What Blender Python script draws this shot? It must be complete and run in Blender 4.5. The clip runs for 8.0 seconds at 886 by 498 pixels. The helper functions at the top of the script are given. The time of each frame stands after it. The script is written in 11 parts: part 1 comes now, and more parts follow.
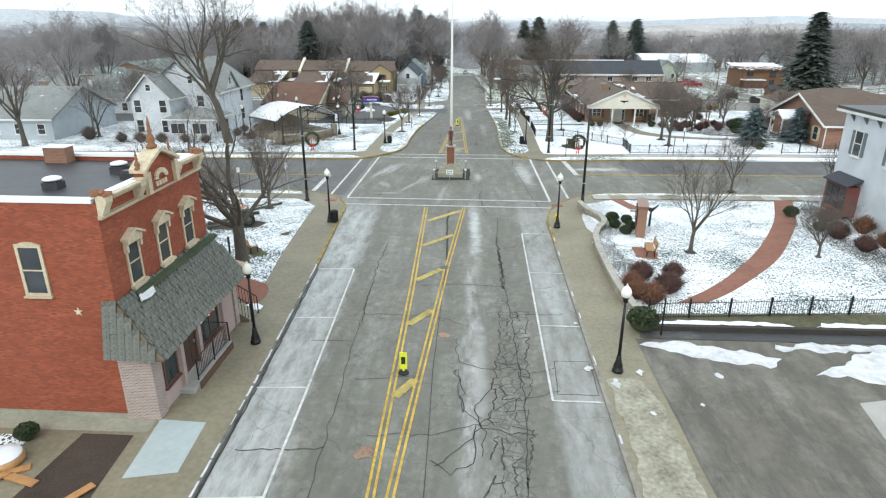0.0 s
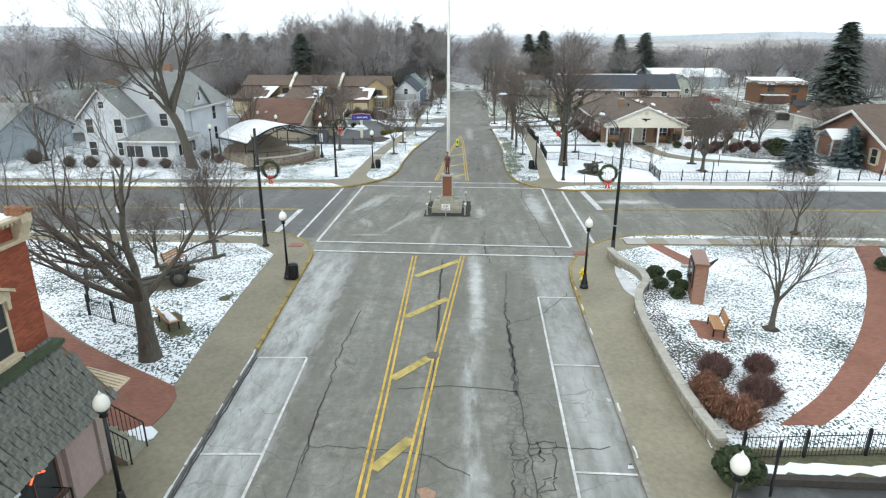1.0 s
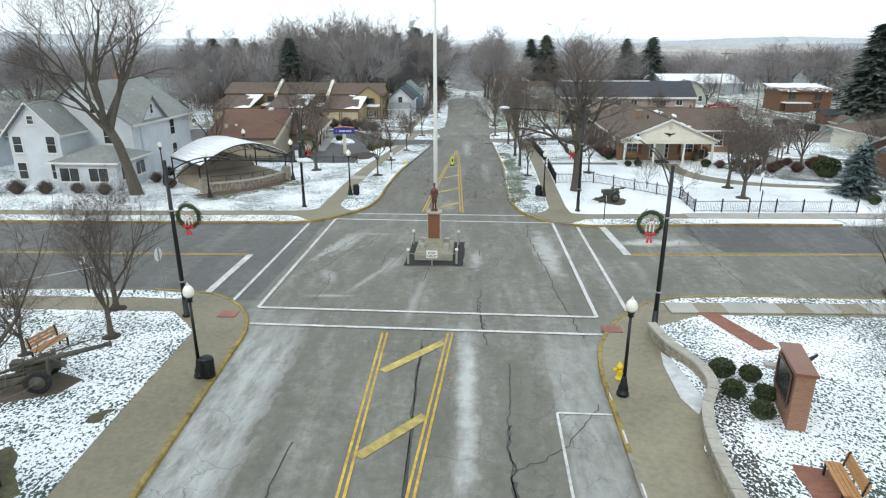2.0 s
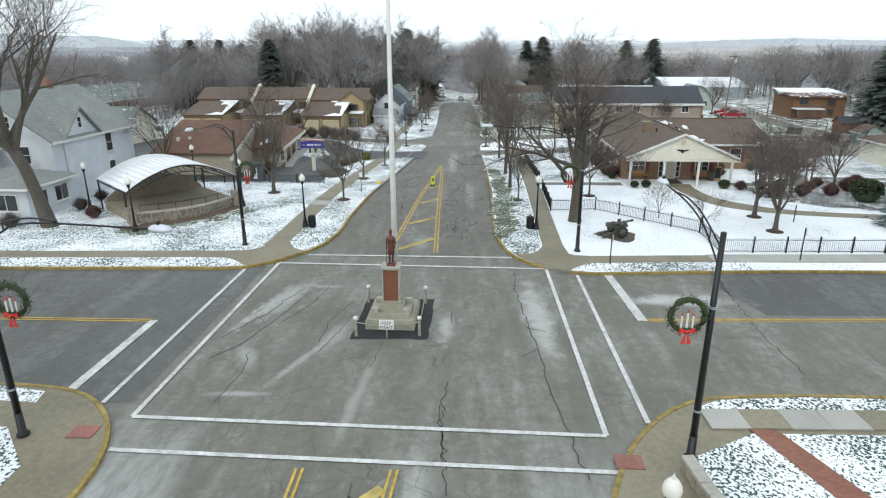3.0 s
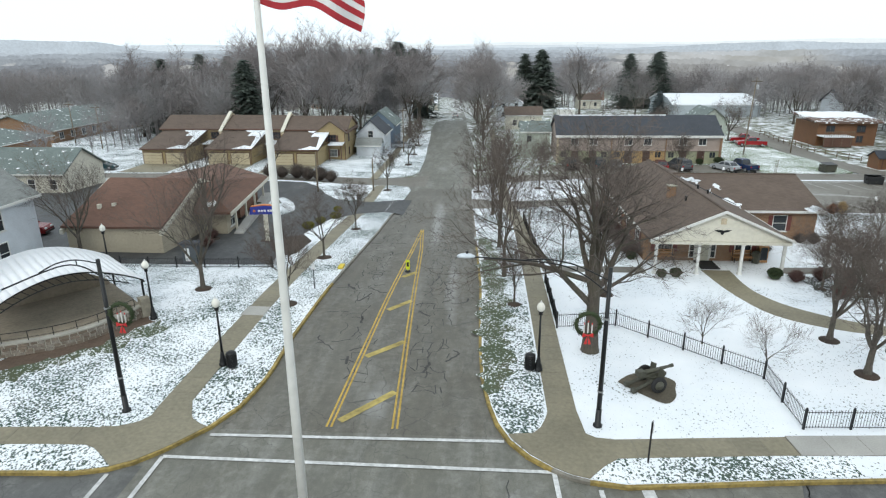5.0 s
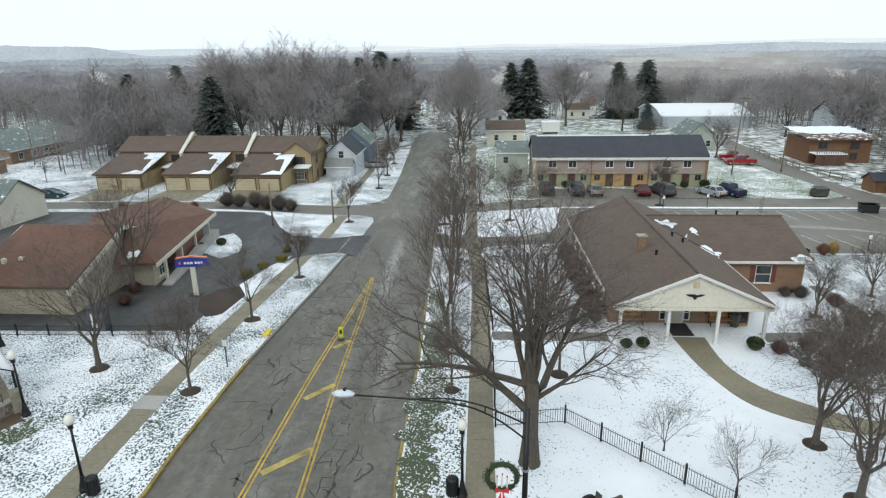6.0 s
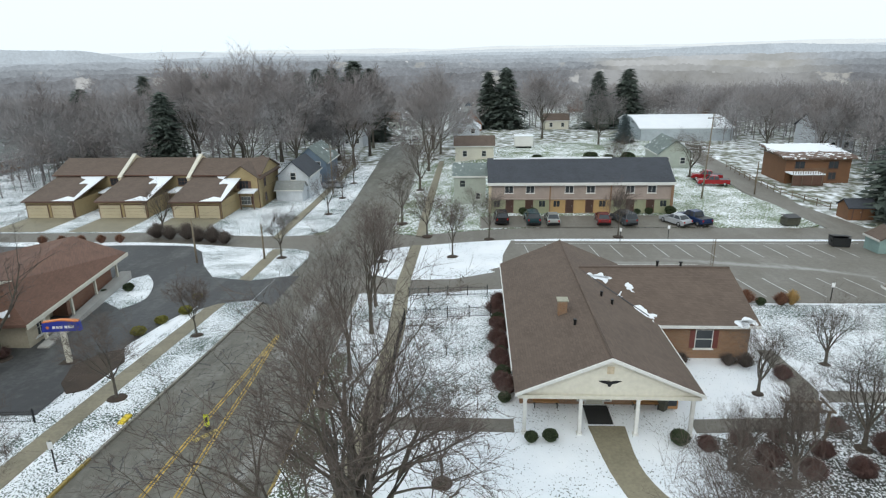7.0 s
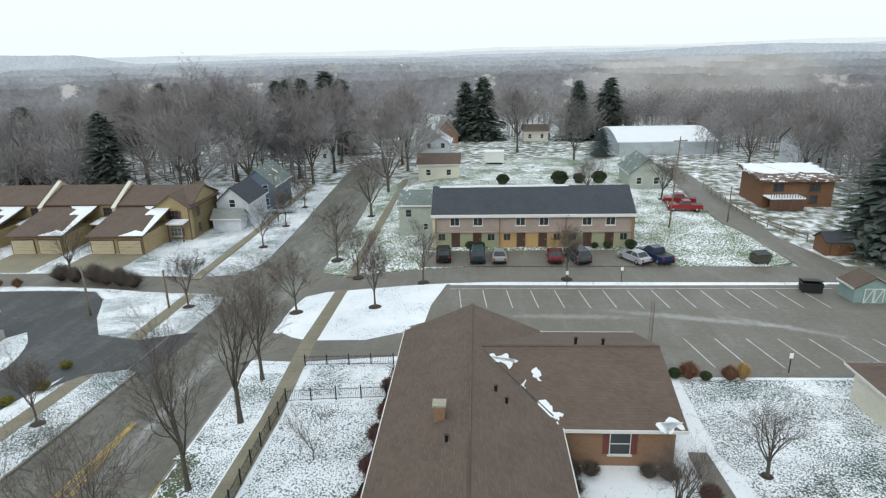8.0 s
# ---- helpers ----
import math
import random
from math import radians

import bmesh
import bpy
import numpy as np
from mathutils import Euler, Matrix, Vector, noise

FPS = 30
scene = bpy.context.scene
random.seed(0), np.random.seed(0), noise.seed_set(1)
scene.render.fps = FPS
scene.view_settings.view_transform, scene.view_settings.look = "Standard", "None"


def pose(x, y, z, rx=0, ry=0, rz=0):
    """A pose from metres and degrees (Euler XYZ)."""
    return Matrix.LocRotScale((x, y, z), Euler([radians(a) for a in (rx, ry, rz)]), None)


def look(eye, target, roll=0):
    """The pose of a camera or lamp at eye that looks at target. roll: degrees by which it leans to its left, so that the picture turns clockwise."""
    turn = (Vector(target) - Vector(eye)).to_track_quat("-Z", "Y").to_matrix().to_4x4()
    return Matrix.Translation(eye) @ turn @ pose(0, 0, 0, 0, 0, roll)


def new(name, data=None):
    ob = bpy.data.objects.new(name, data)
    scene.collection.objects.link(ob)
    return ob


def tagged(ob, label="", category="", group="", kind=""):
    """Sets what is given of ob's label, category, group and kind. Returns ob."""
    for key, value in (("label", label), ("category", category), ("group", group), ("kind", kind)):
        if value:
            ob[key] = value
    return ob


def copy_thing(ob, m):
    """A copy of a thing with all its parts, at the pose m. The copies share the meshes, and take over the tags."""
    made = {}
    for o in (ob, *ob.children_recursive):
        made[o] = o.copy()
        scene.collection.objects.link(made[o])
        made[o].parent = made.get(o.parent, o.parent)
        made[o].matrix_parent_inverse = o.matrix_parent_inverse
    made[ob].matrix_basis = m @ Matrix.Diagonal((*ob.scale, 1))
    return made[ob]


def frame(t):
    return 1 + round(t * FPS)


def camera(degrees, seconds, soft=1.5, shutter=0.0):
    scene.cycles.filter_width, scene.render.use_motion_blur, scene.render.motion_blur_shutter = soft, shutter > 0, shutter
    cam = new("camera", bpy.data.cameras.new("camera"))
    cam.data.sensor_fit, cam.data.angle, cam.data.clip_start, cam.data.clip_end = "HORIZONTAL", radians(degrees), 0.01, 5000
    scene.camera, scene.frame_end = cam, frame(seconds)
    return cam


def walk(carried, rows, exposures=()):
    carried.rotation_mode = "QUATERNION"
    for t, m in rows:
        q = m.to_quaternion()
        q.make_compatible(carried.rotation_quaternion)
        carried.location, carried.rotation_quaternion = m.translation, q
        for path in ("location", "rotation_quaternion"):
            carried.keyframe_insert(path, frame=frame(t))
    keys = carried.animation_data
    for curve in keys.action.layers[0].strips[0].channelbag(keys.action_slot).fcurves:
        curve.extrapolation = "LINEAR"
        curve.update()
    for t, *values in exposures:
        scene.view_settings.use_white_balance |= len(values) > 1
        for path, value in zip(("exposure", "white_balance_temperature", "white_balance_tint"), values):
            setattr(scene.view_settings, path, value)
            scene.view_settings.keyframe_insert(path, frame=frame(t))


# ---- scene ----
cam = camera(72.0, 8.0, 1.2)
PATH = [
    (0, (2.804, 1.699, 14.215), (2.692, 3.57, 13.519), 0.1),
    (0.5, (2.832, 7.152, 13.728), (2.715, 9.031, 13.055), 0.0),
    (1, (2.797, 12.662, 13.254), (2.674, 14.55, 12.603), 0.0),
    (1.5, (2.691, 18.274, 12.899), (2.564, 20.167, 12.264), -0.0),
    (2.8, (4.165, 31.469, 13.086), (4.037, 33.362, 12.452), -0.3),
    (3, (4.296, 33.28, 13.071), (4.175, 35.175, 12.441), -0.1),
    (3.5, (4.73, 37.4, 13.36), (4.611, 39.295, 12.732), -0.0),
    (4, (4.925, 40.913, 14.315), (4.803, 42.808, 13.686), -0.0),
    (4.5, (4.908, 44.214, 15.539), (4.786, 46.109, 14.911), -0.0),
    (4.7, (4.908, 45.48, 15.993), (4.787, 47.376, 15.371), -0.1),
    (5.8, (7.982, 53.331, 18.866), (7.868, 55.227, 18.241), -0.7),
    (6, (9.054, 54.636, 19.223), (8.942, 56.534, 18.605), -0.7),
    (6.5, (12.194, 58.156, 20.374), (12.085, 60.056, 19.759), -0.8),
    (7, (15.87, 61.907, 21.56), (15.764, 63.807, 20.946), -0.9),
    (7.5, (19.871, 66.231, 22.682), (19.763, 68.132, 22.069), -1.1),
    (8, (23.962, 71.311, 23.813), (23.848, 73.212, 23.202), -1.3),
]
walk(cam, [(t, look(eye, target, roll)) for t, eye, target, roll in PATH], [(0, 0.40), (1.5, 0.25), (3.0, 0.12), (4.5, 0.09), (6.0, -0.05), (8.0, -0.06)])

# ---- sky and sun: a bright overcast winter day ----
world = bpy.data.worlds.new("world")
scene.world = world
world.use_nodes = True
wn, wl = world.node_tree.nodes, world.node_tree.links
wn.clear()
sky = wn.new("ShaderNodeTexSky")
sky.sky_type = "NISHITA"
sky.sun_disc = False
sky.sun_elevation, sky.sun_rotation = radians(38), radians(200)
sky.air_density, sky.dust_density, sky.ozone_density = 1.0, 4.0, 1.0
sky_gain = wn.new("ShaderNodeMix")
sky_gain.data_type, sky_gain.blend_type = "RGBA", "MULTIPLY"
sky_gain.inputs[0].default_value = 1.0
sky_gain.inputs[7].default_value = (0.1, 0.1, 0.1, 1)
cloud = wn.new("ShaderNodeMix")
cloud.data_type = "RGBA"
cloud.inputs[0].default_value = 0.9
cloud.inputs[7].default_value = (1.06, 1.19, 1.27, 1)
backing = wn.new("ShaderNodeBackground")
wout = wn.new("ShaderNodeOutputWorld")
wl.new(sky.outputs[0], sky_gain.inputs[6])
wl.new(sky_gain.outputs[2], cloud.inputs[6])
wl.new(cloud.outputs[2], backing.inputs[0])
backing.inputs[1].default_value = 1.0
wl.new(backing.outputs[0], wout.inputs[0])
sun = new("sun", bpy.data.lights.new("sun", "SUN"))
sun.data.energy, sun.data.angle, sun.data.color = 0.9, radians(25), (0.98, 0.98, 0.92)
sun.matrix_world = look((0, 0, 60), (22, 60, 60 - 50))
scene.view_settings.exposure = 0.0

# ---- materials ----
def node_mat(name):
    m = bpy.data.materials.new(name)
    m.use_nodes = True
    nt = m.node_tree
    return m, nt.nodes, nt.links, nt.nodes["Principled BSDF"]


def noise_node(n, l, vec, scale, detail=4.0, rough=0.55):
    t = n.new("ShaderNodeTexNoise")
    t.inputs["Scale"].default_value, t.inputs["Detail"].default_value, t.inputs["Roughness"].default_value = scale, detail, rough
    l.new(vec, t.inputs["Vector"])
    return t.outputs["Fac"]


def ramp_node(n, l, fac, a, b, ca=(0, 0, 0, 1), cb=(1, 1, 1, 1)):
    r = n.new("ShaderNodeValToRGB")
    r.color_ramp.elements[0].position, r.color_ramp.elements[1].position = a, b
    r.color_ramp.elements[0].color, r.color_ramp.elements[1].color = ca, cb
    l.new(fac, r.inputs[0])
    return r.outputs[0]


def mix_node(n, l, fac, a, b, kind="MIX"):
    m = n.new("ShaderNodeMix")
    m.data_type, m.blend_type = "RGBA", kind
    for socket, v in ((0, fac), (6, a), (7, b)):
        if isinstance(v, (int, float)):
            m.inputs[socket].default_value = v
        elif isinstance(v, tuple):
            m.inputs[socket].default_value = (*v[:3], 1)
        else:
            l.new(v, m.inputs[socket])
    return m.outputs[2]


def math_node(n, l, op, a, b):
    m = n.new("ShaderNodeMath")
    m.operation = op
    for socket, v in ((0, a), (1, b)):
        if isinstance(v, (int, float)):
            m.inputs[socket].default_value = v
        else:
            l.new(v, m.inputs[socket])
    return m.outputs[0]


def bump_node(n, l, bsdf, height, strength, distance=0.02):
    b = n.new("ShaderNodeBump")
    b.inputs["Strength"].default_value, b.inputs["Distance"].default_value = strength, distance
    l.new(height, b.inputs["Height"])
    l.new(b.outputs[0], bsdf.inputs["Normal"])


def coords(n):
    return n.new("ShaderNodeTexCoord").outputs["Object"]


def plain(name, c, rough=0.6, metal=0.0, vary=0.25, scale=6.0, big=0.5, bump=0.15, tone=None):
    """A painted or natural surface with grain at two scales."""
    m, n, l, b = node_mat(name)
    v = coords(n)
    fine, wide = noise_node(n, l, v, scale), noise_node(n, l, v, big, 3.0)
    dark = tuple(x * (1 - vary) for x in c)
    light = tone or tuple(min(1, x * (1 + vary * 0.7)) for x in c)
    both = math_node(n, l, "ADD", math_node(n, l, "MULTIPLY", fine, 0.5), math_node(n, l, "MULTIPLY", wide, 0.5))
    col = mix_node(n, l, ramp_node(n, l, both, 0.32, 0.68), dark, light)
    col = mix_node(n, l, math_node(n, l, "MULTIPLY", n.new("ShaderNodeObjectInfo").outputs["Random"], 0.12), col, (0.02, 0.02, 0.02))
    l.new(col, b.inputs["Base Color"])
    b.inputs["Roughness"].default_value, b.inputs["Metallic"].default_value = rough, metal
    if bump:
        bump_node(n, l, b, fine, bump)
    return m


def asphalt(name, base, salt, crack, bays=0.0, stains=(), blotch=0.0):
    """Worn road: aggregate grain, pale salt streaks along y, cracks; stains: dried salt as (x, y, half width, half length, turn, strength)."""
    m, n, l, b = node_mat(name)
    v = coords(n)
    mp = n.new("ShaderNodeMapping")
    mp.inputs["Scale"].default_value = (1.0, 0.16, 1.0)
    l.new(v, mp.inputs["Vector"])
    grain = noise_node(n, l, v, 22.0, 5.0)
    wide = noise_node(n, l, v, 0.22, 4.0)
    streak = noise_node(n, l, mp.outputs[0], 0.55, 5.0, 0.62)
    patch = noise_node(n, l, v, 1.3, 6.0, 0.7)
    col = mix_node(n, l, ramp_node(n, l, grain, 0.3, 0.7), tuple(x * 0.82 for x in base), tuple(x * 1.15 for x in base))
    col = mix_node(n, l, math_node(n, l, "MULTIPLY", ramp_node(n, l, wide, 0.35, 0.65), 0.55), col, tuple(x * f for x, f in zip(base, (0.72, 0.68, 0.62))))
    both = math_node(n, l, "ADD", math_node(n, l, "MULTIPLY", streak, 0.62), math_node(n, l, "MULTIPLY", patch, 0.38))
    col = mix_node(n, l, math_node(n, l, "MULTIPLY", ramp_node(n, l, both, 0.48, 0.78), salt), col, (0.42, 0.425, 0.405))
    mottle = ramp_node(n, l, noise_node(n, l, v, 2.6, 7.0, 0.75), 0.3, 0.7, (0.84, 0.84, 0.83, 1), (1.14, 1.14, 1.12, 1))
    col = mix_node(n, l, 1.0, col, mottle, "MULTIPLY")
    if blotch:
        slant = n.new("ShaderNodeMapping")
        slant.inputs["Rotation"].default_value, slant.inputs["Scale"].default_value = (0, 0, -0.35), (1.0, 0.3, 1.0)
        l.new(v, slant.inputs["Vector"])
        wet = ramp_node(n, l, noise_node(n, l, slant.outputs[0], 1.1, 7.0, 0.72), 0.41, 0.60)
        col = mix_node(n, l, math_node(n, l, "MULTIPLY", wet, blotch), col, tuple(x * 0.45 for x in base))
    for x, y, half, length, turn, strength in stains:
        place = n.new("ShaderNodeMapping")
        place.vector_type = "TEXTURE"
        place.inputs["Location"].default_value, place.inputs["Rotation"].default_value = (x, y, 0), (0, 0, radians(turn))
        place.inputs["Scale"].default_value = (half, length, 1000)
        l.new(v, place.inputs["Vector"])
        reach = n.new("ShaderNodeVectorMath")
        reach.operation = "LENGTH"
        l.new(place.outputs[0], reach.inputs[0])
        ragged_edge = math_node(n, l, "ADD", reach.outputs["Value"], math_node(n, l, "MULTIPLY", math_node(n, l, "SUBTRACT", patch, 0.5), 2.2))
        col = mix_node(n, l, math_node(n, l, "MULTIPLY", ramp_node(n, l, ragged_edge, 0.25, 1.1, (1, 1, 1, 1), (0, 0, 0, 1)), strength), col, (0.46, 0.465, 0.45))
    if bays:
        # dried salt: a wash over the parking bays and a streak between the wheel tracks
        sep = n.new("ShaderNodeSeparateXYZ")
        l.new(v, sep.inputs[0])
        long = n.new("ShaderNodeMapping")
        long.inputs["Scale"].default_value = (1.0, 0.28, 1.0)
        l.new(v, long.inputs["Vector"])
        wash = ramp_node(n, l, noise_node(n, l, long.outputs[0], 1.6, 7.0, 0.7), 0.36, 0.62)
        u = math_node(n, l, "ADD", sep.outputs[0], math_node(n, l, "MULTIPLY", math_node(n, l, "SUBTRACT", sep.outputs[1], 10.0), 0.0446))
        u = math_node(n, l, "ADD", u, math_node(n, l, "MULTIPLY", math_node(n, l, "SUBTRACT", wash, 0.5), 0.8))
        south = ramp_node(n, l, math_node(n, l, "DIVIDE", sep.outputs[1], 100.0), 0.47, 0.53, (1, 1, 1, 1), (0, 0, 0, 1))
        west = ramp_node(n, l, math_node(n, l, "DIVIDE", u, -10.0), 0.32, 0.38)
        east = math_node(n, l, "MULTIPLY", ramp_node(n, l, math_node(n, l, "DIVIDE", sep.outputs[0], 10.0), 0.59, 0.62), 0.55)
        edge = math_node(n, l, "MULTIPLY", math_node(n, l, "MAXIMUM", west, east), south)
        mid = math_node(n, l, "ABSOLUTE", math_node(n, l, "SUBTRACT", math_node(n, l, "ADD", sep.outputs[0], math_node(n, l, "MULTIPLY", streak, 1.2)), 3.2), 0.0)
        mid = math_node(n, l, "ADD", mid, math_node(n, l, "MULTIPLY", patch, 1.2))
        broken = ramp_node(n, l, noise_node(n, l, long.outputs[0], 0.9, 5.0, 0.7), 0.45, 0.62)
        track = math_node(n, l, "MULTIPLY", ramp_node(n, l, math_node(n, l, "MULTIPLY", mid, 0.5), 0.28, 0.6, (1, 1, 1, 1), (0, 0, 0, 1)), math_node(n, l, "MULTIPLY", broken, math_node(n, l, "MULTIPLY", south, 0.7)))
        pale = math_node(n, l, "MAXIMUM", math_node(n, l, "MULTIPLY", edge, math_node(n, l, "ADD", math_node(n, l, "MULTIPLY", wash, 0.65), 0.22)), track)
        col = mix_node(n, l, math_node(n, l, "MULTIPLY", pale, bays), col, (0.47, 0.485, 0.48))
    warp = n.new("ShaderNodeTexNoise")
    warp.inputs["Scale"].default_value, warp.inputs["Detail"].default_value = 1.1, 5.0
    l.new(v, warp.inputs["Vector"])
    moved = n.new("ShaderNodeVectorMath")
    moved.operation = "MULTIPLY_ADD"
    moved.inputs[1].default_value = (1.1, 1.1, 0)
    l.new(warp.outputs["Color"], moved.inputs[0])
    l.new(v, moved.inputs[2])
    lines = []
    for sc, width in ((0.16, 0.0035), (0.62, 0.011)):
        vor = n.new("ShaderNodeTexVoronoi")
        vor.feature = "DISTANCE_TO_EDGE"
        vor.inputs["Scale"].default_value = sc
        l.new(moved.outputs[0], vor.inputs["Vector"])
        lines.append(ramp_node(n, l, vor.outputs["Distance"], width * 0.4, width, (1, 1, 1, 1), (0, 0, 0, 1)))
    where = ramp_node(n, l, noise_node(n, l, v, 0.13, 3.0), 0.47, 0.56)
    fine = math_node(n, l, "MULTIPLY", lines[1], where)
    cr = math_node(n, l, "MAXIMUM", math_node(n, l, "MULTIPLY", lines[0], 0.8), fine)
    if bays:
        # a crazed band beside the east lane
        vor = n.new("ShaderNodeTexVoronoi")
        vor.feature = "DISTANCE_TO_EDGE"
        vor.inputs["Scale"].default_value = 2.3
        small = n.new("ShaderNodeVectorMath")
        small.operation = "MULTIPLY_ADD"
        small.inputs[1].default_value = (0.5, 0.5, 0)
        l.new(warp.outputs["Color"], small.inputs[0])
        l.new(v, small.inputs[2])
        l.new(small.outputs[0], vor.inputs["Vector"])
        net = ramp_node(n, l, vor.outputs["Distance"], 0.03, 0.085, (1, 1, 1, 1), (0, 0, 0, 1))
        off = math_node(n, l, "ABSOLUTE", math_node(n, l, "SUBTRACT", sep.outputs[0], 4.4), 0.0)
        off = math_node(n, l, "ADD", off, math_node(n, l, "MULTIPLY", noise_node(n, l, v, 0.5, 3.0), 1.6))
        band = ramp_node(n, l, math_node(n, l, "MULTIPLY", off, 0.5), 0.6, 0.76, (1, 1, 1, 1), (0, 0, 0, 1))
        band = math_node(n, l, "MULTIPLY", band, ramp_node(n, l, math_node(n, l, "DIVIDE", sep.outputs[1], 100.0), 0.33, 0.42, (1, 1, 1, 1), (0, 0, 0, 1)))
        cr = math_node(n, l, "MAXIMUM", cr, math_node(n, l, "MULTIPLY", net, band))
    col = mix_node(n, l, math_node(n, l, "MULTIPLY", cr, crack), col, (0.035, 0.034, 0.032))
    l.new(col, b.inputs["Base Color"])
    b.inputs["Roughness"].default_value = 0.62
    bump_node(n, l, b, grain, 0.25, 0.01)
    return m


def snow_lawn(name, cover, size=5.0, grass=(0.055, 0.07, 0.035), earth=(0.10, 0.085, 0.055), green=0.5, soft=0.013):
    """Thin snow on winter grass: tufts stick through it, more of them where the cover is thin."""
    m, n, l, b = node_mat(name)
    v = coords(n)
    mp = n.new("ShaderNodeMapping")
    mp.inputs["Rotation"].default_value = (0, 0, 0.7)
    mp.inputs["Scale"].default_value = (1.0, 0.82, 1.0)
    l.new(v, mp.inputs["Vector"])
    tuft = noise_node(n, l, mp.outputs[0], size, 2.4, 0.55)
    wide = noise_node(n, l, v, 0.22, 4.0, 0.6)
    f = math_node(n, l, "ADD", math_node(n, l, "MULTIPLY", tuft, 0.68), math_node(n, l, "MULTIPLY", wide, 0.32))
    k = 0.62 - 0.26 * cover
    snowy = ramp_node(n, l, f, k - soft, k + soft)
    g = mix_node(n, l, ramp_node(n, l, noise_node(n, l, v, 0.6, 3.0), 0.5 - green * 0.3, 0.8 - green * 0.3), earth, grass)
    g = mix_node(n, l, ramp_node(n, l, noise_node(n, l, v, 30.0, 2.0), 0.3, 0.75), g, tuple(x * 2.0 for x in grass))
    white = mix_node(n, l, ramp_node(n, l, wide, 0.3, 0.7), (0.74, 0.78, 0.82), (0.86, 0.88, 0.90))
    l.new(mix_node(n, l, snowy, g, white), b.inputs["Base Color"])
    b.inputs["Roughness"].default_value = 0.85
    bump_node(n, l, b, f, 0.7, 0.06)
    return m


def brick_mat(name, a, bcol, mortar, w=0.2, h=0.067, worn=0.4, gap=0.01, flat=False):
    m, n, l, b = node_mat(name)
    v = coords(n)
    sep, comb = n.new("ShaderNodeSeparateXYZ"), n.new("ShaderNodeCombineXYZ")
    l.new(v, sep.inputs[0])
    l.new(sep.outputs[0] if flat else math_node(n, l, "ADD", sep.outputs[0], sep.outputs[1]), comb.inputs[0])
    l.new(sep.outputs[1 if flat else 2], comb.inputs[1])
    t = n.new("ShaderNodeTexBrick")
    t.inputs["Color1"].default_value, t.inputs["Color2"].default_value, t.inputs["Mortar"].default_value = (*a, 1), (*bcol, 1), (*mortar, 1)
    t.inputs["Scale"].default_value, t.inputs["Mortar Size"].default_value = 1.0, gap
    t.inputs["Brick Width"].default_value, t.inputs["Row Height"].default_value = w, h
    l.new(comb.outputs[0], t.inputs["Vector"])
    mp = n.new("ShaderNodeMapping")
    mp.inputs["Scale"].default_value = (0.35, 0.35, 1.6)
    l.new(v, mp.inputs["Vector"])
    stain = ramp_node(n, l, noise_node(n, l, mp.outputs[0], 1.5, 5.0, 0.65), 0.35, 0.72)
    col = mix_node(n, l, math_node(n, l, "MULTIPLY", stain, worn), t.outputs["Color"], tuple(x * 0.5 for x in a))
    chip = ramp_node(n, l, noise_node(n, l, v, 9.0, 4.0, 0.7), 0.62, 0.75)
    col = mix_node(n, l, math_node(n, l, "MULTIPLY", chip, worn * 0.6), col, tuple(min(1, x * 1.5 + 0.05) for x in bcol))
    l.new(col, b.inputs["Base Color"])
    b.inputs["Roughness"].default_value = 0.85
    bump_node(n, l, b, t.outputs["Fac"], -0.35, 0.01)
    return m


def siding_mat(name, c, step=0.12, upright=False):
    """Lapped boards; upright: standing boards."""
    m, n, l, b = node_mat(name)
    v = coords(n)
    sep = n.new("ShaderNodeSeparateXYZ")
    l.new(v, sep.inputs[0])
    axis = math_node(n, l, "ADD", sep.outputs[0], sep.outputs[1]) if upright else sep.outputs[2]
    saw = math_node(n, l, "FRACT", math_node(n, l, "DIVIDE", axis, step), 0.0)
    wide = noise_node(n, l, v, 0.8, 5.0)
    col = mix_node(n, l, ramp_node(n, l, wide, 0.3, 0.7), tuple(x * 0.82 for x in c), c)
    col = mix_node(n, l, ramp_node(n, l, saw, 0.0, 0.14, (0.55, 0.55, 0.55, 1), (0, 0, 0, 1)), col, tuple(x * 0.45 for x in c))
    l.new(col, b.inputs["Base Color"])
    b.inputs["Roughness"].default_value = 0.6
    bump_node(n, l, b, saw, 0.3, 0.02)
    return m


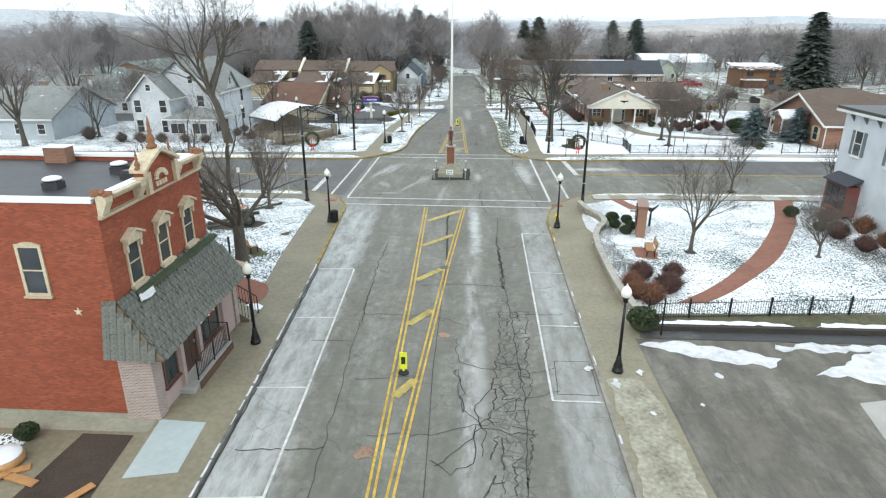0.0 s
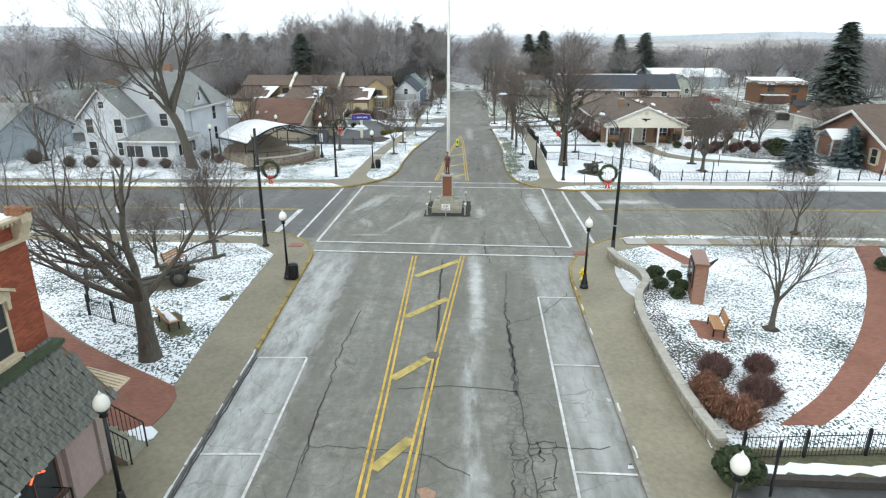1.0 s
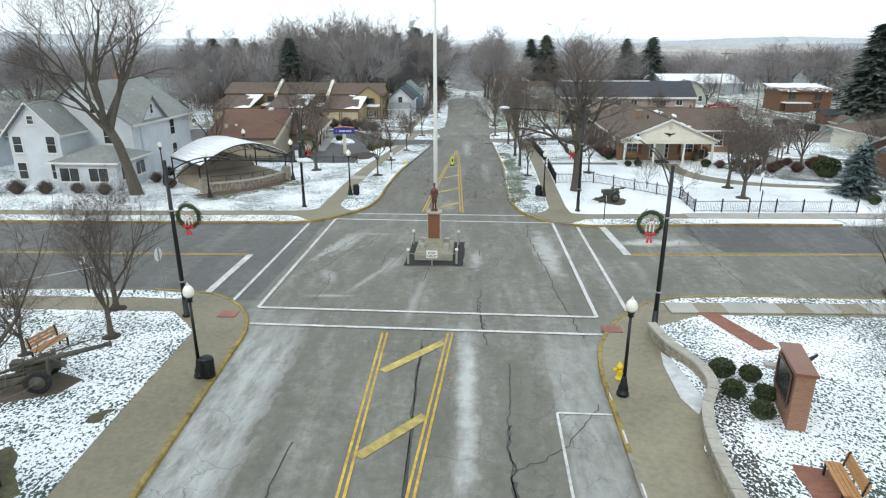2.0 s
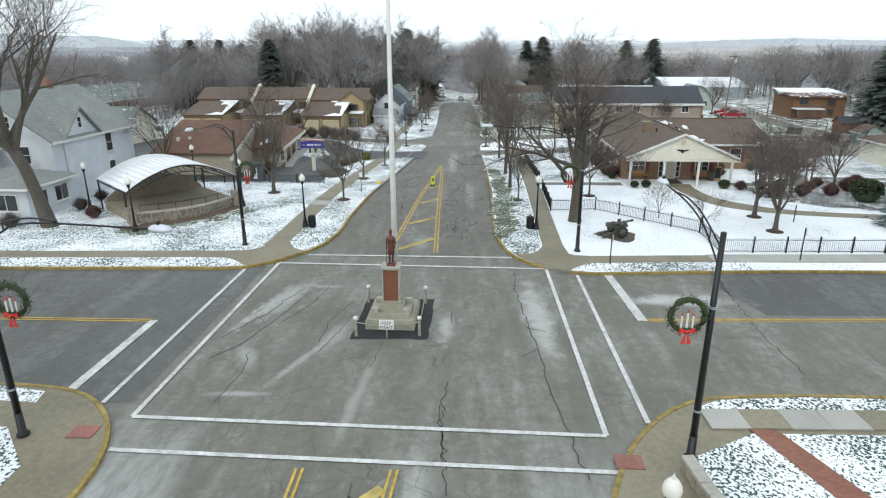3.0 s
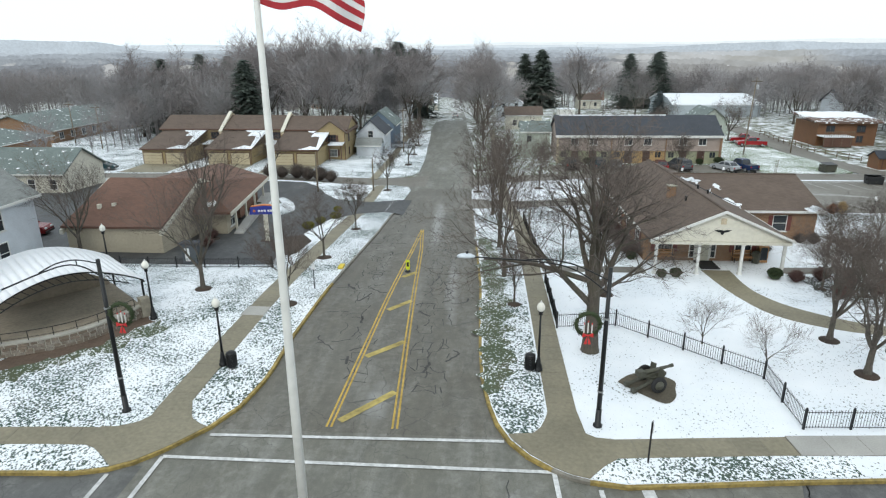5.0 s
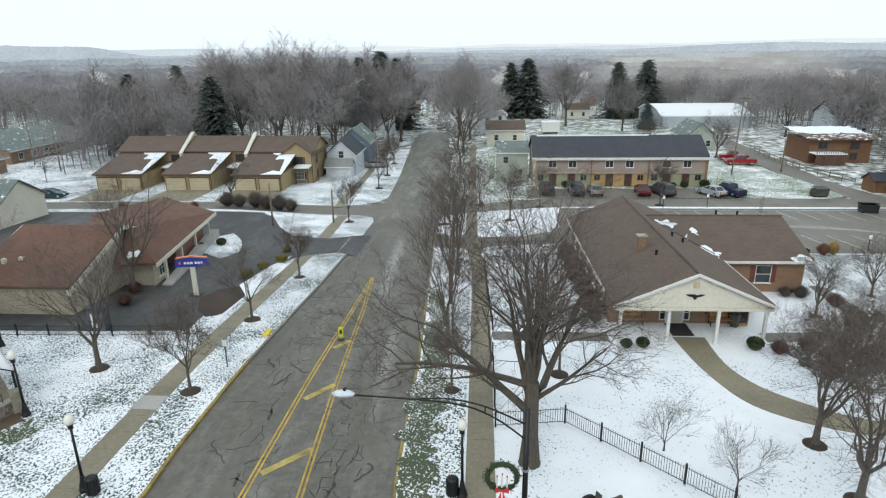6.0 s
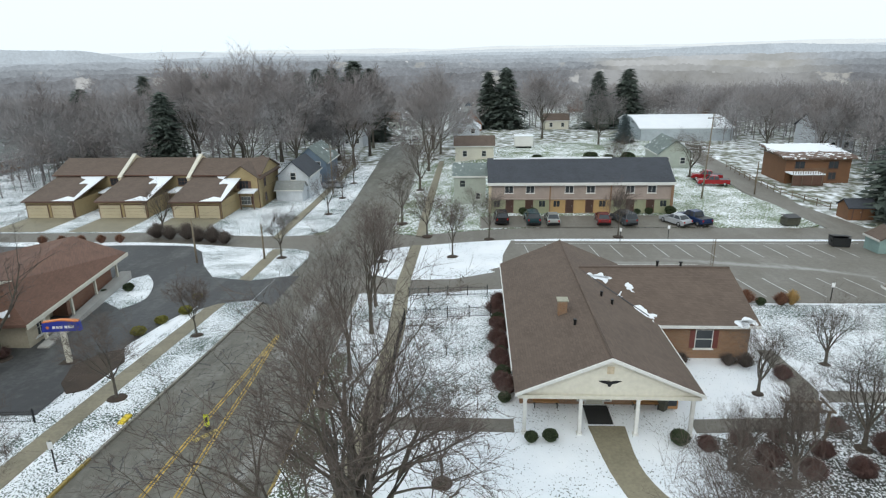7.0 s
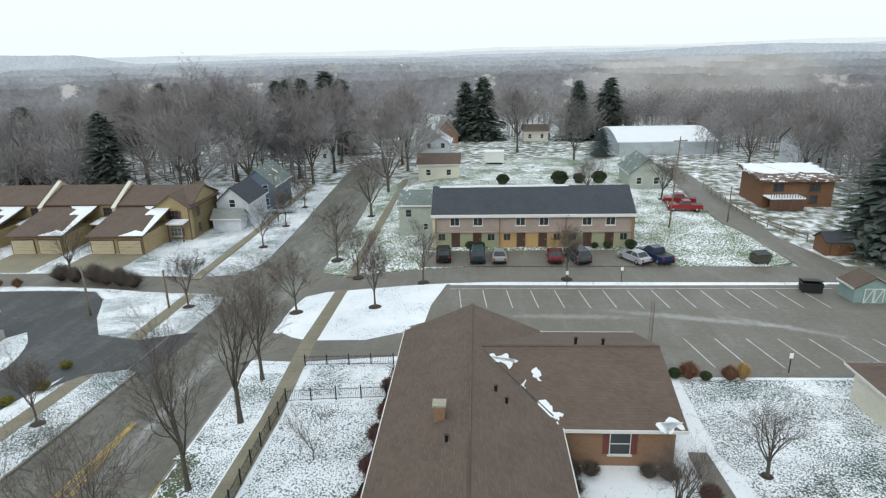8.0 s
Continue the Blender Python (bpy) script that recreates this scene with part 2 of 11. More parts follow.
def roof_mat(name, c, step=0.16, snow=0.0):
    """Asphalt shingles in courses, with remnants of snow."""
    m, n, l, b = node_mat(name)
    v = coords(n)
    sep, comb = n.new("ShaderNodeSeparateXYZ"), n.new("ShaderNodeCombineXYZ")
    l.new(v, sep.inputs[0])
    l.new(math_node(n, l, "ADD", sep.outputs[0], sep.outputs[1]), comb.inputs[0])
    l.new(math_node(n, l, "MULTIPLY", sep.outputs[2], 2.4), comb.inputs[1])
    t = n.new("ShaderNodeTexBrick")
    t.inputs["Color1"].default_value, t.inputs["Color2"].default_value = (*[x * 0.86 for x in c], 1), (*[x * 1.12 for x in c], 1)
    t.inputs["Mortar"].default_value = (*[x * 0.6 for x in c], 1)
    t.inputs["Mortar Size"].default_value, t.inputs["Brick Width"].default_value, t.inputs["Row Height"].default_value = 0.006, 0.32, step
    t.inputs["Scale"].default_value = 1.0
    l.new(comb.outputs[0], t.inputs["Vector"])
    wide = noise_node(n, l, v, 0.5, 5.0, 0.6)
    col = mix_node(n, l, math_node(n, l, "MULTIPLY", ramp_node(n, l, wide, 0.35, 0.7), 0.35), t.outputs["Color"], tuple(x * 1.5 for x in c))
    if snow:
        s = ramp_node(n, l, noise_node(n, l, v, 1.1, 6.0, 0.6), 0.72 - 0.35 * snow, 0.76 - 0.35 * snow)
        col = mix_node(n, l, s, col, (0.84, 0.86, 0.88))
    l.new(col, b.inputs["Base Color"])
    b.inputs["Roughness"].default_value = 0.9
    bump_node(n, l, b, t.outputs["Fac"], -0.3, 0.01)
    return m


def bark_mat(name, c):
    m, n, l, b = node_mat(name)
    v = coords(n)
    mp = n.new("ShaderNodeMapping")
    mp.inputs["Scale"].default_value = (1, 1, 0.22)
    l.new(v, mp.inputs["Vector"])
    ridge = noise_node(n, l, mp.outputs[0], 14.0, 5.0, 0.7)
    wide = noise_node(n, l, v, 0.9, 3.0)
    col = mix_node(n, l, ramp_node(n, l, ridge, 0.35, 0.65), tuple(x * 0.6 for x in c), tuple(x * 1.25 for x in c))
    col = mix_node(n, l, math_node(n, l, "MULTIPLY", ramp_node(n, l, wide, 0.45, 0.7), 0.4), col, (c[0] * 0.9, c[1] * 1.15, c[2] * 0.8))
    l.new(col, b.inputs["Base Color"])
    b.inputs["Roughness"].default_value = 0.95
    bump_node(n, l, b, ridge, 0.6, 0.03)
    return m


def island_mat(name, a, c, rough=0.9):
    """Twigs, leaves and needles: each piece of the mesh takes its own tone."""
    m, n, l, b = node_mat(name)
    r = n.new("ShaderNodeNewGeometry").outputs["Random Per Island"]
    wide = noise_node(n, l, coords(n), 0.7, 2.0)
    col = mix_node(n, l, r, a, c)
    col = mix_node(n, l, math_node(n, l, "MULTIPLY", ramp_node(n, l, wide, 0.4, 0.7), 0.4), col, tuple(x * 0.55 for x in a))
    l.new(col, b.inputs["Base Color"])
    b.inputs["Roughness"].default_value = rough
    return m


def stone_mat(name):
    """Field stones, each of its own tone."""
    m, n, l, b = node_mat(name)
    own = n.new("ShaderNodeObjectInfo")
    tone = n.new("ShaderNodeValToRGB")
    tone.color_ramp.elements[0].color = (0.15, 0.11, 0.085, 1)
    tone.color_ramp.elements[1].color = (0.36, 0.34, 0.30, 1)
    mid = tone.color_ramp.elements.new(0.5)
    mid.color = (0.27, 0.21, 0.155, 1)
    l.new(own.outputs["Random"], tone.inputs[0])
    grain = noise_node(n, l, coords(n), 5.0, 5.0, 0.7)
    l.new(mix_node(n, l, ramp_node(n, l, grain, 0.3, 0.7), tone.outputs[0], (0.17, 0.14, 0.11)), b.inputs["Base Color"])
    b.inputs["Roughness"].default_value = 0.9
    bump_node(n, l, b, grain, 0.5, 0.02)
    return m


def wood_mat(name):
    """Bare woods seen from afar, paled and greyed in the colour for haze: whole trees differ, from red-brown to pale
    grey.
    """
    m, n, l, b = node_mat(name)
    v = coords(n)
    r = n.new("ShaderNodeNewGeometry").outputs["Random Per Island"]
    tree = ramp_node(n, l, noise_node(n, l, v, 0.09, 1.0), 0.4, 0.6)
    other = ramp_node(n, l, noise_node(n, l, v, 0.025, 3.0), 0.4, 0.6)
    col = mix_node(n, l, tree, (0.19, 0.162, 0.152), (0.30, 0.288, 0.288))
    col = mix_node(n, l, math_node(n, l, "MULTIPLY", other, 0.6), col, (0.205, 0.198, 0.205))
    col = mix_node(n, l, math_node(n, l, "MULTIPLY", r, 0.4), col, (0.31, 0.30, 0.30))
    l.new(col, b.inputs["Base Color"])
    b.inputs["Roughness"].default_value = 0.95
    return m


def glass_mat(name, c=(0.03, 0.035, 0.04), rough=0.06):
    m, n, l, b = node_mat(name)
    wide = noise_node(n, l, coords(n), 0.6, 2.0)
    l.new(mix_node(n, l, wide, tuple(x * 0.5 for x in c), tuple(x * 1.8 for x in c)), b.inputs["Base Color"])
    b.inputs["Roughness"].default_value = rough
    b.inputs["IOR"].default_value = 1.5
    return m


def glow_mat(name, c, strength):
    m, n, l, b = node_mat(name)
    b.inputs["Base Color"].default_value = (*c, 1)
    b.inputs["Emission Color"].default_value = (*c, 1)
    b.inputs["Emission Strength"].default_value = strength
    return m


M = {
    "road": asphalt("road_asphalt", (0.166, 0.163, 0.138), 0.62, 0.42, 0.95,
                    ((7.3, 62.0, 0.9, 6.0, 4, 0.7), (15.0, 64.5, 3.6, 0.9, 3, 0.85), (-6.3, 63.4, 0.9, 3.8, -14, 0.55), (-2.6, 59.0, 0.6, 2.2, -14, 0.4), (2.7, 60.3, 0.5, 2.2, 0, 0.55), (2.6, 45.0, 0.5, 7.5, 2, 0.8), (3.0, 24.5, 0.5, 6.0, 0, 0.4), (6.9, 33.0, 0.7, 4.0, 0, 0.4), (-6.0, 57.0, 0.5, 1.6, 30, 0.4), (-7.2, 61.4, 0.4, 3.2, -11, 0.5), (-5.2, 53.9, 1.5, 0.25, 4, 0.5), (-3.6, 56.4, 0.25, 2.8, -20, 0.4), (-4.4, 65.4, 1.6, 0.3, 0, 0.35), (-0.4, 54.5, 0.3, 4.0, -4, 0.35)), 0.4),
    "road_dark": asphalt("dark_asphalt", (0.05, 0.052, 0.056), 0.22, 0.3),
    "road_west": asphalt("side_street_asphalt", (0.108, 0.109, 0.106), 0.4, 0.6, blotch=0.25),
    "road_east": asphalt("patched_asphalt", (0.085, 0.086, 0.088), 0.35, 0.6),
    "lot": asphalt("lot_asphalt", (0.165, 0.152, 0.13), 0.22, 0.25, 0.0, ((45.0, 126.0, 0.9, 9.0, 75, 0.45), (52.0, 124.0, 0.7, 6.0, 60, 0.4), (33.0, 126.5, 0.8, 8.0, 88, 0.3))),
    "lot_rough": asphalt("worn_lot_asphalt", (0.150, 0.136, 0.112), 0.35, 0.4, blotch=0.75),
    "walk": plain("pavement_concrete", (0.235, 0.208, 0.142), 0.6, vary=0.3, scale=5, big=0.3),
    "walk_spall": plain("spalled_concrete", (0.29, 0.26, 0.18), 0.85, vary=0.5, scale=6, big=0.9, tone=(0.45, 0.43, 0.34)),
    "walk_pale": plain("pale_concrete", (0.40, 0.39, 0.36), 0.8, vary=0.2, scale=14, big=0.5),
    "walk_new": plain("fresh_concrete", (0.42, 0.48, 0.48), 0.6, vary=0.12, scale=4, big=0.6),
    "kerb": plain("kerb_concrete", (0.26, 0.24, 0.2), 0.85, vary=0.35, scale=5, big=0.8),
    "kerb_salt": plain("wet_dark_kerb", (0.10, 0.098, 0.088), 0.7, vary=0.5, scale=4, big=1.2, tone=(0.2, 0.195, 0.18)),
    "grass_thin": snow_lawn("thin_snow_on_green_verge", 0.24, 10.0, grass=(0.044, 0.06, 0.031), earth=(0.075, 0.062, 0.036), green=0.6),
    "kerb_yellow": plain("yellow_kerb_paint", (0.30, 0.215, 0.065), 0.75, vary=0.6, scale=5, big=1.1, tone=(0.44, 0.32, 0.09)),
    "white_paint": plain("worn_white_road_paint", (0.62, 0.62, 0.60), 0.7, vary=0.45, scale=5, big=0.9, tone=(0.78, 0.78, 0.77)),
    "yellow_paint": plain("worn_yellow_road_paint", (0.56, 0.36, 0.055), 0.7, vary=0.5, scale=5, big=0.8, tone=(0.70, 0.47, 0.09)),
    "yellow_faded": plain("faded_yellow_road_paint", (0.42, 0.33, 0.10), 0.75, vary=0.5, scale=3, big=0.9),
    "spot_orange": plain("orange_spray_paint", (0.30, 0.185, 0.125), 0.8, vary=0.5, scale=9),
    "road_north": asphalt("worn_brown_asphalt", (0.142, 0.134, 0.112), 0.4, 0.6, 0.0, ((0.6, 112.0, 0.8, 14.0, 2, 0.45), (0.2, 74.0, 0.8, 2.0, 0, 0.35), (3.2, 90.0, 0.6, 8.0, 2, 0.35)), 0.4),
    "tie": plain("dark_old_timber", (0.04, 0.035, 0.03), 0.9, vary=0.4, scale=8),
    "pad_red": plain("dimpled_red_paving", (0.30, 0.13, 0.105), 0.8, vary=0.35, scale=12, big=1.2),
    "iron": plain("worn_cast_iron", (0.13, 0.122, 0.10), 0.6, 0.3, vary=0.4, scale=9),
    "tar": plain("tar", (0.022, 0.022, 0.023), 0.85, vary=0.4, scale=3),
    "crack": plain("sealed_crack", (0.066, 0.065, 0.061), 0.85, vary=0.5, scale=3, big=1.0),
    "snow_full": snow_lawn("snow_cover", 0.90, 8.0, grass=(0.05, 0.062, 0.05)),
    "snow_lawn": snow_lawn("snow_on_grass", 0.585, 10.0, grass=(0.028, 0.052, 0.042), earth=(0.07, 0.07, 0.05), green=0.8),
    "snow_strip": snow_lawn("thin_snow_on_grass", 0.55, 10.0, grass=(0.032, 0.054, 0.042), earth=(0.07, 0.07, 0.05), green=0.8),
    "snow_bed": snow_lawn("snow_on_ground_cover", 0.38, 10.0, grass=(0.03, 0.034, 0.028), earth=(0.048, 0.042, 0.034)),
    "snow_field": snow_lawn("far_snow_and_grass", 0.36, 0.6, grass=(0.085, 0.095, 0.06), earth=(0.13, 0.11, 0.08), soft=0.09),
    "snow": plain("fresh_snow", (0.82, 0.85, 0.88), 0.9, vary=0.06, scale=3, big=0.5, bump=0.5),
    "slush": plain("dirty_snow", (0.62, 0.63, 0.64), 0.8, vary=0.3, scale=4, big=1.2, bump=0.6),
    "grass": plain("winter_grass", (0.085, 0.10, 0.04), 0.95, vary=0.5, scale=18, big=0.6, bump=0.6),
    "leaf_bed": plain("leaf_litter", (0.10, 0.07, 0.045), 0.95, vary=0.5, scale=7, big=0.7, bump=0.8, tone=(0.13, 0.14, 0.07)),
    "snow_green": snow_lawn("snow_on_green_grass", 0.42, 4.5, grass=(0.085, 0.115, 0.055), green=0.95),
    "snow_clump": snow_lawn("snow_on_tufted_grass", 0.55, 11.0, grass=(0.03, 0.05, 0.04), earth=(0.06, 0.06, 0.045), green=0.8),
    "mulch": plain("bark_mulch", (0.06, 0.042, 0.03), 0.95, vary=0.5, scale=16, bump=0.8),
    "earth": plain("bare_earth", (0.10, 0.085, 0.06), 0.95, vary=0.4, scale=9, bump=0.6),
    "brick_path": brick_mat("brick_paving", (0.32, 0.125, 0.075), (0.24, 0.085, 0.055), (0.16, 0.12, 0.10), 0.2, 0.1, worn=0.6, flat=True),
    "brick_orange": brick_mat("orange_painted_brick", (0.41, 0.098, 0.041), (0.2, 0.043, 0.021), (0.2, 0.07, 0.042), worn=0.9),
    "brick_pale": brick_mat("pale_mottled_brick", (0.36, 0.25, 0.21), (0.24, 0.13, 0.105), (0.42, 0.39, 0.36), worn=0.25, gap=0.016),
    "brick_red": brick_mat("red_brown_brick", (0.30, 0.135, 0.075), (0.23, 0.095, 0.055), (0.26, 0.2, 0.16), worn=0.3),
    "brick_tan": brick_mat("tan_brick", (0.30, 0.16, 0.08), (0.22, 0.11, 0.055), (0.26, 0.21, 0.16), worn=0.25),
    "block": plain("buff_block_wall", (0.42, 0.37, 0.28), 0.9, vary=0.15, scale=5),
    "stone": plain("field_stone", (0.30, 0.27, 0.21), 0.9, vary=0.4, scale=4, bump=0.5),
    "stones": stone_mat("mixed_field_stones"),
    "mortar": plain("pale_mortar", (0.40, 0.37, 0.31), 0.95, vary=0.25, scale=6, bump=0.4),
    "stage_wall": plain("brown_plastered_stone", (0.29, 0.245, 0.185), 0.95, vary=0.3, scale=5, big=0.8, bump=0.4),
    "stage_earth": plain("reddish_brown_earth", (0.115, 0.078, 0.055), 0.95, vary=0.4, scale=6, big=0.8, bump=0.6),
    "stone_cap": plain("grey_cap_stone", (0.40, 0.38, 0.33), 0.85, vary=0.25, scale=6),
    "granite": plain("polished_red_granite", (0.22, 0.088, 0.048), 0.3, vary=0.25, scale=30),
    "concrete": plain("weathered_concrete", (0.33, 0.32, 0.25), 0.9, vary=0.25, scale=5),
    "bronze": plain("brown_bronze", (0.15, 0.055, 0.04), 0.5, 0.3, vary=0.35, scale=6),
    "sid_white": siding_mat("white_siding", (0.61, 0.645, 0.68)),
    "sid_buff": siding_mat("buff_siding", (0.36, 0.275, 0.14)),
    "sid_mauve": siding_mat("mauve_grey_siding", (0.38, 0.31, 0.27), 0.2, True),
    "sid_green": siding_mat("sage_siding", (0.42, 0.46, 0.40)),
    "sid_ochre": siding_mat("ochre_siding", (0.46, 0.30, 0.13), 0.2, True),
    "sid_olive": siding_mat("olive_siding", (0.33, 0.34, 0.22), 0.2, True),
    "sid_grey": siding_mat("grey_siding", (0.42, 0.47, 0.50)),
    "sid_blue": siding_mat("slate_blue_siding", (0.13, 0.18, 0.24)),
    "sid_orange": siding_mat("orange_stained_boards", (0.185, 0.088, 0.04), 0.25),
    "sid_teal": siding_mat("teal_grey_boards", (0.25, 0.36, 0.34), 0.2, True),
    "roof_brown": roof_mat("brown_shingles", (0.108, 0.078, 0.060)),
    "roof_russet": roof_mat("russet_shingles", (0.135, 0.072, 0.05)),
    "roof_brown_snow": roof_mat("brown_shingles_with_snow", (0.135, 0.09, 0.07), snow=0.5),
    "roof_slate": roof_mat("dark_slate_shingles", (0.045, 0.05, 0.06)),
    "roof_grey": roof_mat("grey_shingles", (0.21, 0.22, 0.21), snow=0.12),
    "roof_green": roof_mat("grey_green_shingles", (0.14, 0.17, 0.16), snow=0.3),
    "roof_pale": roof_mat("snowy_pale_shingles", (0.36, 0.38, 0.40), snow=0.6),
    "membrane": plain("black_roof_membrane", (0.05, 0.051, 0.055), 0.5, vary=0.35, scale=2, big=0.3),
    "shake": plain("weathered_cedar_shake", (0.10, 0.105, 0.092), 0.95, vary=0.6, scale=9, big=1.4, tone=(0.21, 0.215, 0.185)),
    "moss": plain("mossy_roof_board", (0.06, 0.085, 0.045), 0.95, vary=0.35, scale=6),
    "cream": plain("cream_trim_paint", (0.60, 0.50, 0.35), 0.6, vary=0.3, scale=7),
    "white": plain("white_trim_paint", (0.70, 0.695, 0.66), 0.5, vary=0.1, scale=5),
    "offwhite": plain("ivory_board", (0.66, 0.63, 0.53), 0.6, vary=0.12, scale=4),
    "terracotta": plain("terracotta_ornament", (0.27, 0.12, 0.06), 0.75, vary=0.4, scale=9),
    "pink": plain("dusty_pink_stucco", (0.42, 0.32, 0.29), 0.85, vary=0.15, scale=6),
    "brown_paint": plain("brown_paint", (0.12, 0.06, 0.04), 0.6, vary=0.25),
    "shutter": plain("dark_red_shutter", (0.16, 0.045, 0.035), 0.6, vary=0.2),
    "shutter_grey": plain("slate_shutter", (0.14, 0.17, 0.18), 0.6, vary=0.2),
    "door_white": plain("white_door_paint", (0.62, 0.60, 0.50), 0.5, vary=0.1),
    "door_dark": plain("dark_brown_door", (0.07, 0.035, 0.025), 0.5, vary=0.2),
    "garage": plain("buff_garage_door", (0.50, 0.43, 0.29), 0.6, vary=0.12),
    "black": plain("black_painted_metal", (0.012, 0.013, 0.014), 0.4, 0.3, vary=0.3, scale=8),
    "steel": plain("galvanised_steel", (0.45, 0.46, 0.47), 0.45, 0.7, vary=0.2, scale=8),
    "pole_white": plain("white_painted_pole", (0.72, 0.72, 0.68), 0.45, vary=0.12, scale=3),
    "lantern_pale": plain("pale_grey_lantern_enamel", (0.62, 0.67, 0.72), 0.4, 0.1, vary=0.12, scale=6),
    "globe": plain("frosted_lamp_globe", (0.82, 0.80, 0.72), 0.25, vary=0.06, scale=3, bump=0),
    "wood_bench": plain("varnished_oak_slats", (0.48, 0.25, 0.10), 0.55, vary=0.3, scale=9),
    "wood_grey": plain("weathered_timber", (0.17, 0.13, 0.09), 0.9, vary=0.35, scale=8),
    "pole_wood": bark_mat("utility_pole_timber", (0.20, 0.16, 0.12)),
    "vinyl": plain("white_canopy_fabric", (0.85, 0.86, 0.88), 0.5, vary=0.05, scale=1.5, bump=0.05),
    "olive": plain("olive_drab_paint", (0.075, 0.075, 0.055), 0.7, vary=0.4, scale=5),
    "rubber": plain("black_rubber", (0.018, 0.018, 0.018), 0.85, vary=0.3),
    "yellow": plain("safety_yellow", (0.75, 0.55, 0.02), 0.5, vary=0.15),
    "lime": plain("fluorescent_yellow", (0.70, 0.75, 0.03), 0.5, vary=0.1),
    "red": plain("red_ribbon", (0.60, 0.03, 0.03), 0.5, vary=0.2),
    "flag_red": plain("red_flag_cloth", (0.42, 0.025, 0.035), 0.8, vary=0.15),
    "flag_white": plain("white_flag_cloth", (0.78, 0.77, 0.76), 0.8, vary=0.08),
    "flag_blue": plain("navy_flag_cloth", (0.02, 0.03, 0.10), 0.8, vary=0.2),
    "sign_blue": plain("blue_sign_face", (0.025, 0.04, 0.30), 0.35, vary=0.1),
    "sign_orange": plain("orange_sign_mark", (0.65, 0.20, 0.04), 0.4, vary=0.1),
    "sign_white": plain("white_sign_face", (0.80, 0.80, 0.80), 0.4, vary=0.08),
    "ink": plain("black_ink", (0.015, 0.015, 0.015), 0.6, vary=0.1),
    "neon": glow_mat("red_neon", (1.0, 0.12, 0.04), 2.0),
    "screen": plain("dark_sign_screen", (0.03, 0.032, 0.036), 0.25, vary=0.2),
    "glass": glass_mat("dark_window_glass"),
    "glass_pale": glass_mat("curtained_window_glass", (0.16, 0.17, 0.17), 0.12),
    "tail": plain("red_tail_lens", (0.35, 0.01, 0.01), 0.2, vary=0.1),
    "lens": plain("clear_headlamp_lens", (0.6, 0.62, 0.64), 0.1, vary=0.1),
    "rim": plain("alloy_rim", (0.45, 0.46, 0.47), 0.3, 0.8, vary=0.15),
    "bark": bark_mat("grey_brown_bark", (0.092, 0.079, 0.065)),
    "bark_dark": bark_mat("dark_wet_bark", (0.088, 0.074, 0.06)),
    "twig": island_mat("bare_twigs", (0.085, 0.066, 0.055), (0.155, 0.125, 0.107)),
    "twig_red": island_mat("reddish_bare_twigs", (0.13, 0.055, 0.045), (0.19, 0.10, 0.08)),
    "twig_far": wood_mat("haze_paled_wood"),
    "needle": island_mat("dark_conifer_needles", (0.045, 0.062, 0.052), (0.095, 0.118, 0.095)),
    "needle_blue": island_mat("blue_spruce_needles", (0.06, 0.09, 0.095), (0.13, 0.175, 0.18)),
    "box_green": island_mat("boxwood_leaves", (0.018, 0.032, 0.012), (0.055, 0.075, 0.03)),
    "box_yellow": island_mat("yellow_green_leaves", (0.10, 0.10, 0.015), (0.22, 0.20, 0.04)),
    "barberry": island_mat("dark_red_brown_twigs", (0.075, 0.034, 0.03), (0.17, 0.10, 0.085)),
    "rust": island_mat("rusty_brown_stems", (0.15, 0.06, 0.035), (0.25, 0.13, 0.08)),
    "straw": island_mat("straw_coloured_grass", (0.36, 0.22, 0.08), (0.52, 0.36, 0.15)),
}
for key, c in (("car_silver", (0.42, 0.44, 0.46)), ("car_black", (0.015, 0.016, 0.018)), ("car_teal", (0.02, 0.055, 0.065)), ("car_red", (0.16, 0.012, 0.014)),
               ("car_bright_red", (0.30, 0.014, 0.018)), ("car_white", (0.75, 0.76, 0.77)), ("car_grey", (0.11, 0.12, 0.13)), ("car_tan", (0.30, 0.31, 0.29)), ("car_blue", (0.02, 0.04, 0.11))):
    M[key] = plain(key + "_paint", c, 0.25, 0.25, vary=0.08, scale=2, bump=0)


# ---- building helpers ----
def ease(a, b, x):
    t = min(1.0, max(0.0, (x - a) / (b - a)))
    return t * t * (3 - 2 * t)


def G(x, y):
    """The height of the land: level in the square, falling away to the north."""
    s = max(0.0, y - 86)
    s = s * s / (s + 4) if s > 0 else 0.0
    if y > 138:
        s -= (y - 138) * 0.7
    f = 0.056 * (1 - ease(-4, 22, x)) - 0.016 * ease(0, 20, -x - 10)
    z = -f * s - 1.65 * ease(-4, 22, x) * ease(98, 146, y)
    if y > 180:
        z -= 0.045 * (y - 180) * ease(180, 420, y) * (1 - 0.75 * ease(500, 1200, y))
    return z


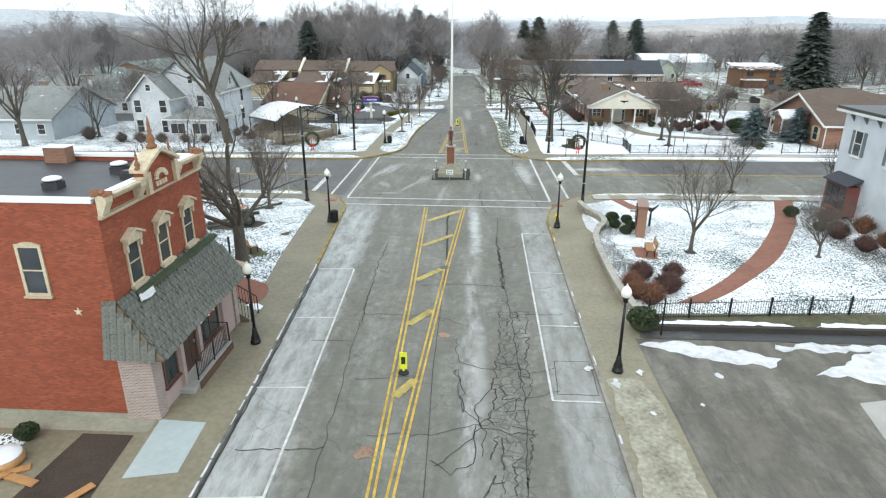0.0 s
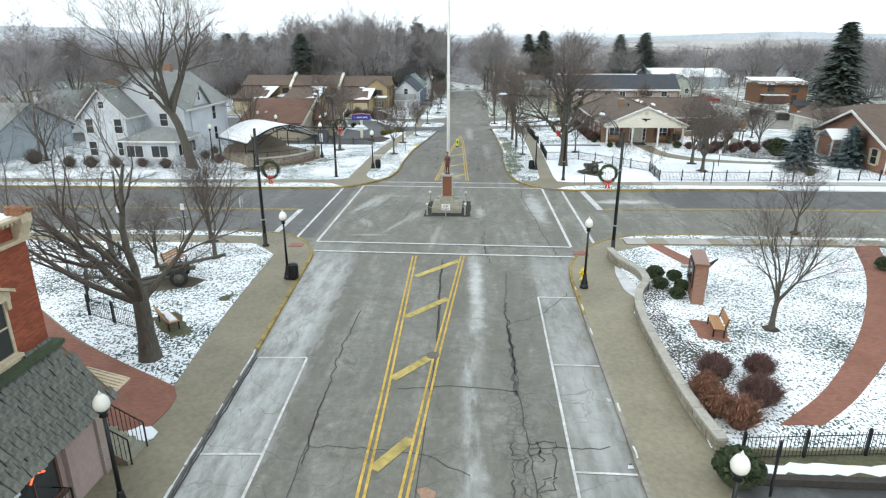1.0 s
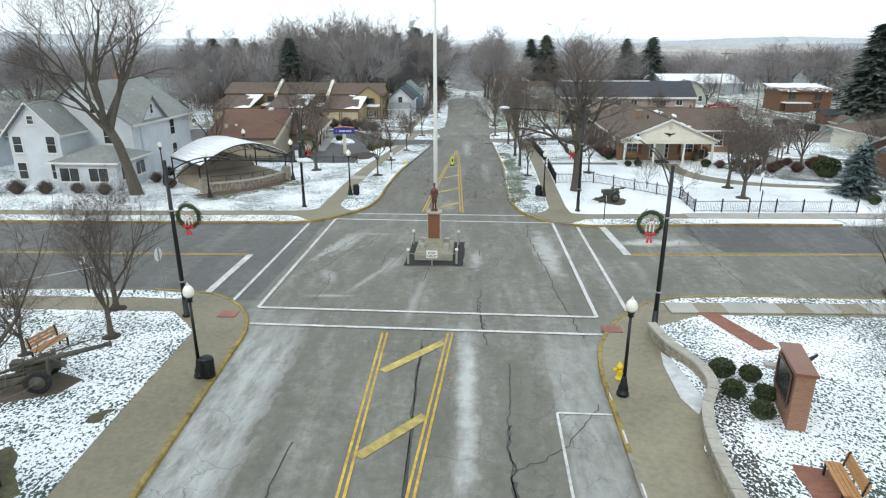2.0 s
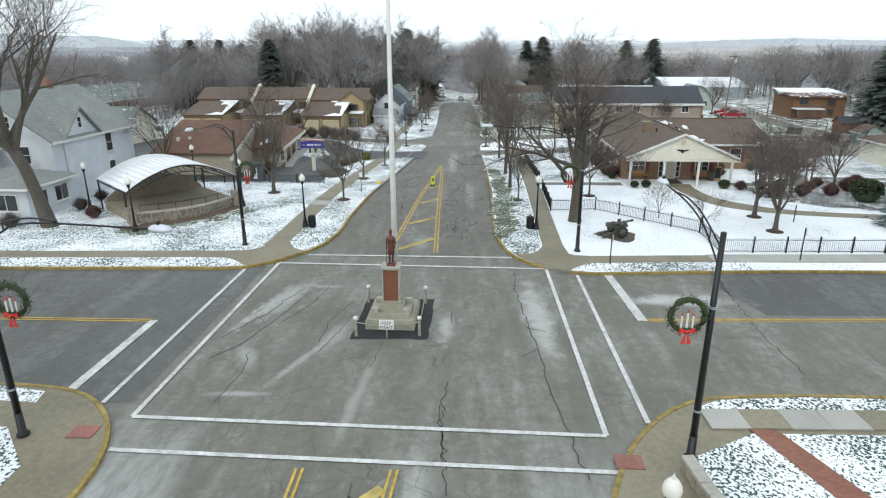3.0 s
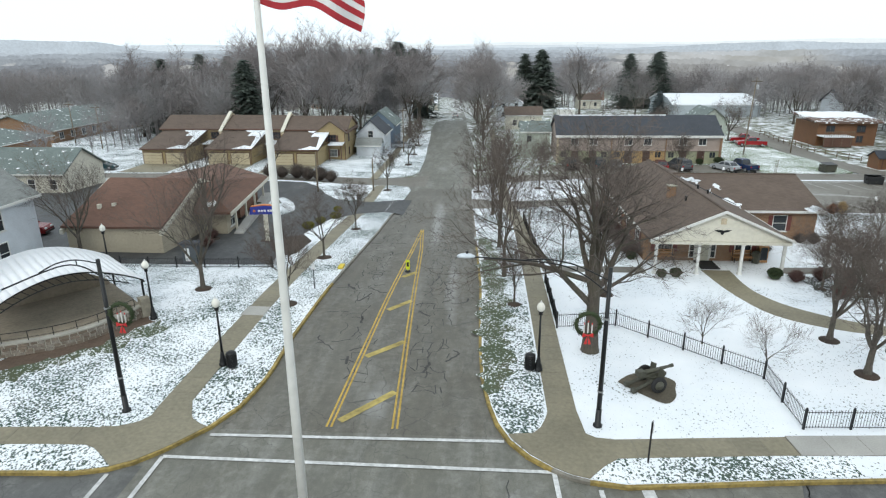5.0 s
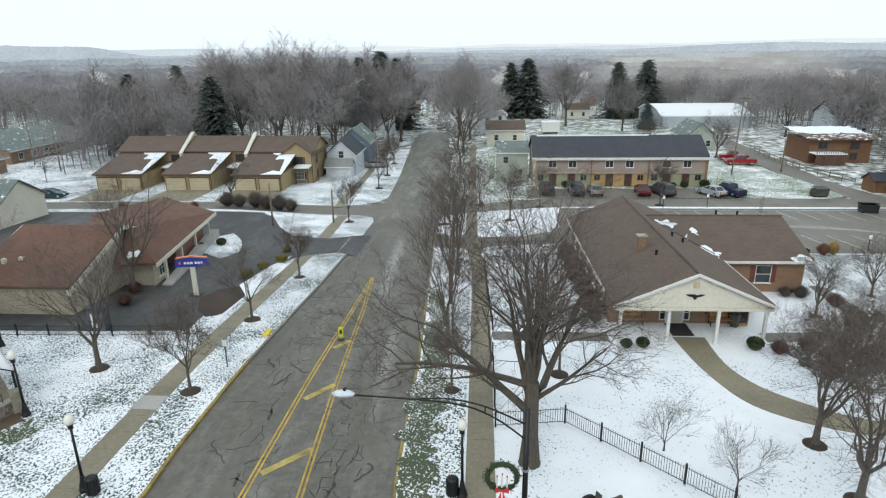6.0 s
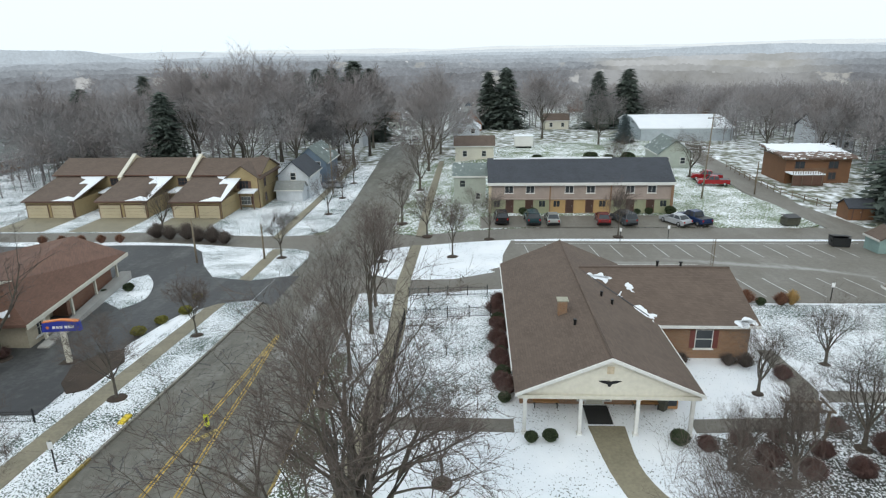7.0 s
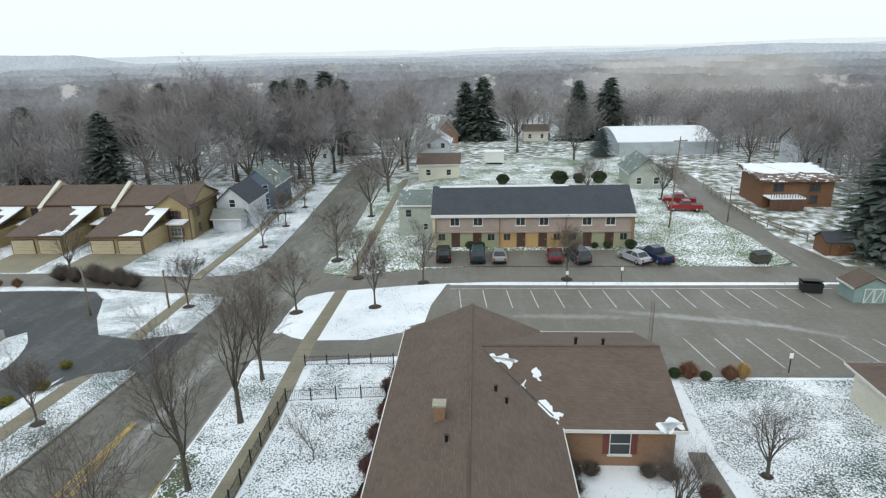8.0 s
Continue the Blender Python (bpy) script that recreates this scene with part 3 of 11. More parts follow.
class Shape:
    """Collects vertices and faces, in metres."""

    def __init__(self):
        self.v, self.f = [], []

    def add(self, verts, faces):
        k = len(self.v)
        self.v.extend(verts)
        self.f.extend([tuple(i + k for i in f) for f in faces])
        return self

    def box(self, x0, x1, y0, y1, z0, z1):
        v = [(x, y, z) for z in (z0, z1) for x, y in ((x0, y0), (x1, y0), (x1, y1), (x0, y1))]
        return self.add(v, [(3, 2, 1, 0), (4, 5, 6, 7), (0, 1, 5, 4), (1, 2, 6, 5), (2, 3, 7, 6), (3, 0, 4, 7)])

    def prism(self, poly, z0, z1):
        n = len(poly)
        v = [(x, y, z0) for x, y in poly] + [(x, y, z1) for x, y in poly]
        return self.add(v, [tuple(range(n))[::-1], tuple(range(n, 2 * n))] + [(i, (i + 1) % n, n + (i + 1) % n, n + i) for i in range(n)])

    def slab(self, pts, normal):
        """A plate between a ring of points and the same ring moved by normal."""
        n = len(pts)
        v = [tuple(p) for p in pts] + [tuple(a + b for a, b in zip(p, normal)) for p in pts]
        return self.add(v, [tuple(range(n))[::-1], tuple(range(n, 2 * n))] + [(i, (i + 1) % n, n + (i + 1) % n, n + i) for i in range(n)])

    def tube(self, pts, radii, n=6, cap=True):
        """A round bar along points."""
        rings = []
        pts = [Vector(p) for p in pts]
        for i, p in enumerate(pts):
            d = (pts[min(i + 1, len(pts) - 1)] - pts[max(i - 1, 0)])
            d = d.normalized() if d.length > 1e-9 else Vector((0, 0, 1))
            a = d.cross(Vector((0, 0, 1)) if abs(d.z) < 0.9 else Vector((1, 0, 0))).normalized()
            b = d.cross(a)
            r = radii[i] if hasattr(radii, "__len__") else radii
            rings.append([tuple(p + (a * math.cos(2 * math.pi * k / n) + b * math.sin(2 * math.pi * k / n)) * r) for k in range(n)])
        v = [q for ring in rings for q in ring]
        f = [(i * n + k, i * n + (k + 1) % n, (i + 1) * n + (k + 1) % n, (i + 1) * n + k) for i in range(len(pts) - 1) for k in range(n)]
        if cap and n > 2:
            f += [tuple(range(n))[::-1], tuple(range((len(pts) - 1) * n, len(pts) * n))]
        return self.add(v, f)

    def lathe(self, profile, n=10, at=(0, 0, 0)):
        """Turned about z: profile of radius and height."""
        v = [(at[0] + r * math.cos(2 * math.pi * k / n), at[1] + r * math.sin(2 * math.pi * k / n), at[2] + z) for r, z in profile for k in range(n)]
        f = [(i * n + k, i * n + (k + 1) % n, (i + 1) * n + (k + 1) % n, (i + 1) * n + k) for i in range(len(profile) - 1) for k in range(n)]
        f += [tuple(range(n))[::-1], tuple(range((len(profile) - 1) * n, len(profile) * n))]
        return self.add(v, f)

    def moved(self, m):
        self.v = [tuple(m @ Vector(p)) for p in self.v]
        return self


def mesh_of(name, shape, material, smooth=False):
    me = bpy.data.meshes.new(name)
    me.from_pydata(shape.v, [], shape.f)
    me.materials.append(material)
    if smooth:
        me.polygons.foreach_set("use_smooth", [True] * len(me.polygons))
    me.update()
    return me


def thing(name, label, category, at=(0, 0, 0), turn=0.0, group="", kind=""):
    """A thing's Empty at its base."""
    ob = new(name)
    ob.empty_display_size = 0.1
    ob.matrix_basis = pose(*at, 0, 0, turn)
    return tagged(ob, label, category, group, kind)


def part(name, shape, material, parent, label="", smooth=False, kind=""):
    ob = new(name, mesh_of(name, shape, M[material] if isinstance(material, str) else material, smooth))
    ob.parent = parent
    return tagged(ob, label, kind=kind)


def single(name, shape, material, label, category, kind="", smooth=False, at=None, group=""):
    ob = new(name, mesh_of(name, shape, M[material] if isinstance(material, str) else material, smooth))
    if at is not None:
        ob.matrix_basis = at
    return tagged(ob, label, category, group, kind)


def drape(name, polys, dz, material, label, category, skirt=0.0, cell=3.0, kind="structure"):
    """Flat outlines laid over the land, dz above it, with an edge that goes skirt down."""
    bm = bmesh.new()
    for poly in polys:
        face = bm.faces.new([bm.verts.new((x, y, 0)) for x, y in poly])
        if face.normal.z < 0:
            face.normal_flip()
    bm.normal_update()
    for face in bm.faces:
        if face.normal.z < 0:
            face.normal_flip()
    edges = [e for e in bm.edges if e.is_boundary]
    bmesh.ops.triangulate(bm, faces=bm.faces[:])
    xs, ys = [v.co.x for v in bm.verts], [v.co.y for v in bm.verts]
    x0, x1, y0, y1 = min(xs), max(xs), min(ys), max(ys)
    if y1 > 86:
        cuts = [((0, 86 + cell * i, 0), (0, 1, 0)) for i in range(int((min(y1, 240) - 86) / cell) + 1)]
        cuts += [((-30 + cell * i, 0, 0), (1, 0, 0)) for i in range(int(54 / cell) + 1)]
        for co, no in cuts:
            if (no[1] and y0 < co[1] < y1) or (no[0] and x0 < co[0] < x1):
                bmesh.ops.bisect_plane(bm, geom=bm.verts[:] + bm.edges[:] + bm.faces[:], plane_co=co, plane_no=no)
    if skirt:
        rim = [e for e in bm.edges if e.is_boundary]
        out = bmesh.ops.extrude_edge_only(bm, edges=rim)
        for v in out["geom"]:
            if isinstance(v, bmesh.types.BMVert):
                v.co.z -= skirt
    for v in bm.verts:
        v.co.z += G(v.co.x, v.co.y) + dz
    bmesh.ops.recalc_face_normals(bm, faces=bm.faces[:])
    me = bpy.data.meshes.new(name)
    bm.to_mesh(me)
    bm.free()
    me.materials.append(M[material])
    return tagged(new(name, me), label, category, kind=kind)


def along(path, step=2.0):
    """The points of a broken line, no farther apart than step."""
    out = [path[0]]
    for a, b in zip(path, path[1:]):
        n = max(1, int(math.hypot(b[0] - a[0], b[1] - a[1]) / step + 0.5))
        out += [(a[0] + (b[0] - a[0]) * i / n, a[1] + (b[1] - a[1]) * i / n) for i in range(1, n + 1)]
    return out


def side_way(path):
    """The unit normals, to the left, along a line."""
    out = []
    for i in range(len(path)):
        a, b = path[max(i - 1, 0)], path[min(i + 1, len(path) - 1)]
        d = Vector((b[0] - a[0], b[1] - a[1])).normalized()
        out.append((-d.y, d.x))
    return out


def strip(shape, path, width, dz, thick=0.0, step=2.0, shift=0.0):
    """A band along a line on the land; thick: how far its sides go down."""
    p = along(path, step)
    ns = side_way(p)
    rows = []
    for (x, y), (nx, ny) in zip(p, ns):
        a = (x + nx * (shift + width / 2), y + ny * (shift + width / 2))
        b = (x + nx * (shift - width / 2), y + ny * (shift - width / 2))
        rows.append((a, b))
    v, f = [], []
    for a, b in rows:
        za, zb = G(*a) + dz, G(*b) + dz
        v += [(*a, za), (*b, zb), (*b, zb - thick), (*a, za - thick)]
    for i in range(len(rows) - 1):
        k = 4 * i
        f.append((k, k + 1, k + 5, k + 4))
        if thick:
            f += [(k + 1, k + 2, k + 6, k + 5), (k + 3, k, k + 4, k + 7)]
    if thick:
        f += [(0, 3, 2, 1), (4 * len(rows) - 4, 4 * len(rows) - 3, 4 * len(rows) - 2, 4 * len(rows) - 1)]
    return shape.add(v, f)


def bend(points, n=5):
    """A smooth line through points (Catmull-Rom)."""
    p = [points[0], *points, points[-1]]
    out = []
    for i in range(1, len(p) - 2):
        for k in range(n):
            t = k / n
            out.append(tuple(0.5 * (2 * b + (c - a) * t + (2 * a - 5 * b + 4 * c - d) * t * t + (3 * b - a - 3 * c + d) * t ** 3)
                             for a, b, c, d in zip(p[i - 1], p[i], p[i + 1], p[i + 2])))
    return out + [tuple(points[-1])]


def ragged(poly, jag, step, seed=0):
    """The outline with its edges broken up unevenly."""
    out, n = [], len(poly)
    for i in range(n):
        (x0, y0), (x1, y1) = poly[i], poly[(i + 1) % n]
        ln = math.hypot(x1 - x0, y1 - y0)
        k = max(1, int(ln / step))
        for j in range(k):
            f = j / k
            x, y = x0 + (x1 - x0) * f, y0 + (y1 - y0) * f
            d = noise.noise(Vector((x * 1.7, y * 1.7, seed * 3.1))) * jag * 1.6 + noise.noise(Vector((x * 5, y * 5, seed * 7.7))) * jag * 0.7
            out.append((x - (y1 - y0) / ln * d, y + (x1 - x0) / ln * d))
    return out


# ---- land, streets, pavements ----
def land():
    xs = [-3000, -1500, -800, -500, -320, -220, -150, -110, -80, -60, -45] + [-36 + 3 * i for i in range(25)] + [45, 60, 80, 110, 150, 220, 320, 500, 800, 1500, 3000]
    ys = [-2000, -800, -300, -120, -50, 0, 40, 70] + [80 + 3 * i for i in range(44)] + [220, 235, 250, 270, 300, 340, 400, 480, 600, 800, 1100, 1600, 2500, 4000]
    v = [(x, y, G(x, y) - 0.1) for y in ys for x in xs]
    n = len(xs)
    f = [(j * n + i, j * n + i + 1, (j + 1) * n + i + 1, (j + 1) * n + i) for j in range(len(ys) - 1) for i in range(n - 1)]
    single("ground", Shape().add(v, f), "snow_field", "winter fields and yards under thin patchy snow", "ground", "structure", smooth=True)


land()

WEST_S = [(-5.6, -60), (-5.8, 10), (-6.3, 23), (-7.05, 36), (-7.9, 47)]
SW_TURN = bend([(-7.9, 47), (-8.2, 49.6), (-9.4, 51.9), (-11.6, 53.5), (-15, 53.9)])
EAST_S = [(8.1, -60), (8.1, 30), (8.1, 46)]
SE_TURN = bend([(8.1, 46), (8.55, 48.9), (10.2, 52.1), (12.8, 54.3), (17, 54.9)])
NW_TURN = [(-17, 67.5), (-13.2, 67.72), (-11.7, 67.76), (-10.3, 68.1), (-9.5, 68.55), (-8.65, 69.4), (-8.1, 70.12), (-7.26, 71.25), (-6.5, 73.0), (-6.15, 75.4), (-6.1, 77), (-6.2, 80)]
WEST_N = [(-6.2, 80), (-5.8, 92), (-5.2, 105), (-4.9, 117), (-4.7, 132)]
NE_TURN = [(5.3, 80), (5.4, 76.5), (5.75, 73.8), (6.1, 72.2), (6.63, 70.9), (7.4, 69.85), (8.33, 69.05), (9.05, 68.62), (9.78, 68.38), (11.2, 68.15), (13.9, 68.4), (17.3, 68.75)]
EAST_N = [(5.3, 80), (5.3, 90), (4.8, 104), (4.3, 117), (4.0, 128)]
FAR_WEST, FAR_EAST = [(-5.0, 147), (-5.4, 165), (-8.2, 213), (-10.5, 300), (-13, 400)], [(4.3, 143), (4.2, 165), (1.6, 213), (-1.5, 300), (-5, 400)]

# road surfaces
main_road = [*WEST_S, (-8, 60), *WEST_N, *FAR_WEST, *FAR_EAST[::-1], *EAST_N[::-1], (9, 60), *EAST_S[::-1]]
drape("road", [[(x - 3 if x < 0 and y < 140 else x, y) if x < 0 else (x + 3 if y < 140 else x, y) for x, y in main_road]], 0.0, "road",
      "worn grey asphalt main street with salt stains and cracks", "road")
drape("road_north", [[(-7.6, 71.3), (-7.4, 76), (-7.0, 92), (-6.4, 105), (-6.0, 118), (-5.9, 128), (-3.2, 134), (2.6, 134), (5.2, 128), (5.5, 117), (6.0, 104), (6.6, 90), (6.6, 76), (6.8, 71.3)]], 0.005, "road_north", "worn brown-grey asphalt with sealed cracks", "road")
drape("road_west", [[(-120, 51), (-9.0, 53.0), (-9.0, 68.5), (-120, 64)]], 0.006, "road_west", "grey asphalt side street", "road")
drape("road_east", [[(120, 55.5), (24, 54.5), (9.0, 53.0), (9.0, 69.5), (24, 70), (120, 72)]], 0.006, "road", "worn asphalt side street", "road")
drape("road_east_patch", [[(19, 62.8), (60, 64.6), (60, 71), (18.6, 69.6), (17.6, 67)]], 0.012, "road_east", "dark newer asphalt patch in the street", "road")
drape("road_north_west", [[(-140, 135.5), (-20, 137.2), (-3, 136), (-3, 146), (-6, 143.6), (-20, 142), (-140, 140)]], 0.01, "lot", "grey asphalt lane in front of the row houses", "road")
drape("road_north_east", [[(2.5, 134), (6.57, 135.8), (26.13, 137.33), (78.2, 136.87), (78.49, 142.78), (26.14, 143.44), (7.52, 141.45), (2.5, 145)]], 0.01, "lot", "grey asphalt lane beside the car park", "road")
drape("lane_far", [[(62.98, 142), (68.32, 142), (65.71, 155.45), (67.84, 185.4), (68.97, 209.1), (64.69, 209.1), (62.5, 185.4), (60.89, 164.01)]], 0.015, "lot", "narrow asphalt lane along a rail fence", "road")

# kerbed blocks
SW_BLOCK = [(-120, -60), *WEST_S, *SW_TURN[1:], (-120, 51)]
SE_BLOCK = [(120, -60), (120, 55.6), (24, 55.0), *SE_TURN[::-1], *EAST_S[::-1][1:]]
NW_BLOCK = [(-120, 64.2), *NW_TURN, *WEST_N[1:], (-5.3, 134.8), (-7.5, 136.2), (-20, 137.0), (-120, 135.6)]
NE_BLOCK = [(120, 72.2), *[(24, 69.3)], *NE_TURN[::-1], *EAST_N[1:], (4.0, 131), (4.47, 134.46), (6.57, 135.69), (26.13, 137.22), (78.19, 136.75), (125.95, 136.29)]
drape("pavement_south_west", [SW_BLOCK], 0.13, "walk", "brown-grey concrete pavement along the street", "pavement", skirt=0.2)
drape("pavement_south_east", [SE_BLOCK], 0.13, "walk", "brown-grey concrete pavement along the street", "pavement", skirt=0.2)
drape("lawn_north_west", [NW_BLOCK], 0.13, "snow_lawn", "lawn under thin snow with grass showing through", "lawn", skirt=0.2)
drape("lawn_north_east", [NE_BLOCK], 0.13, "snow_full", "lawn under an even cover of snow", "lawn", skirt=0.2)
drape("lawn_far_east", [[(3.97, 144.7), (5.59, 142.57), (8, 141.69), (26.14, 143.55), (59.26, 143), (62.49, 144.21), (62.07, 155.45), (60.57, 164.01), (61.96, 185.4), (62.8, 242.31), (3, 205), (3.97, 166.58)]], 0.06, "snow_green",
      "yard of thin snow and grass", "lawn", skirt=0.1)
drape("lawn_far_west", [[(-140, 140.2), (-20, 142.2), (-9, 143), (-6, 145.5), (-5.1, 149), (-5.5, 165), (-7.6, 205), (-140, 205)]], 0.06, "snow_lawn", "yard of thin snow and grass", "lawn", skirt=0.1)


def kerbs():
    """Kerb stones along the streets, in lengths of 3 m, painted yellow near the corners."""
    yellow = [("south-west corner", [(-7.14, 36.5), *WEST_S[4:], *SW_TURN[1:]]), ("south-east corner", [(8.1, 41), *SE_TURN, (24, 55.0), (40, 55.2)]),
              ("north-west corner", [(-60, 66), (-25, 67), *NW_TURN, (-5.9, 90)]), ("north-east verge", [*NE_TURN[:7][::-1], (5.3, 90), (4.9, 101)]), ("north-east street", [(30, 69.5), (24, 69.3), *NE_TURN[8:][::-1]])]
    grey = [WEST_S[1:4] + [(-7.14, 36.5)], [(8.1, 0), (8.1, 41)], [(-5.9, 90), *WEST_N[2:4]], [(4.9, 101), *EAST_N[2:4]], NE_TURN[6:9]]
    for where, path in yellow:
        single("kerb", strip(Shape(), path, 0.17, 0.155, 0.2, 1.0), "kerb_yellow", "yellow-painted concrete kerb round the street corner", "kerb", "structure")
    for path in grey:
        single("kerb", strip(Shape(), path, 0.12 if path is grey[0] else 0.17, 0.150, 0.2, 3.0), "kerb_salt" if path is grey[0] else "kerb", "dark stained concrete kerb along the parking bays", "kerb", "structure")


kerbs()


def kerb_snow():
    """Thin broken lines of snow left along the kerbs."""
    rng = random.Random(29)
    s = Shape()
    for path, gap in (([(-5.83, 10), (-6.33, 23), (-7.08, 36), (-7.17, 36.5)], 0.15), ([(8.12, 20), (8.12, 46)], 0.7)):
        for a, b in zip(along(path, 0.9), along(path, 0.9)[1:]):
            if rng.random() > gap:
                f = rng.uniform(0.55, 1.0)
                strip(s, [a, ((a[0] * 2 + b[0]) / 3 + rng.gauss(0, 0.012), (a[1] * 2 + b[1]) / 3), (a[0] + (b[0] - a[0]) * f, a[1] + (b[1] - a[1]) * f)], rng.uniform(0.035, 0.085), 0.165, 0.05, 0.5)
    single("kerb_snow", s, "slush", "thin broken line of snow along the kerb", "snow bank", "stuff")


kerb_snow()


paint_level = [0.016]


def paint(name, paths, width, material, label):
    s = Shape()
    paint_level[0] += 0.0005
    for p in paths:
        strip(s, p, width, paint_level[0] - (0.008 if name == "median_hatch" else 0))
    return single(name, s, material, label, "road marking", "structure")


# south: parking bays, hatched median, crossings
in_w = [(-3.55, 10), (-4.08, 23), (-4.71, 36.0)]
for x0, y0, x1, y1 in ((-6.0, 16.6, -3.8, 16.8), (-6.3, 22.9, -4.08, 23.05), (-6.6, 29.3, -4.4, 29.45), (-7.0, 35.9, -4.71, 36.04)):
    paint("bay_line", [[(x0 + 0.1, y0), (x1, y1)]], 0.1, "white_paint", "worn white line between parking bays")
paint("bay_edge_line", [in_w], 0.1, "white_paint", "worn white line beside the parking bays")
paint("bay_edge_line", [[(5.97, 22.7), (5.97, 43.4)]], 0.1, "white_paint", "worn white line beside the parking bays")
for y in (22.72, 29.2, 36.1, 43.4):
    paint("bay_line", [[(5.97, y), (8.0, y)]], 0.1, "white_paint", "worn white line between parking bays")
for off in (-0.11, 0.11):
    paint("centre_line", [[(-0.1 + off, -60), (-0.2 + off, 14), (-0.43 + off, 17), (-0.85 + off, 33), (-1.45 + off, 49.6)]], 0.1, "yellow_paint", "yellow line of the hatched median")
    paint("centre_line", [[(0.15 + off, 15.5), (0.3 + off, 20), (0.95 + off, 36.5), (1.65 + off, 49.7)]], 0.1, "yellow_paint", "yellow line of the hatched median")
    paint("centre_line", [[(-1.75 + off, 71.7), (-1.5 + off, 80), (-0.9 + off, 100), (-0.75 + off, 108)]], 0.1, "yellow_paint", "yellow line of the hatched median")
    paint("centre_line", [[(1.35 + off, 71.7), (0.9 + off, 80), (-0.1 + off, 100), (-0.75 + off, 108)]], 0.1, "yellow_paint", "yellow line of the hatched median")
    paint("centre_line", [[(12.6, 61.8 + off), (24.7, 62.5 + off), (100, 64.8 + off)]], 0.1, "yellow_paint", "yellow centre line of the side street")
    paint("centre_line", [[(-12.2, 60.3 + off), (-24, 60.0 + off), (-100, 58 + off)]], 0.1, "yellow_paint", "yellow centre line of the side street")
for a, b in (((-1.0, 46.0), (1.4, 48.8)), ((-0.9, 40.4), (1.1, 42.9)), ((-0.72, 34.5), (0.75, 36.5)), ((-0.54, 28.9), (0.5, 30.6)), ((-0.4, 22.6), (0.3, 23.9))):
    paint("median_hatch", [[a, b]], 0.42, "yellow_faded", "faded yellow hatch bar in the median")
for a, b in (((-1.35, 72.2), (0.95, 74.9)), ((-1.25, 78.6), (0.75, 80.6)), ((-0.95, 85.2), (0.45, 86.9)), ((-0.8, 92), (0.15, 93.3))):
    paint("median_hatch", [[a, b]], 0.42, "yellow_faded", "faded yellow hatch bar in the median")
for p in ([(-8.5, 52.1), (8.87, 51.95)], [(-8.25, 50.15), (9.0, 50.0)], [(-8.45, 69.15), (8.4, 69.0)], [(-7.05, 70.8), (6.4, 71.0)],
          [(-8.5, 52.1), (-8.45, 69.15)], [(-10.15, 52.9), (-10.2, 67.9)], [(8.87, 51.95), (8.4, 69.0)], [(10.54, 52.8), (10.15, 68.0)]):
    paint("crossing_line", [p], 0.2, "white_paint", "worn white line of a pedestrian crossing")
paint("stop_line", [[(12.0, 68.1), (12.5, 61.7)]], 0.5, "white_paint", "broad white stop line")
paint("stop_line", [[(-12.0, 60.3), (-12.0, 53.8)]], 0.42, "white_paint", "broad white stop line")
paint("bay_line", [[(-24, 54.6), (-20.5, 57.6)]], 0.1, "white_paint", "worn white line on the side street")

# pavements over the lawns
walk_levels = [0.150]


def walk_strip(path, width, label="concrete pavement between lawn and verge", material="walk", dz=None, slab=1.5):
    """A pavement of concrete slabs on a darker bed."""
    walk_levels[0] += 0.009
    dz = dz or walk_levels[0]
    bed = single("pavement", strip(Shape(), path, width - 0.02, dz - 0.012, 0.1, 1.5), "kerb", label, "pavement", "structure")
    p = along(path, slab)
    pick = material if isinstance(material, tuple) else (material,)
    for k, ((ax, ay), (bx, by)) in enumerate(zip(p, p[1:])):
        d = math.hypot(bx - ax, by - ay)
        f = 0.014 / d
        ends = [(ax + (bx - ax) * f, ay + (by - ay) * f), (bx - (bx - ax) * f, by - (by - ay) * f)]
        part("slab", strip(Shape(), ends, width, dz, 0.05, 9.0), pick[k % len(pick)], bed)
    return bed


walk_strip([(-9.78, 72.6), (-9.75, 80), (-9.6, 92), (-9.3, 105), (-9.0, 118), (-9.6, 136)], 1.45)
walk_strip([(9.25, 72.6), (9.27, 80), (9.35, 92), (9.3, 108), (8.4, 121), (8.3, 136.2)], 1.4)
walk_strip([(8.49, 140.77), (8.18, 152.67), (7.96, 204.48)], 1.3, "concrete footpath along snowy verges")
walk_strip([(-11.6, 141.5), (-11.8, 165), (-13, 205)], 1.2, "narrow concrete footpath along snowy verges")
walk_strip([(-60, 68.1), (-25, 69.5), (-14.5, 70.18), (-11.6, 70.28)], 1.3, dz=0.168)
walk_strip([(10.6, 70.5), (16.5, 70.97), (19, 71.15)], 1.3, dz=0.168)
walk_strip([(19, 71.15), (30, 71.8), (80, 73.6)], 1.35, "pale concrete pavement along the fence", "walk_pale")
drape("corner_paving", [[(-10.25, 68.22), (-9.45, 68.67), (-8.6, 69.52), (-8.05, 70.24), (-7.38, 71.22), (-7.78, 71.41), (-8.3, 71.8), (-8.55, 72.2), (-8.8, 72.8), (-9.06, 73.4), (-10.48, 73.4), (-10.42, 71.95), (-10.7, 71.5), (-11.1, 71.2), (-11.6, 71.0), (-12.3, 70.95), (-12.3, 69.62), (-11.7, 69.4), (-11.13, 68.99), (-10.6, 68.5)]], 0.182, "walk", "concrete paving at the street corner", "pavement", skirt=0.03)
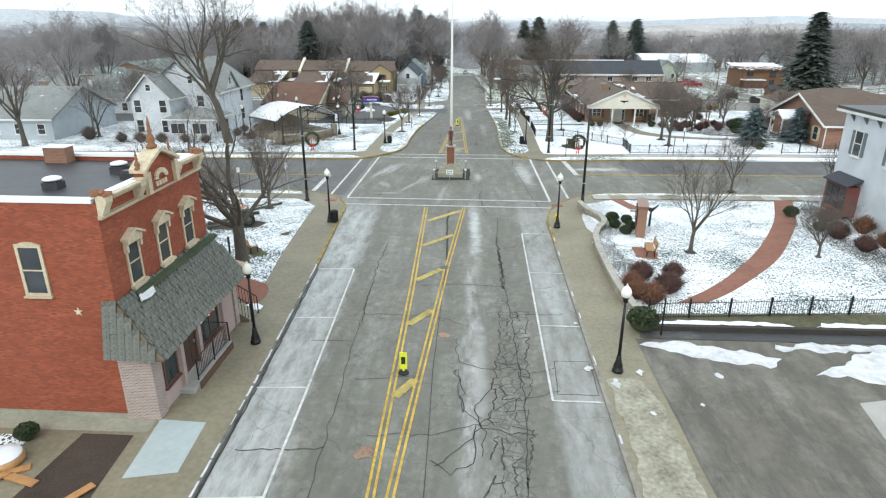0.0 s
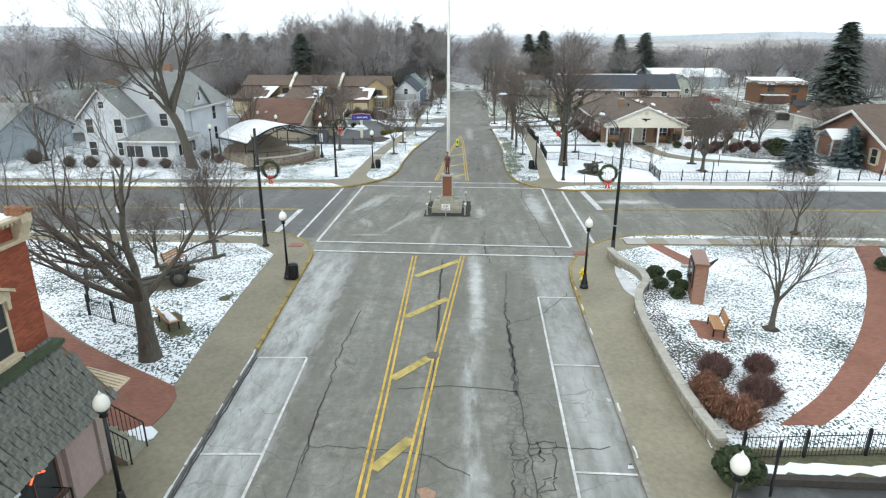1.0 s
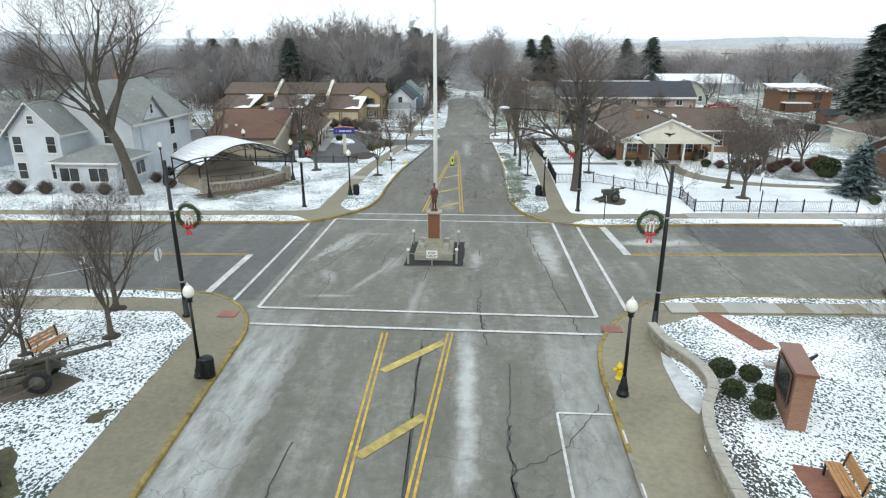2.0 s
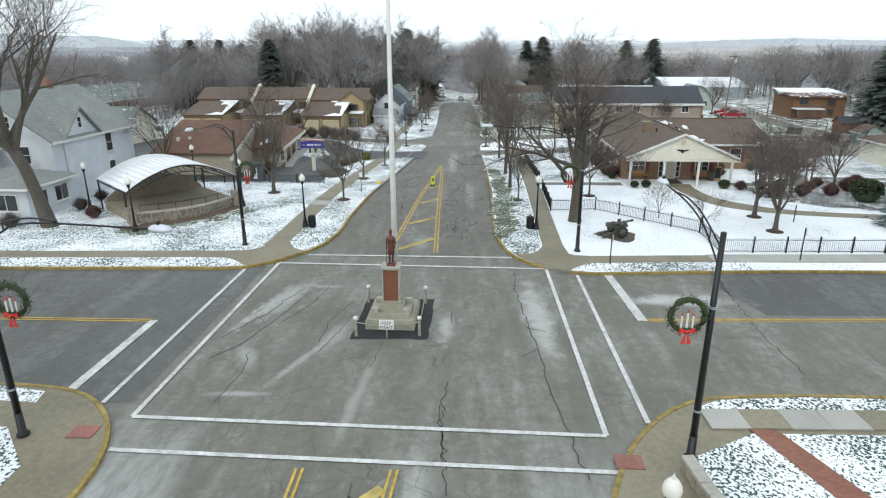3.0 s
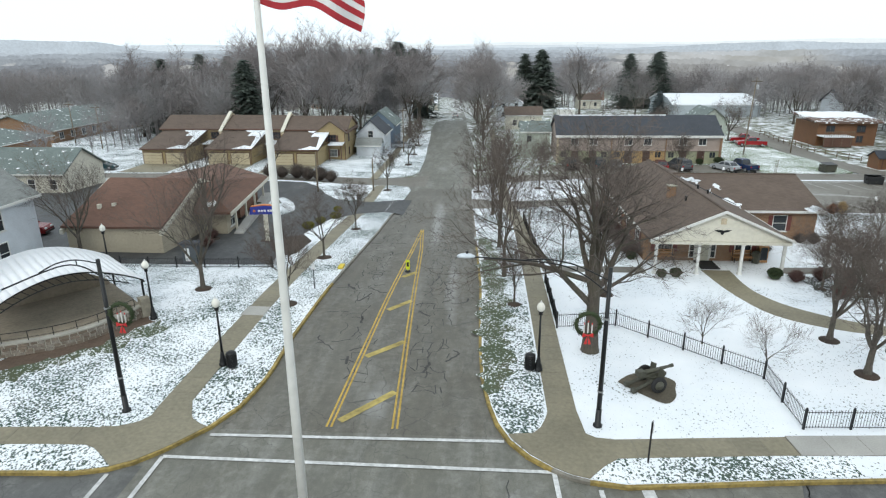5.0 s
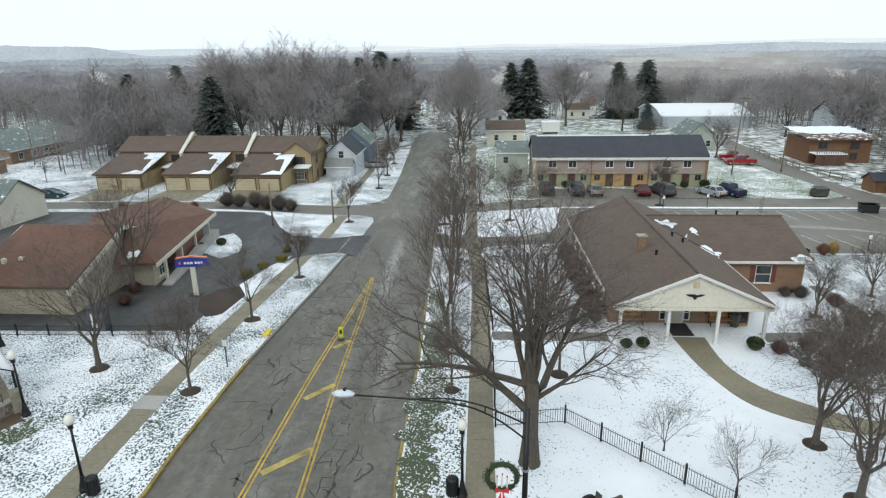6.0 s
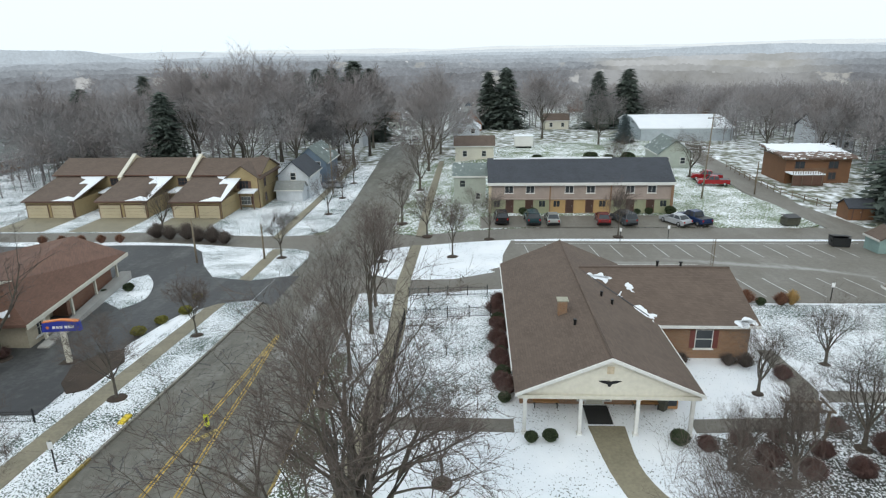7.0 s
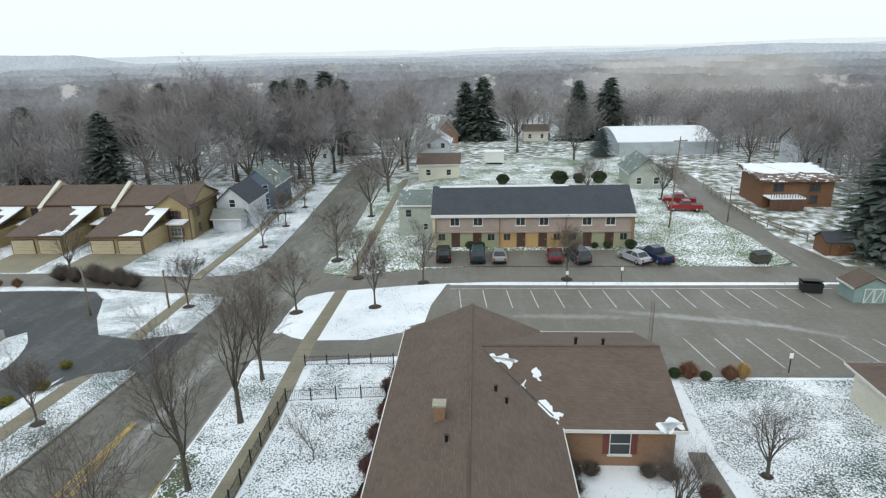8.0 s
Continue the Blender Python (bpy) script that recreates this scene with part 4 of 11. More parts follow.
drape("corner_paving", [[(6.6, 71.35), (6.77, 70.98), (7.5, 69.97), (8.4, 69.17), (9.1, 68.73), (9.8, 68.52), (10.16, 68.95), (10.6, 69.4), (11.2, 69.86), (11.3, 71.2), (10.5, 71.3), (10.1, 71.6), (9.96, 73.3), (8.56, 73.3), (8.4, 72.7), (8.1, 71.95), (7.73, 71.5), (7.0, 71.42)]], 0.182, "walk", "concrete paving at the street corner", "pavement", skirt=0.03)
single("pavement_slab", strip(Shape(), [(-9.75, 83.6), (-9.72, 85)], 1.55, 0.19, 0.1), "walk_pale", "new pale concrete slab in the pavement", "pavement", "structure")
# verges
drape("verge_west", [[(-8.95, 74.4), (-8.7, 72.8), (-8.4, 72.1), (-7.8, 71.5), (-7.4, 71.35), (-6.64, 73.1), (-6.28, 75.5), (-6.35, 80), (-5.95, 92), (-5.35, 105), (-5.1, 115.5), (-8.1, 115.5), (-8.45, 105), (-8.8, 92), (-8.9, 80)]], 0.148, "snow_strip",
      "grass verge under thin speckled snow", "verge", skirt=0.03)
drape("verge_east", [[(8.5, 74), (8.3, 72.7), (8.0, 71.95), (7.7, 71.55), (7.0, 71.4), (6.62, 71.4), (6.22, 72.4), (5.88, 73.9), (5.54, 76.5), (5.5, 80), (5.5, 90), (5.05, 104), (4.55, 115), (8.4, 115), (8.5, 92), (8.45, 80)]], 0.148, "snow_strip",
      "grass verge under thin speckled snow", "verge", skirt=0.03)
drape("verge_soil", [ragged([(5.4, 74.6), (5.4, 90), (4.95, 104), (6.2, 104), (7.1, 90), (7.2, 79), (6.6, 75)], 0.5, 0.4, 6)], 0.156, "grass_thin", "bare trodden grass beside the kerb", "verge")
drape("verge_north_west_street", [[(-60, 66.2), (-25, 67.2), (-13.2, 67.88), (-11.7, 67.92), (-10.4, 68.24), (-11.1, 68.97), (-11.7, 69.4), (-12.3, 69.62), (-14.5, 69.54), (-25, 68.85), (-60, 67.5)]], 0.148, "snow_strip", "narrow verge under speckled snow", "verge")
drape("verge_north_east_street", [[(9.9, 68.52), (11.2, 68.3), (14, 68.55), (17.3, 68.9), (21, 69.2), (21, 70.62), (16.5, 70.34), (13.5, 70.1), (11.2, 69.88), (10.5, 69.38), (10.1, 68.92)]], 0.148, "snow_strip", "narrow verge under speckled snow", "verge")
drape("verge_north_east_street", [[(21, 69.3), (80, 71.2), (80, 72.9), (21, 70.6)]], 0.148, "snow_full", "narrow snowy verge", "verge")

# south-west: lawn, brick paths, ground in front of the shop
drape("lawn_south_west", [[*bend([(-9.35, 33.2), (-10.0, 40), (-10.5, 49.0)]), (-12.5, 51.0), (-40, 50.4), (-40, 44), *bend([(-26, 44.5), (-20.6, 40.6), (-15.0, 36.4), (-9.35, 33.2)])[:-1]]],
      0.165, "snow_lawn", "small park lawn under patchy snow", "lawn", skirt=0.05)
drape("verge_south_west", [[(-60, 52.2), (-15, 53.7), (-12.8, 53.4), (-12.6, 52.6), (-15, 52.7), (-60, 51.6)]], 0.148, "snow_strip", "narrow verge under speckled snow", "verge")
drape("brick_path_west", [[*bend([(-8.9, 30.0), (-9.3, 33.2), (-15.0, 36.3), (-20.6, 40.5), (-26, 44.4), (-40, 46)]), (-40, 41.5), *bend([(-26, 41), (-18, 34.6), (-12.5, 30.8), (-8.9, 29.9)])]], 0.158, "brick_path",
      "red brick footpath round the park lawn", "path", skirt=0.03)
drape("brick_spot", [ragged([(-11.2, 41.3), (-10.5, 41.5), (-10.3, 42.4), (-11.0, 42.2)], 0.2, 0.2, 9)], 0.175, "leaf_bed", "bare brown patch in the snow", "path")
drape("yard_strip", [[(-30, 19.3), (-9.1, 19.6), (-9.1, 20.4), (-30, 20.4)]], 0.138, "concrete", "mossy concrete strip along the brick wall", "pavement")
drape("yard_bed", [[(-11.9, 13), (-8.9, 13), (-9.5, 19.4), (-11.4, 19.4)]], 0.14, "mulch", "dark bare planting bed", "bed")
drape("new_slab", [[(-8.7, 17.2), (-7.0, 17.6), (-7.2, 20.3), (-9.0, 20.4)]], 0.142, "walk_new", "pale blue-grey fresh concrete slab", "pavement")
drape("yard_grass", [[(-30, 13), (-12.5, 13), (-13.2, 19.2), (-30, 19.2)]], 0.138, "snow_strip", "rough grass with patches of snow", "lawn")

drape("yard_west", [[(-120, -60), (-12.4, -60), (-12.4, 12.9), (-30.2, 12.9), (-30.2, 41), (-40.1, 41), (-40.1, 50.3), (-120, 50)]], 0.137, "snow_lawn", "yards under patchy snow behind the shop", "lawn")
drape("yard_east", [[(60.2, -60), (120, -60), (120, 53), (60.2, 53)]], 0.137, "snow_lawn", "yards under patchy snow beyond the forecourt", "lawn")

# south-east: lawn, brick path, bed, car park
drape("lawn_south_east", [[(10.75, 30.6), (10.7, 41.5), (11.7, 44.3), (11.3, 47.5), (11.6, 50.8), (14, 52.2), (60, 53.6), (60, 31.6), (24, 31.4)]], 0.18, "snow_lawn", "park lawn under thin snow", "lawn", skirt=0.08)
drape("bed_south_east", [ragged([(10.8, 31), (10.8, 41.4), (12.1, 44.6), (12.1, 46.8), (11.6, 48.2), (12.6, 47.8), (13.6, 45.6), (13.2, 43.8), (12.3, 42.6), (12.1, 40.6), (12.4, 38.6), (13.0, 37.2), (13.1, 35.4), (12.4, 34)], 0.25, 0.35, 14)], 0.192, "snow_bed", "dark ground cover speckled with snow", "bed")
drape("brick_path_east", [[*bend([(13.6, 32.0), (16.7, 34.8), (21.0, 40.2), (25.1, 47), (27.7, 53.0)]), (29.3, 53.1), *bend([(26.6, 46.6), (22.2, 39.4), (17.8, 34.4), (15.2, 32.1)])]], 0.195, "brick_path",
      "curved red brick path across the snowy lawn", "path", skirt=0.03)
drape("bed_east", [[*bend([(30.2, 53.2), (27.6, 48.5), (26.4, 43.5), (27.0, 38.9), (26.3, 35.4), (27.5, 33)]), (33, 33), (33, 53.2)]], 0.19, "snow_bed", "planted bed speckled with snow in front of the white building", "bed")
drape("brick_landing", [[(13.9, 52.5), (14.9, 52.4), (16.3, 48.8), (15.3, 48.5)]], 0.2, "brick_path", "red brick landing behind the sign", "path")
drape("bench_pad", [ragged([(12.9, 38.7), (14.3, 38.3), (14.5, 40.4), (13.1, 40.7)], 0.08, 0.3, 15)], 0.195, "brick_path", "red brick pad under the bench", "path")
drape("car_park_south", [[(10.6, -30), (10.6, 16), (10.4, 27.9), (60, 27.95), (60, -30)]], 0.145, "lot_rough", "worn asphalt forecourt with wet stains", "car park")
drape("forecourt_slab", [[(18.0, 23.1), (24, 24.5), (24, 19), (17.6, 20.6)]], 0.155, "walk_pale", "pale concrete apron", "pavement")
drape("pavement_pale", [ragged([(8.35, 15), (10.2, 15.2), (10.3, 22.6), (9.6, 24.4), (8.4, 24.2)], 0.16, 0.35, 4)], 0.142, "walk_spall", "spalled pale concrete pavement", "pavement")
drape("bank_strip", [ragged([(10.9, 29.1), (24, 29.3), (60, 29.6), (60, 31.5), (24, 31.2), (10.8, 30.4)], 0.1, 0.4, 71)], 0.2, "leaf_bed", "bank of brown leaf litter below the fence", "bed")
for k, outline in enumerate(([(10.9, 29.35), (13, 29.3), (16, 29.5), (18.5, 29.4), (18.3, 29.8), (15, 29.9), (12, 29.7)], [(19.5, 29.5), (24, 29.5), (34, 29.7), (33, 30.2), (24, 29.95), (20, 30.0)])):
    drape("snow_patch", [ragged(outline, 0.16, 0.25, 80 + k)], 0.212, "snow", "narrow strip of snow along the bank", "snow bank")
drape("lot_edge", [[(10.65, 27.95), (60, 28.1), (60, 29.1), (10.75, 28.75)]], 0.165, "road_dark", "dark asphalt strip below the bank", "pavement")
single("retaining_wall", strip(Shape(), [(10.9, 28.9), (24, 29.05), (60, 29.3)], 0.25, 0.40, 0.4, 2.0), "tie", "low dark timber retaining wall along the forecourt", "wall", "structure")
for k, outline in enumerate(([(10.5, 27.4), (12, 26.6), (14, 25.9), (16, 25.7), (16.5, 26.4), (15, 27.0), (13.5, 27.3), (12.5, 27.8)], [(17.4, 25.3), (19.8, 24.6), (22, 24.8), (24, 26.2), (22.5, 27.3), (20, 27.0), (19, 26.0)], [(16.6, 27.3), (19, 27.1), (24, 27.6), (34, 27.7), (33, 27.9), (18, 27.85)], [(26, 25.6), (31, 25.2), (34, 26.6), (29, 27.0)])):
    drape("snow_bank", [ragged(outline, 0.22, 0.3, k)], 0.16 + 0.004 * k, "slush", "ploughed dirty snow along the kerb", "snow bank", skirt=0.03)
for k, (x, y, r) in enumerate(((8.75, 23.9, 0.3), (9.9, 24.9, 0.25), (7.75, 25.3, 0.22), (7.85, 29.6, 0.16), (7.9, 33.5, 0.14), (9.7, 21.9, 0.12), (13.2, 24.8, 0.2), (11.8, 22.6, 0.12), (20.4, 22.9, 0.3))):
    drape("snow_patch", [ragged([(x + r * (0.8 + 0.3 * math.sin(5 * i + k)) * math.cos(0.785 * i), y + r * (0.9 + 0.4 * math.cos(3 * i + k)) * math.sin(0.785 * i)) for i in range(8)], r * 0.35, r * 0.22, 20 + k)], (0.022 if x < 8.1 else 0.166), "slush", "small left-over patch of dirty snow", "snow bank")
walk_strip([(12.6, 53.0), (24, 53.5), (60, 54.1)], 1.2, "concrete pavement along the side street, pale and tan slabs", ("walk_pale", "walk", "walk_pale", "walk_pale", "walk"), 0.215)
drape("verge_south_east", [[(12.4, 53.7), (13.6, 54.35), (17, 54.75), (60, 55.35), (60, 54.6), (24, 54.0), (14, 53.5)]], 0.155, "snow_strip", "narrow verge under speckled snow", "verge")

# north-east: porch path, walks round the building, car park, drive
drape("porch_path", [[*bend([(22.6, 93.8), (23.3, 88.5), (25.2, 84.6), (31, 82.3), (44, 81)]), *bend([(44, 82.3), (31.5, 83.7), (26.8, 86.2), (24.9, 89.5), (24.8, 93.8)])]], 0.15, "walk", "curved tan concrete path to the porch", "path", skirt=0.02)
drape("house_walk", [[(10.2, 93.2), (18.2, 93.0), (18.2, 94.4), (10.2, 94.6)], [(28.8, 93.2), (36, 93.6), (38.2, 98), (38, 104), (36.8, 104), (36.6, 98.5), (35, 95), (28.8, 94.6)], [(38.25, 96.8), (48, 96.6), (48, 98), (38.3, 98.2)]],
      0.15, "lot", "grey concrete walk round the brick building", "path")
drape("car_park_north", [[(17.37, 124.06), (18.8, 125.07), (19.07, 129.76), (20.39, 136.38), (78.15, 136.17), (75, 114.2), (41.5, 113.8), (30, 113.6), (24, 114.4)]], 0.152, "lot", "grey asphalt car park with white stall lines", "car park")
drape("drive_east", [[(4.9, 117.7), (9, 117.0), (18.5, 117.5), (24, 114.4), (24, 123.39), (18.61, 123.43), (13.74, 121.17), (8.25, 121.6), (6.4, 122.6), (4.9, 124.0)]], 0.156, "lot", "asphalt drive into the car park", "drive")


def apron(inner, mid, outer, y0, y1, flare, material, label):
    """The mouth of a drive: level with the lawn inside, running down to the street."""
    sh = Shape()
    v = []
    for k in range(9):
        f = k / 8
        for x, dz, out in ((inner, 0.163, 0.0), (mid, 0.15, 0.5), (outer, 0.012, 1.0)):
            y = y0 - flare * out + (y1 - y0 + 2 * flare * out) * f
            v.append((x, y, G(x, y) + dz))
    sh.add(v, [(3 * k + i, 3 * k + i + 1, 3 * k + i + 4, 3 * k + i + 3) for k in range(8) for i in range(2)])
    single("drive_apron", sh, material, label, "drive", "structure")


apron(-5.95, -4.75, -3.7, 116.2, 123.9, 0.9, "road_dark", "black asphalt mouth of the office drive")
apron(4.95, 4.0, 2.9, 118.0, 123.6, 0.9, "lot", "grey asphalt mouth of the car park drive")
drape("garden_bed", [ragged([(28.6, 92.7), (35.5, 93.0), (38.4, 96.2), (48, 96.0), (48, 84), (40, 83.6), (33, 85.6), (29.6, 88.6)], 0.6, 0.7, 8)], 0.147, "snow_bed", "garden bed of mulch and low plants in thin snow", "bed")
paint_z = 0.17


def stalls():
    s = Shape()
    for i in range(15):
        x = 21.88 + 2.616 * i
        strip(s, [(x, 134.19), (x + 0.37, 128.9)], 0.1, paint_z)
    for i in range(8):
        x = 42.08 + 2.686 * i
        strip(s, [(x, 121.19), (x + 0.6, 115.51)], 0.1, paint_z)
    strip(s, [(20.82, 134.76), (62.15, 134.78)], 0.12, paint_z)
    single("stall_lines", s, "white_paint", "white parking stall lines on the car park", "road marking", "structure")


stalls()
drape("snow_edge", [[(20.82, 136.05), (40.98, 135.83), (62.21, 135.94), (62.25, 136.64), (20.82, 136.74)]], 0.165, "snow_full", "snow strip at the car park edge", "verge")
drape("lawn_east", [[(39.2, 113.4), (52, 113.5), (58, 111), (58, 99.2), (44, 98.4), (39.6, 99.4), (38.6, 104)]], 0.15, "snow_clump", "lawn under thin patchy snow", "lawn")
drape("lawn_west", [[(10.4, 95.2), (17.3, 95.0), (17.2, 110.2), (10.2, 110.0)], [(10.3, 111.0), (17.2, 110.8), (17.4, 116.6), (10.2, 116.4)]], 0.147, "snow_lawn", "lawn under thin speckled snow beside the brick building", "lawn")

# west: the office drive
drape("drive_west", [[(-6.0, 116.3), (-9, 115.2), (-11.3, 112), (-12.2, 106), (-12.6, 100), (-12.2, 94.4), (-20, 93.9), (-45, 93.4), (-60, 93), (-60, 134.6), (-38, 134.4), (-21, 135.8), (-18.6, 133.4), (-16, 128), (-13.2, 123.8), (-8.5, 122.6), (-6.0, 123.8)]], 0.16,
      "road_dark", "smooth black asphalt drive round the office", "drive")
drape("drive_edge_snow", [[(-40, 134.6), (-21, 136.0), (-18.2, 133.4), (-17.6, 134), (-20.6, 136.7), (-40, 135.4)]], 0.18, "snow_full", "snow along the drive edge", "verge")
drape("drive_island", [[*bend([(-17.6, 113.2), (-16.7, 116), (-18.2, 120.6), (-20.3, 123.6)]), (-21.3, 122), (-20.2, 115)]], 0.22, "snow_lawn", "planted island at the office drive", "bed", skirt=0.1)
drape("sign_bed", [[(-12.1, 97.2), (-11.0, 97.8), (-10.8, 102.2), (-12.2, 104.6), (-13.6, 103.6), (-14.4, 101.4), (-13.4, 98.6)]], 0.2, "mulch", "mulched bed along the office drive", "bed", skirt=0.08)
drape("sign_bed_snow", [[(-12.0, 94.9), (-10.7, 95), (-10.6, 114.8), (-11.6, 111), (-12.4, 105), (-10.9, 102), (-11.1, 98)]], 0.17, "snow_full", "snowy strip along the drive", "verge")

# forecourts of the row houses
drape("town_parking", [[(16.57, 143.11), (48.58, 143.11), (48.6, 149.68), (16.56, 149.43)]], 0.08, "lot", "asphalt parking in front of the row houses", "car park")
for x0, x1 in ((-30.6, -22.8), (-41.8, -34), (-53.5, -45.6)):
    drape("garage_drive", [[(x0, 142), (x1, 142.1), (x1, 150.2), (x0, 150.2)]], 0.08, "walk", "concrete drive before the garages", "drive")


# ---- distance: misty hills far behind the village ----
def hills():
    """Wooded ridges with the mist put into their glow, each farther one paler; snowy fields to the north-east, a hill
    in the north-west.
    """
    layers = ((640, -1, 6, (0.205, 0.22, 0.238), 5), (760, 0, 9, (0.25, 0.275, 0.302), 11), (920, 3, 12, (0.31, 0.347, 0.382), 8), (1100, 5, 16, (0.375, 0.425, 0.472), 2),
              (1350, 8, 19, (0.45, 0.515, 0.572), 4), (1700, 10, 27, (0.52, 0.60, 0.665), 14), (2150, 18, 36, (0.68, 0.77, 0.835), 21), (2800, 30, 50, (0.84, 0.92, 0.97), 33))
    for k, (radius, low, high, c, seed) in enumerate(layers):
        m, n, l, b = node_mat("hill_with_painted_haze")
        v = coords(n)
        mp = n.new("ShaderNodeMapping")
        mp.inputs["Scale"].default_value = (1, 1, 1.3)
        l.new(v, mp.inputs["Vector"])
        wood = noise_node(n, l, mp.outputs[0], 0.16, 8.0, 0.8)
        grove = noise_node(n, l, mp.outputs[0], 0.014, 4.0, 0.6)
        both = math_node(n, l, "ADD", math_node(n, l, "MULTIPLY", wood, 0.68), math_node(n, l, "MULTIPLY", grove, 0.32))
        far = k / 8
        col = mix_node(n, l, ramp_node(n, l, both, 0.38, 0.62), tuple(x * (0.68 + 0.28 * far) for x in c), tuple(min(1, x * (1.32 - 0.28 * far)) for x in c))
        # open snowy fields between the woods
        sep = n.new("ShaderNodeSeparateXYZ")
        l.new(v, sep.inputs[0])
        way = math_node(n, l, "DIVIDE", sep.outputs[0], sep.outputs[1])
        way = math_node(n, l, "ADD", way, math_node(n, l, "MULTIPLY", math_node(n, l, "SUBTRACT", grove, 0.5), 0.16))
        near = math_node(n, l, "MULTIPLY", ramp_node(n, l, way, 0.17, 0.21), ramp_node(n, l, way, 0.46, 0.54, (1, 1, 1, 1), (0, 0, 0, 1)))
        field = math_node(n, l, "MULTIPLY", near, (0.4, 0.5, 0.65, 0.5, 0.1, 0, 0, 0)[k])
        bare = ramp_node(n, l, noise_node(n, l, mp.outputs[0], 0.022, 5.0, 0.6), 0.60, 0.64)
        field = math_node(n, l, "MAXIMUM", field, math_node(n, l, "MULTIPLY", bare, (0.7, 0.6, 0.5, 0.35, 0.15, 0.05, 0, 0)[k]))
        tone = mix_node(n, l, ramp_node(n, l, grove, 0.4, 0.6), (0.46, 0.46, 0.42), (0.64, 0.66, 0.66))
        col = mix_node(n, l, field, col, tone)
        # roofs of far farms and houses under snow
        roofs = ramp_node(n, l, noise_node(n, l, mp.outputs[0], 0.12, 2.0, 0.5), 0.74, 0.76)
        col = mix_node(n, l, math_node(n, l, "MULTIPLY", roofs, (0.8, 0.8, 0.7, 0.5, 0.2, 0, 0, 0)[k]), col, (0.80, 0.83, 0.86))
        # self-lit backdrop: distance haze is already mixed into this colour
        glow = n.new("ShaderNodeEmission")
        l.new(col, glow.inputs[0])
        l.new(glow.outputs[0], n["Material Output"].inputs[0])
        v, f = [], []
        steps = 1400
        rough = 1.0 if k < 5 else 0.5
        for i in range(steps + 1):
            a = radians(-100 + 200 * i / steps)
            x, y = radius * math.sin(a), radius * math.cos(a)
            h = low + (high - low) * (0.5 + 0.75 * noise.noise(Vector((a * 3.2, seed, 0.0))) + 0.25 * noise.noise(Vector((a * 11, seed, 4.0))))
            h += rough * (1.8 * noise.noise(Vector((a * radius / 22, seed, 9.0))) + 2.4 * abs(noise.noise(Vector((a * radius / 9, seed, 5.0)))) + 1.3 * noise.noise(Vector((a * 420, seed, 3.0))) + 1.0 * noise.noise(Vector((a * 900, seed, 6.0))))
            if k == 5:
                h += 22 * ease(-0.46, -0.55, a) * (1 - 0.4 * ease(-0.62, -0.9, a)) + 6 * math.exp(-((a - 0.36) / 0.12) ** 2) - 7 * math.exp(-((a - 0.75) / 0.2) ** 2)
            v += [(x, y, -60), (x * 1.002, y * 1.002, h * 0.6), (x * 1.005, y * 1.005, h)]
        for i in range(steps):
            for j in range(2):
                f.append((3 * i + j, 3 * i + 3 + j, 3 * i + 4 + j, 3 * i + 1 + j))
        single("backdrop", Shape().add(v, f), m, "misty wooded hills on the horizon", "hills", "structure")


hills()


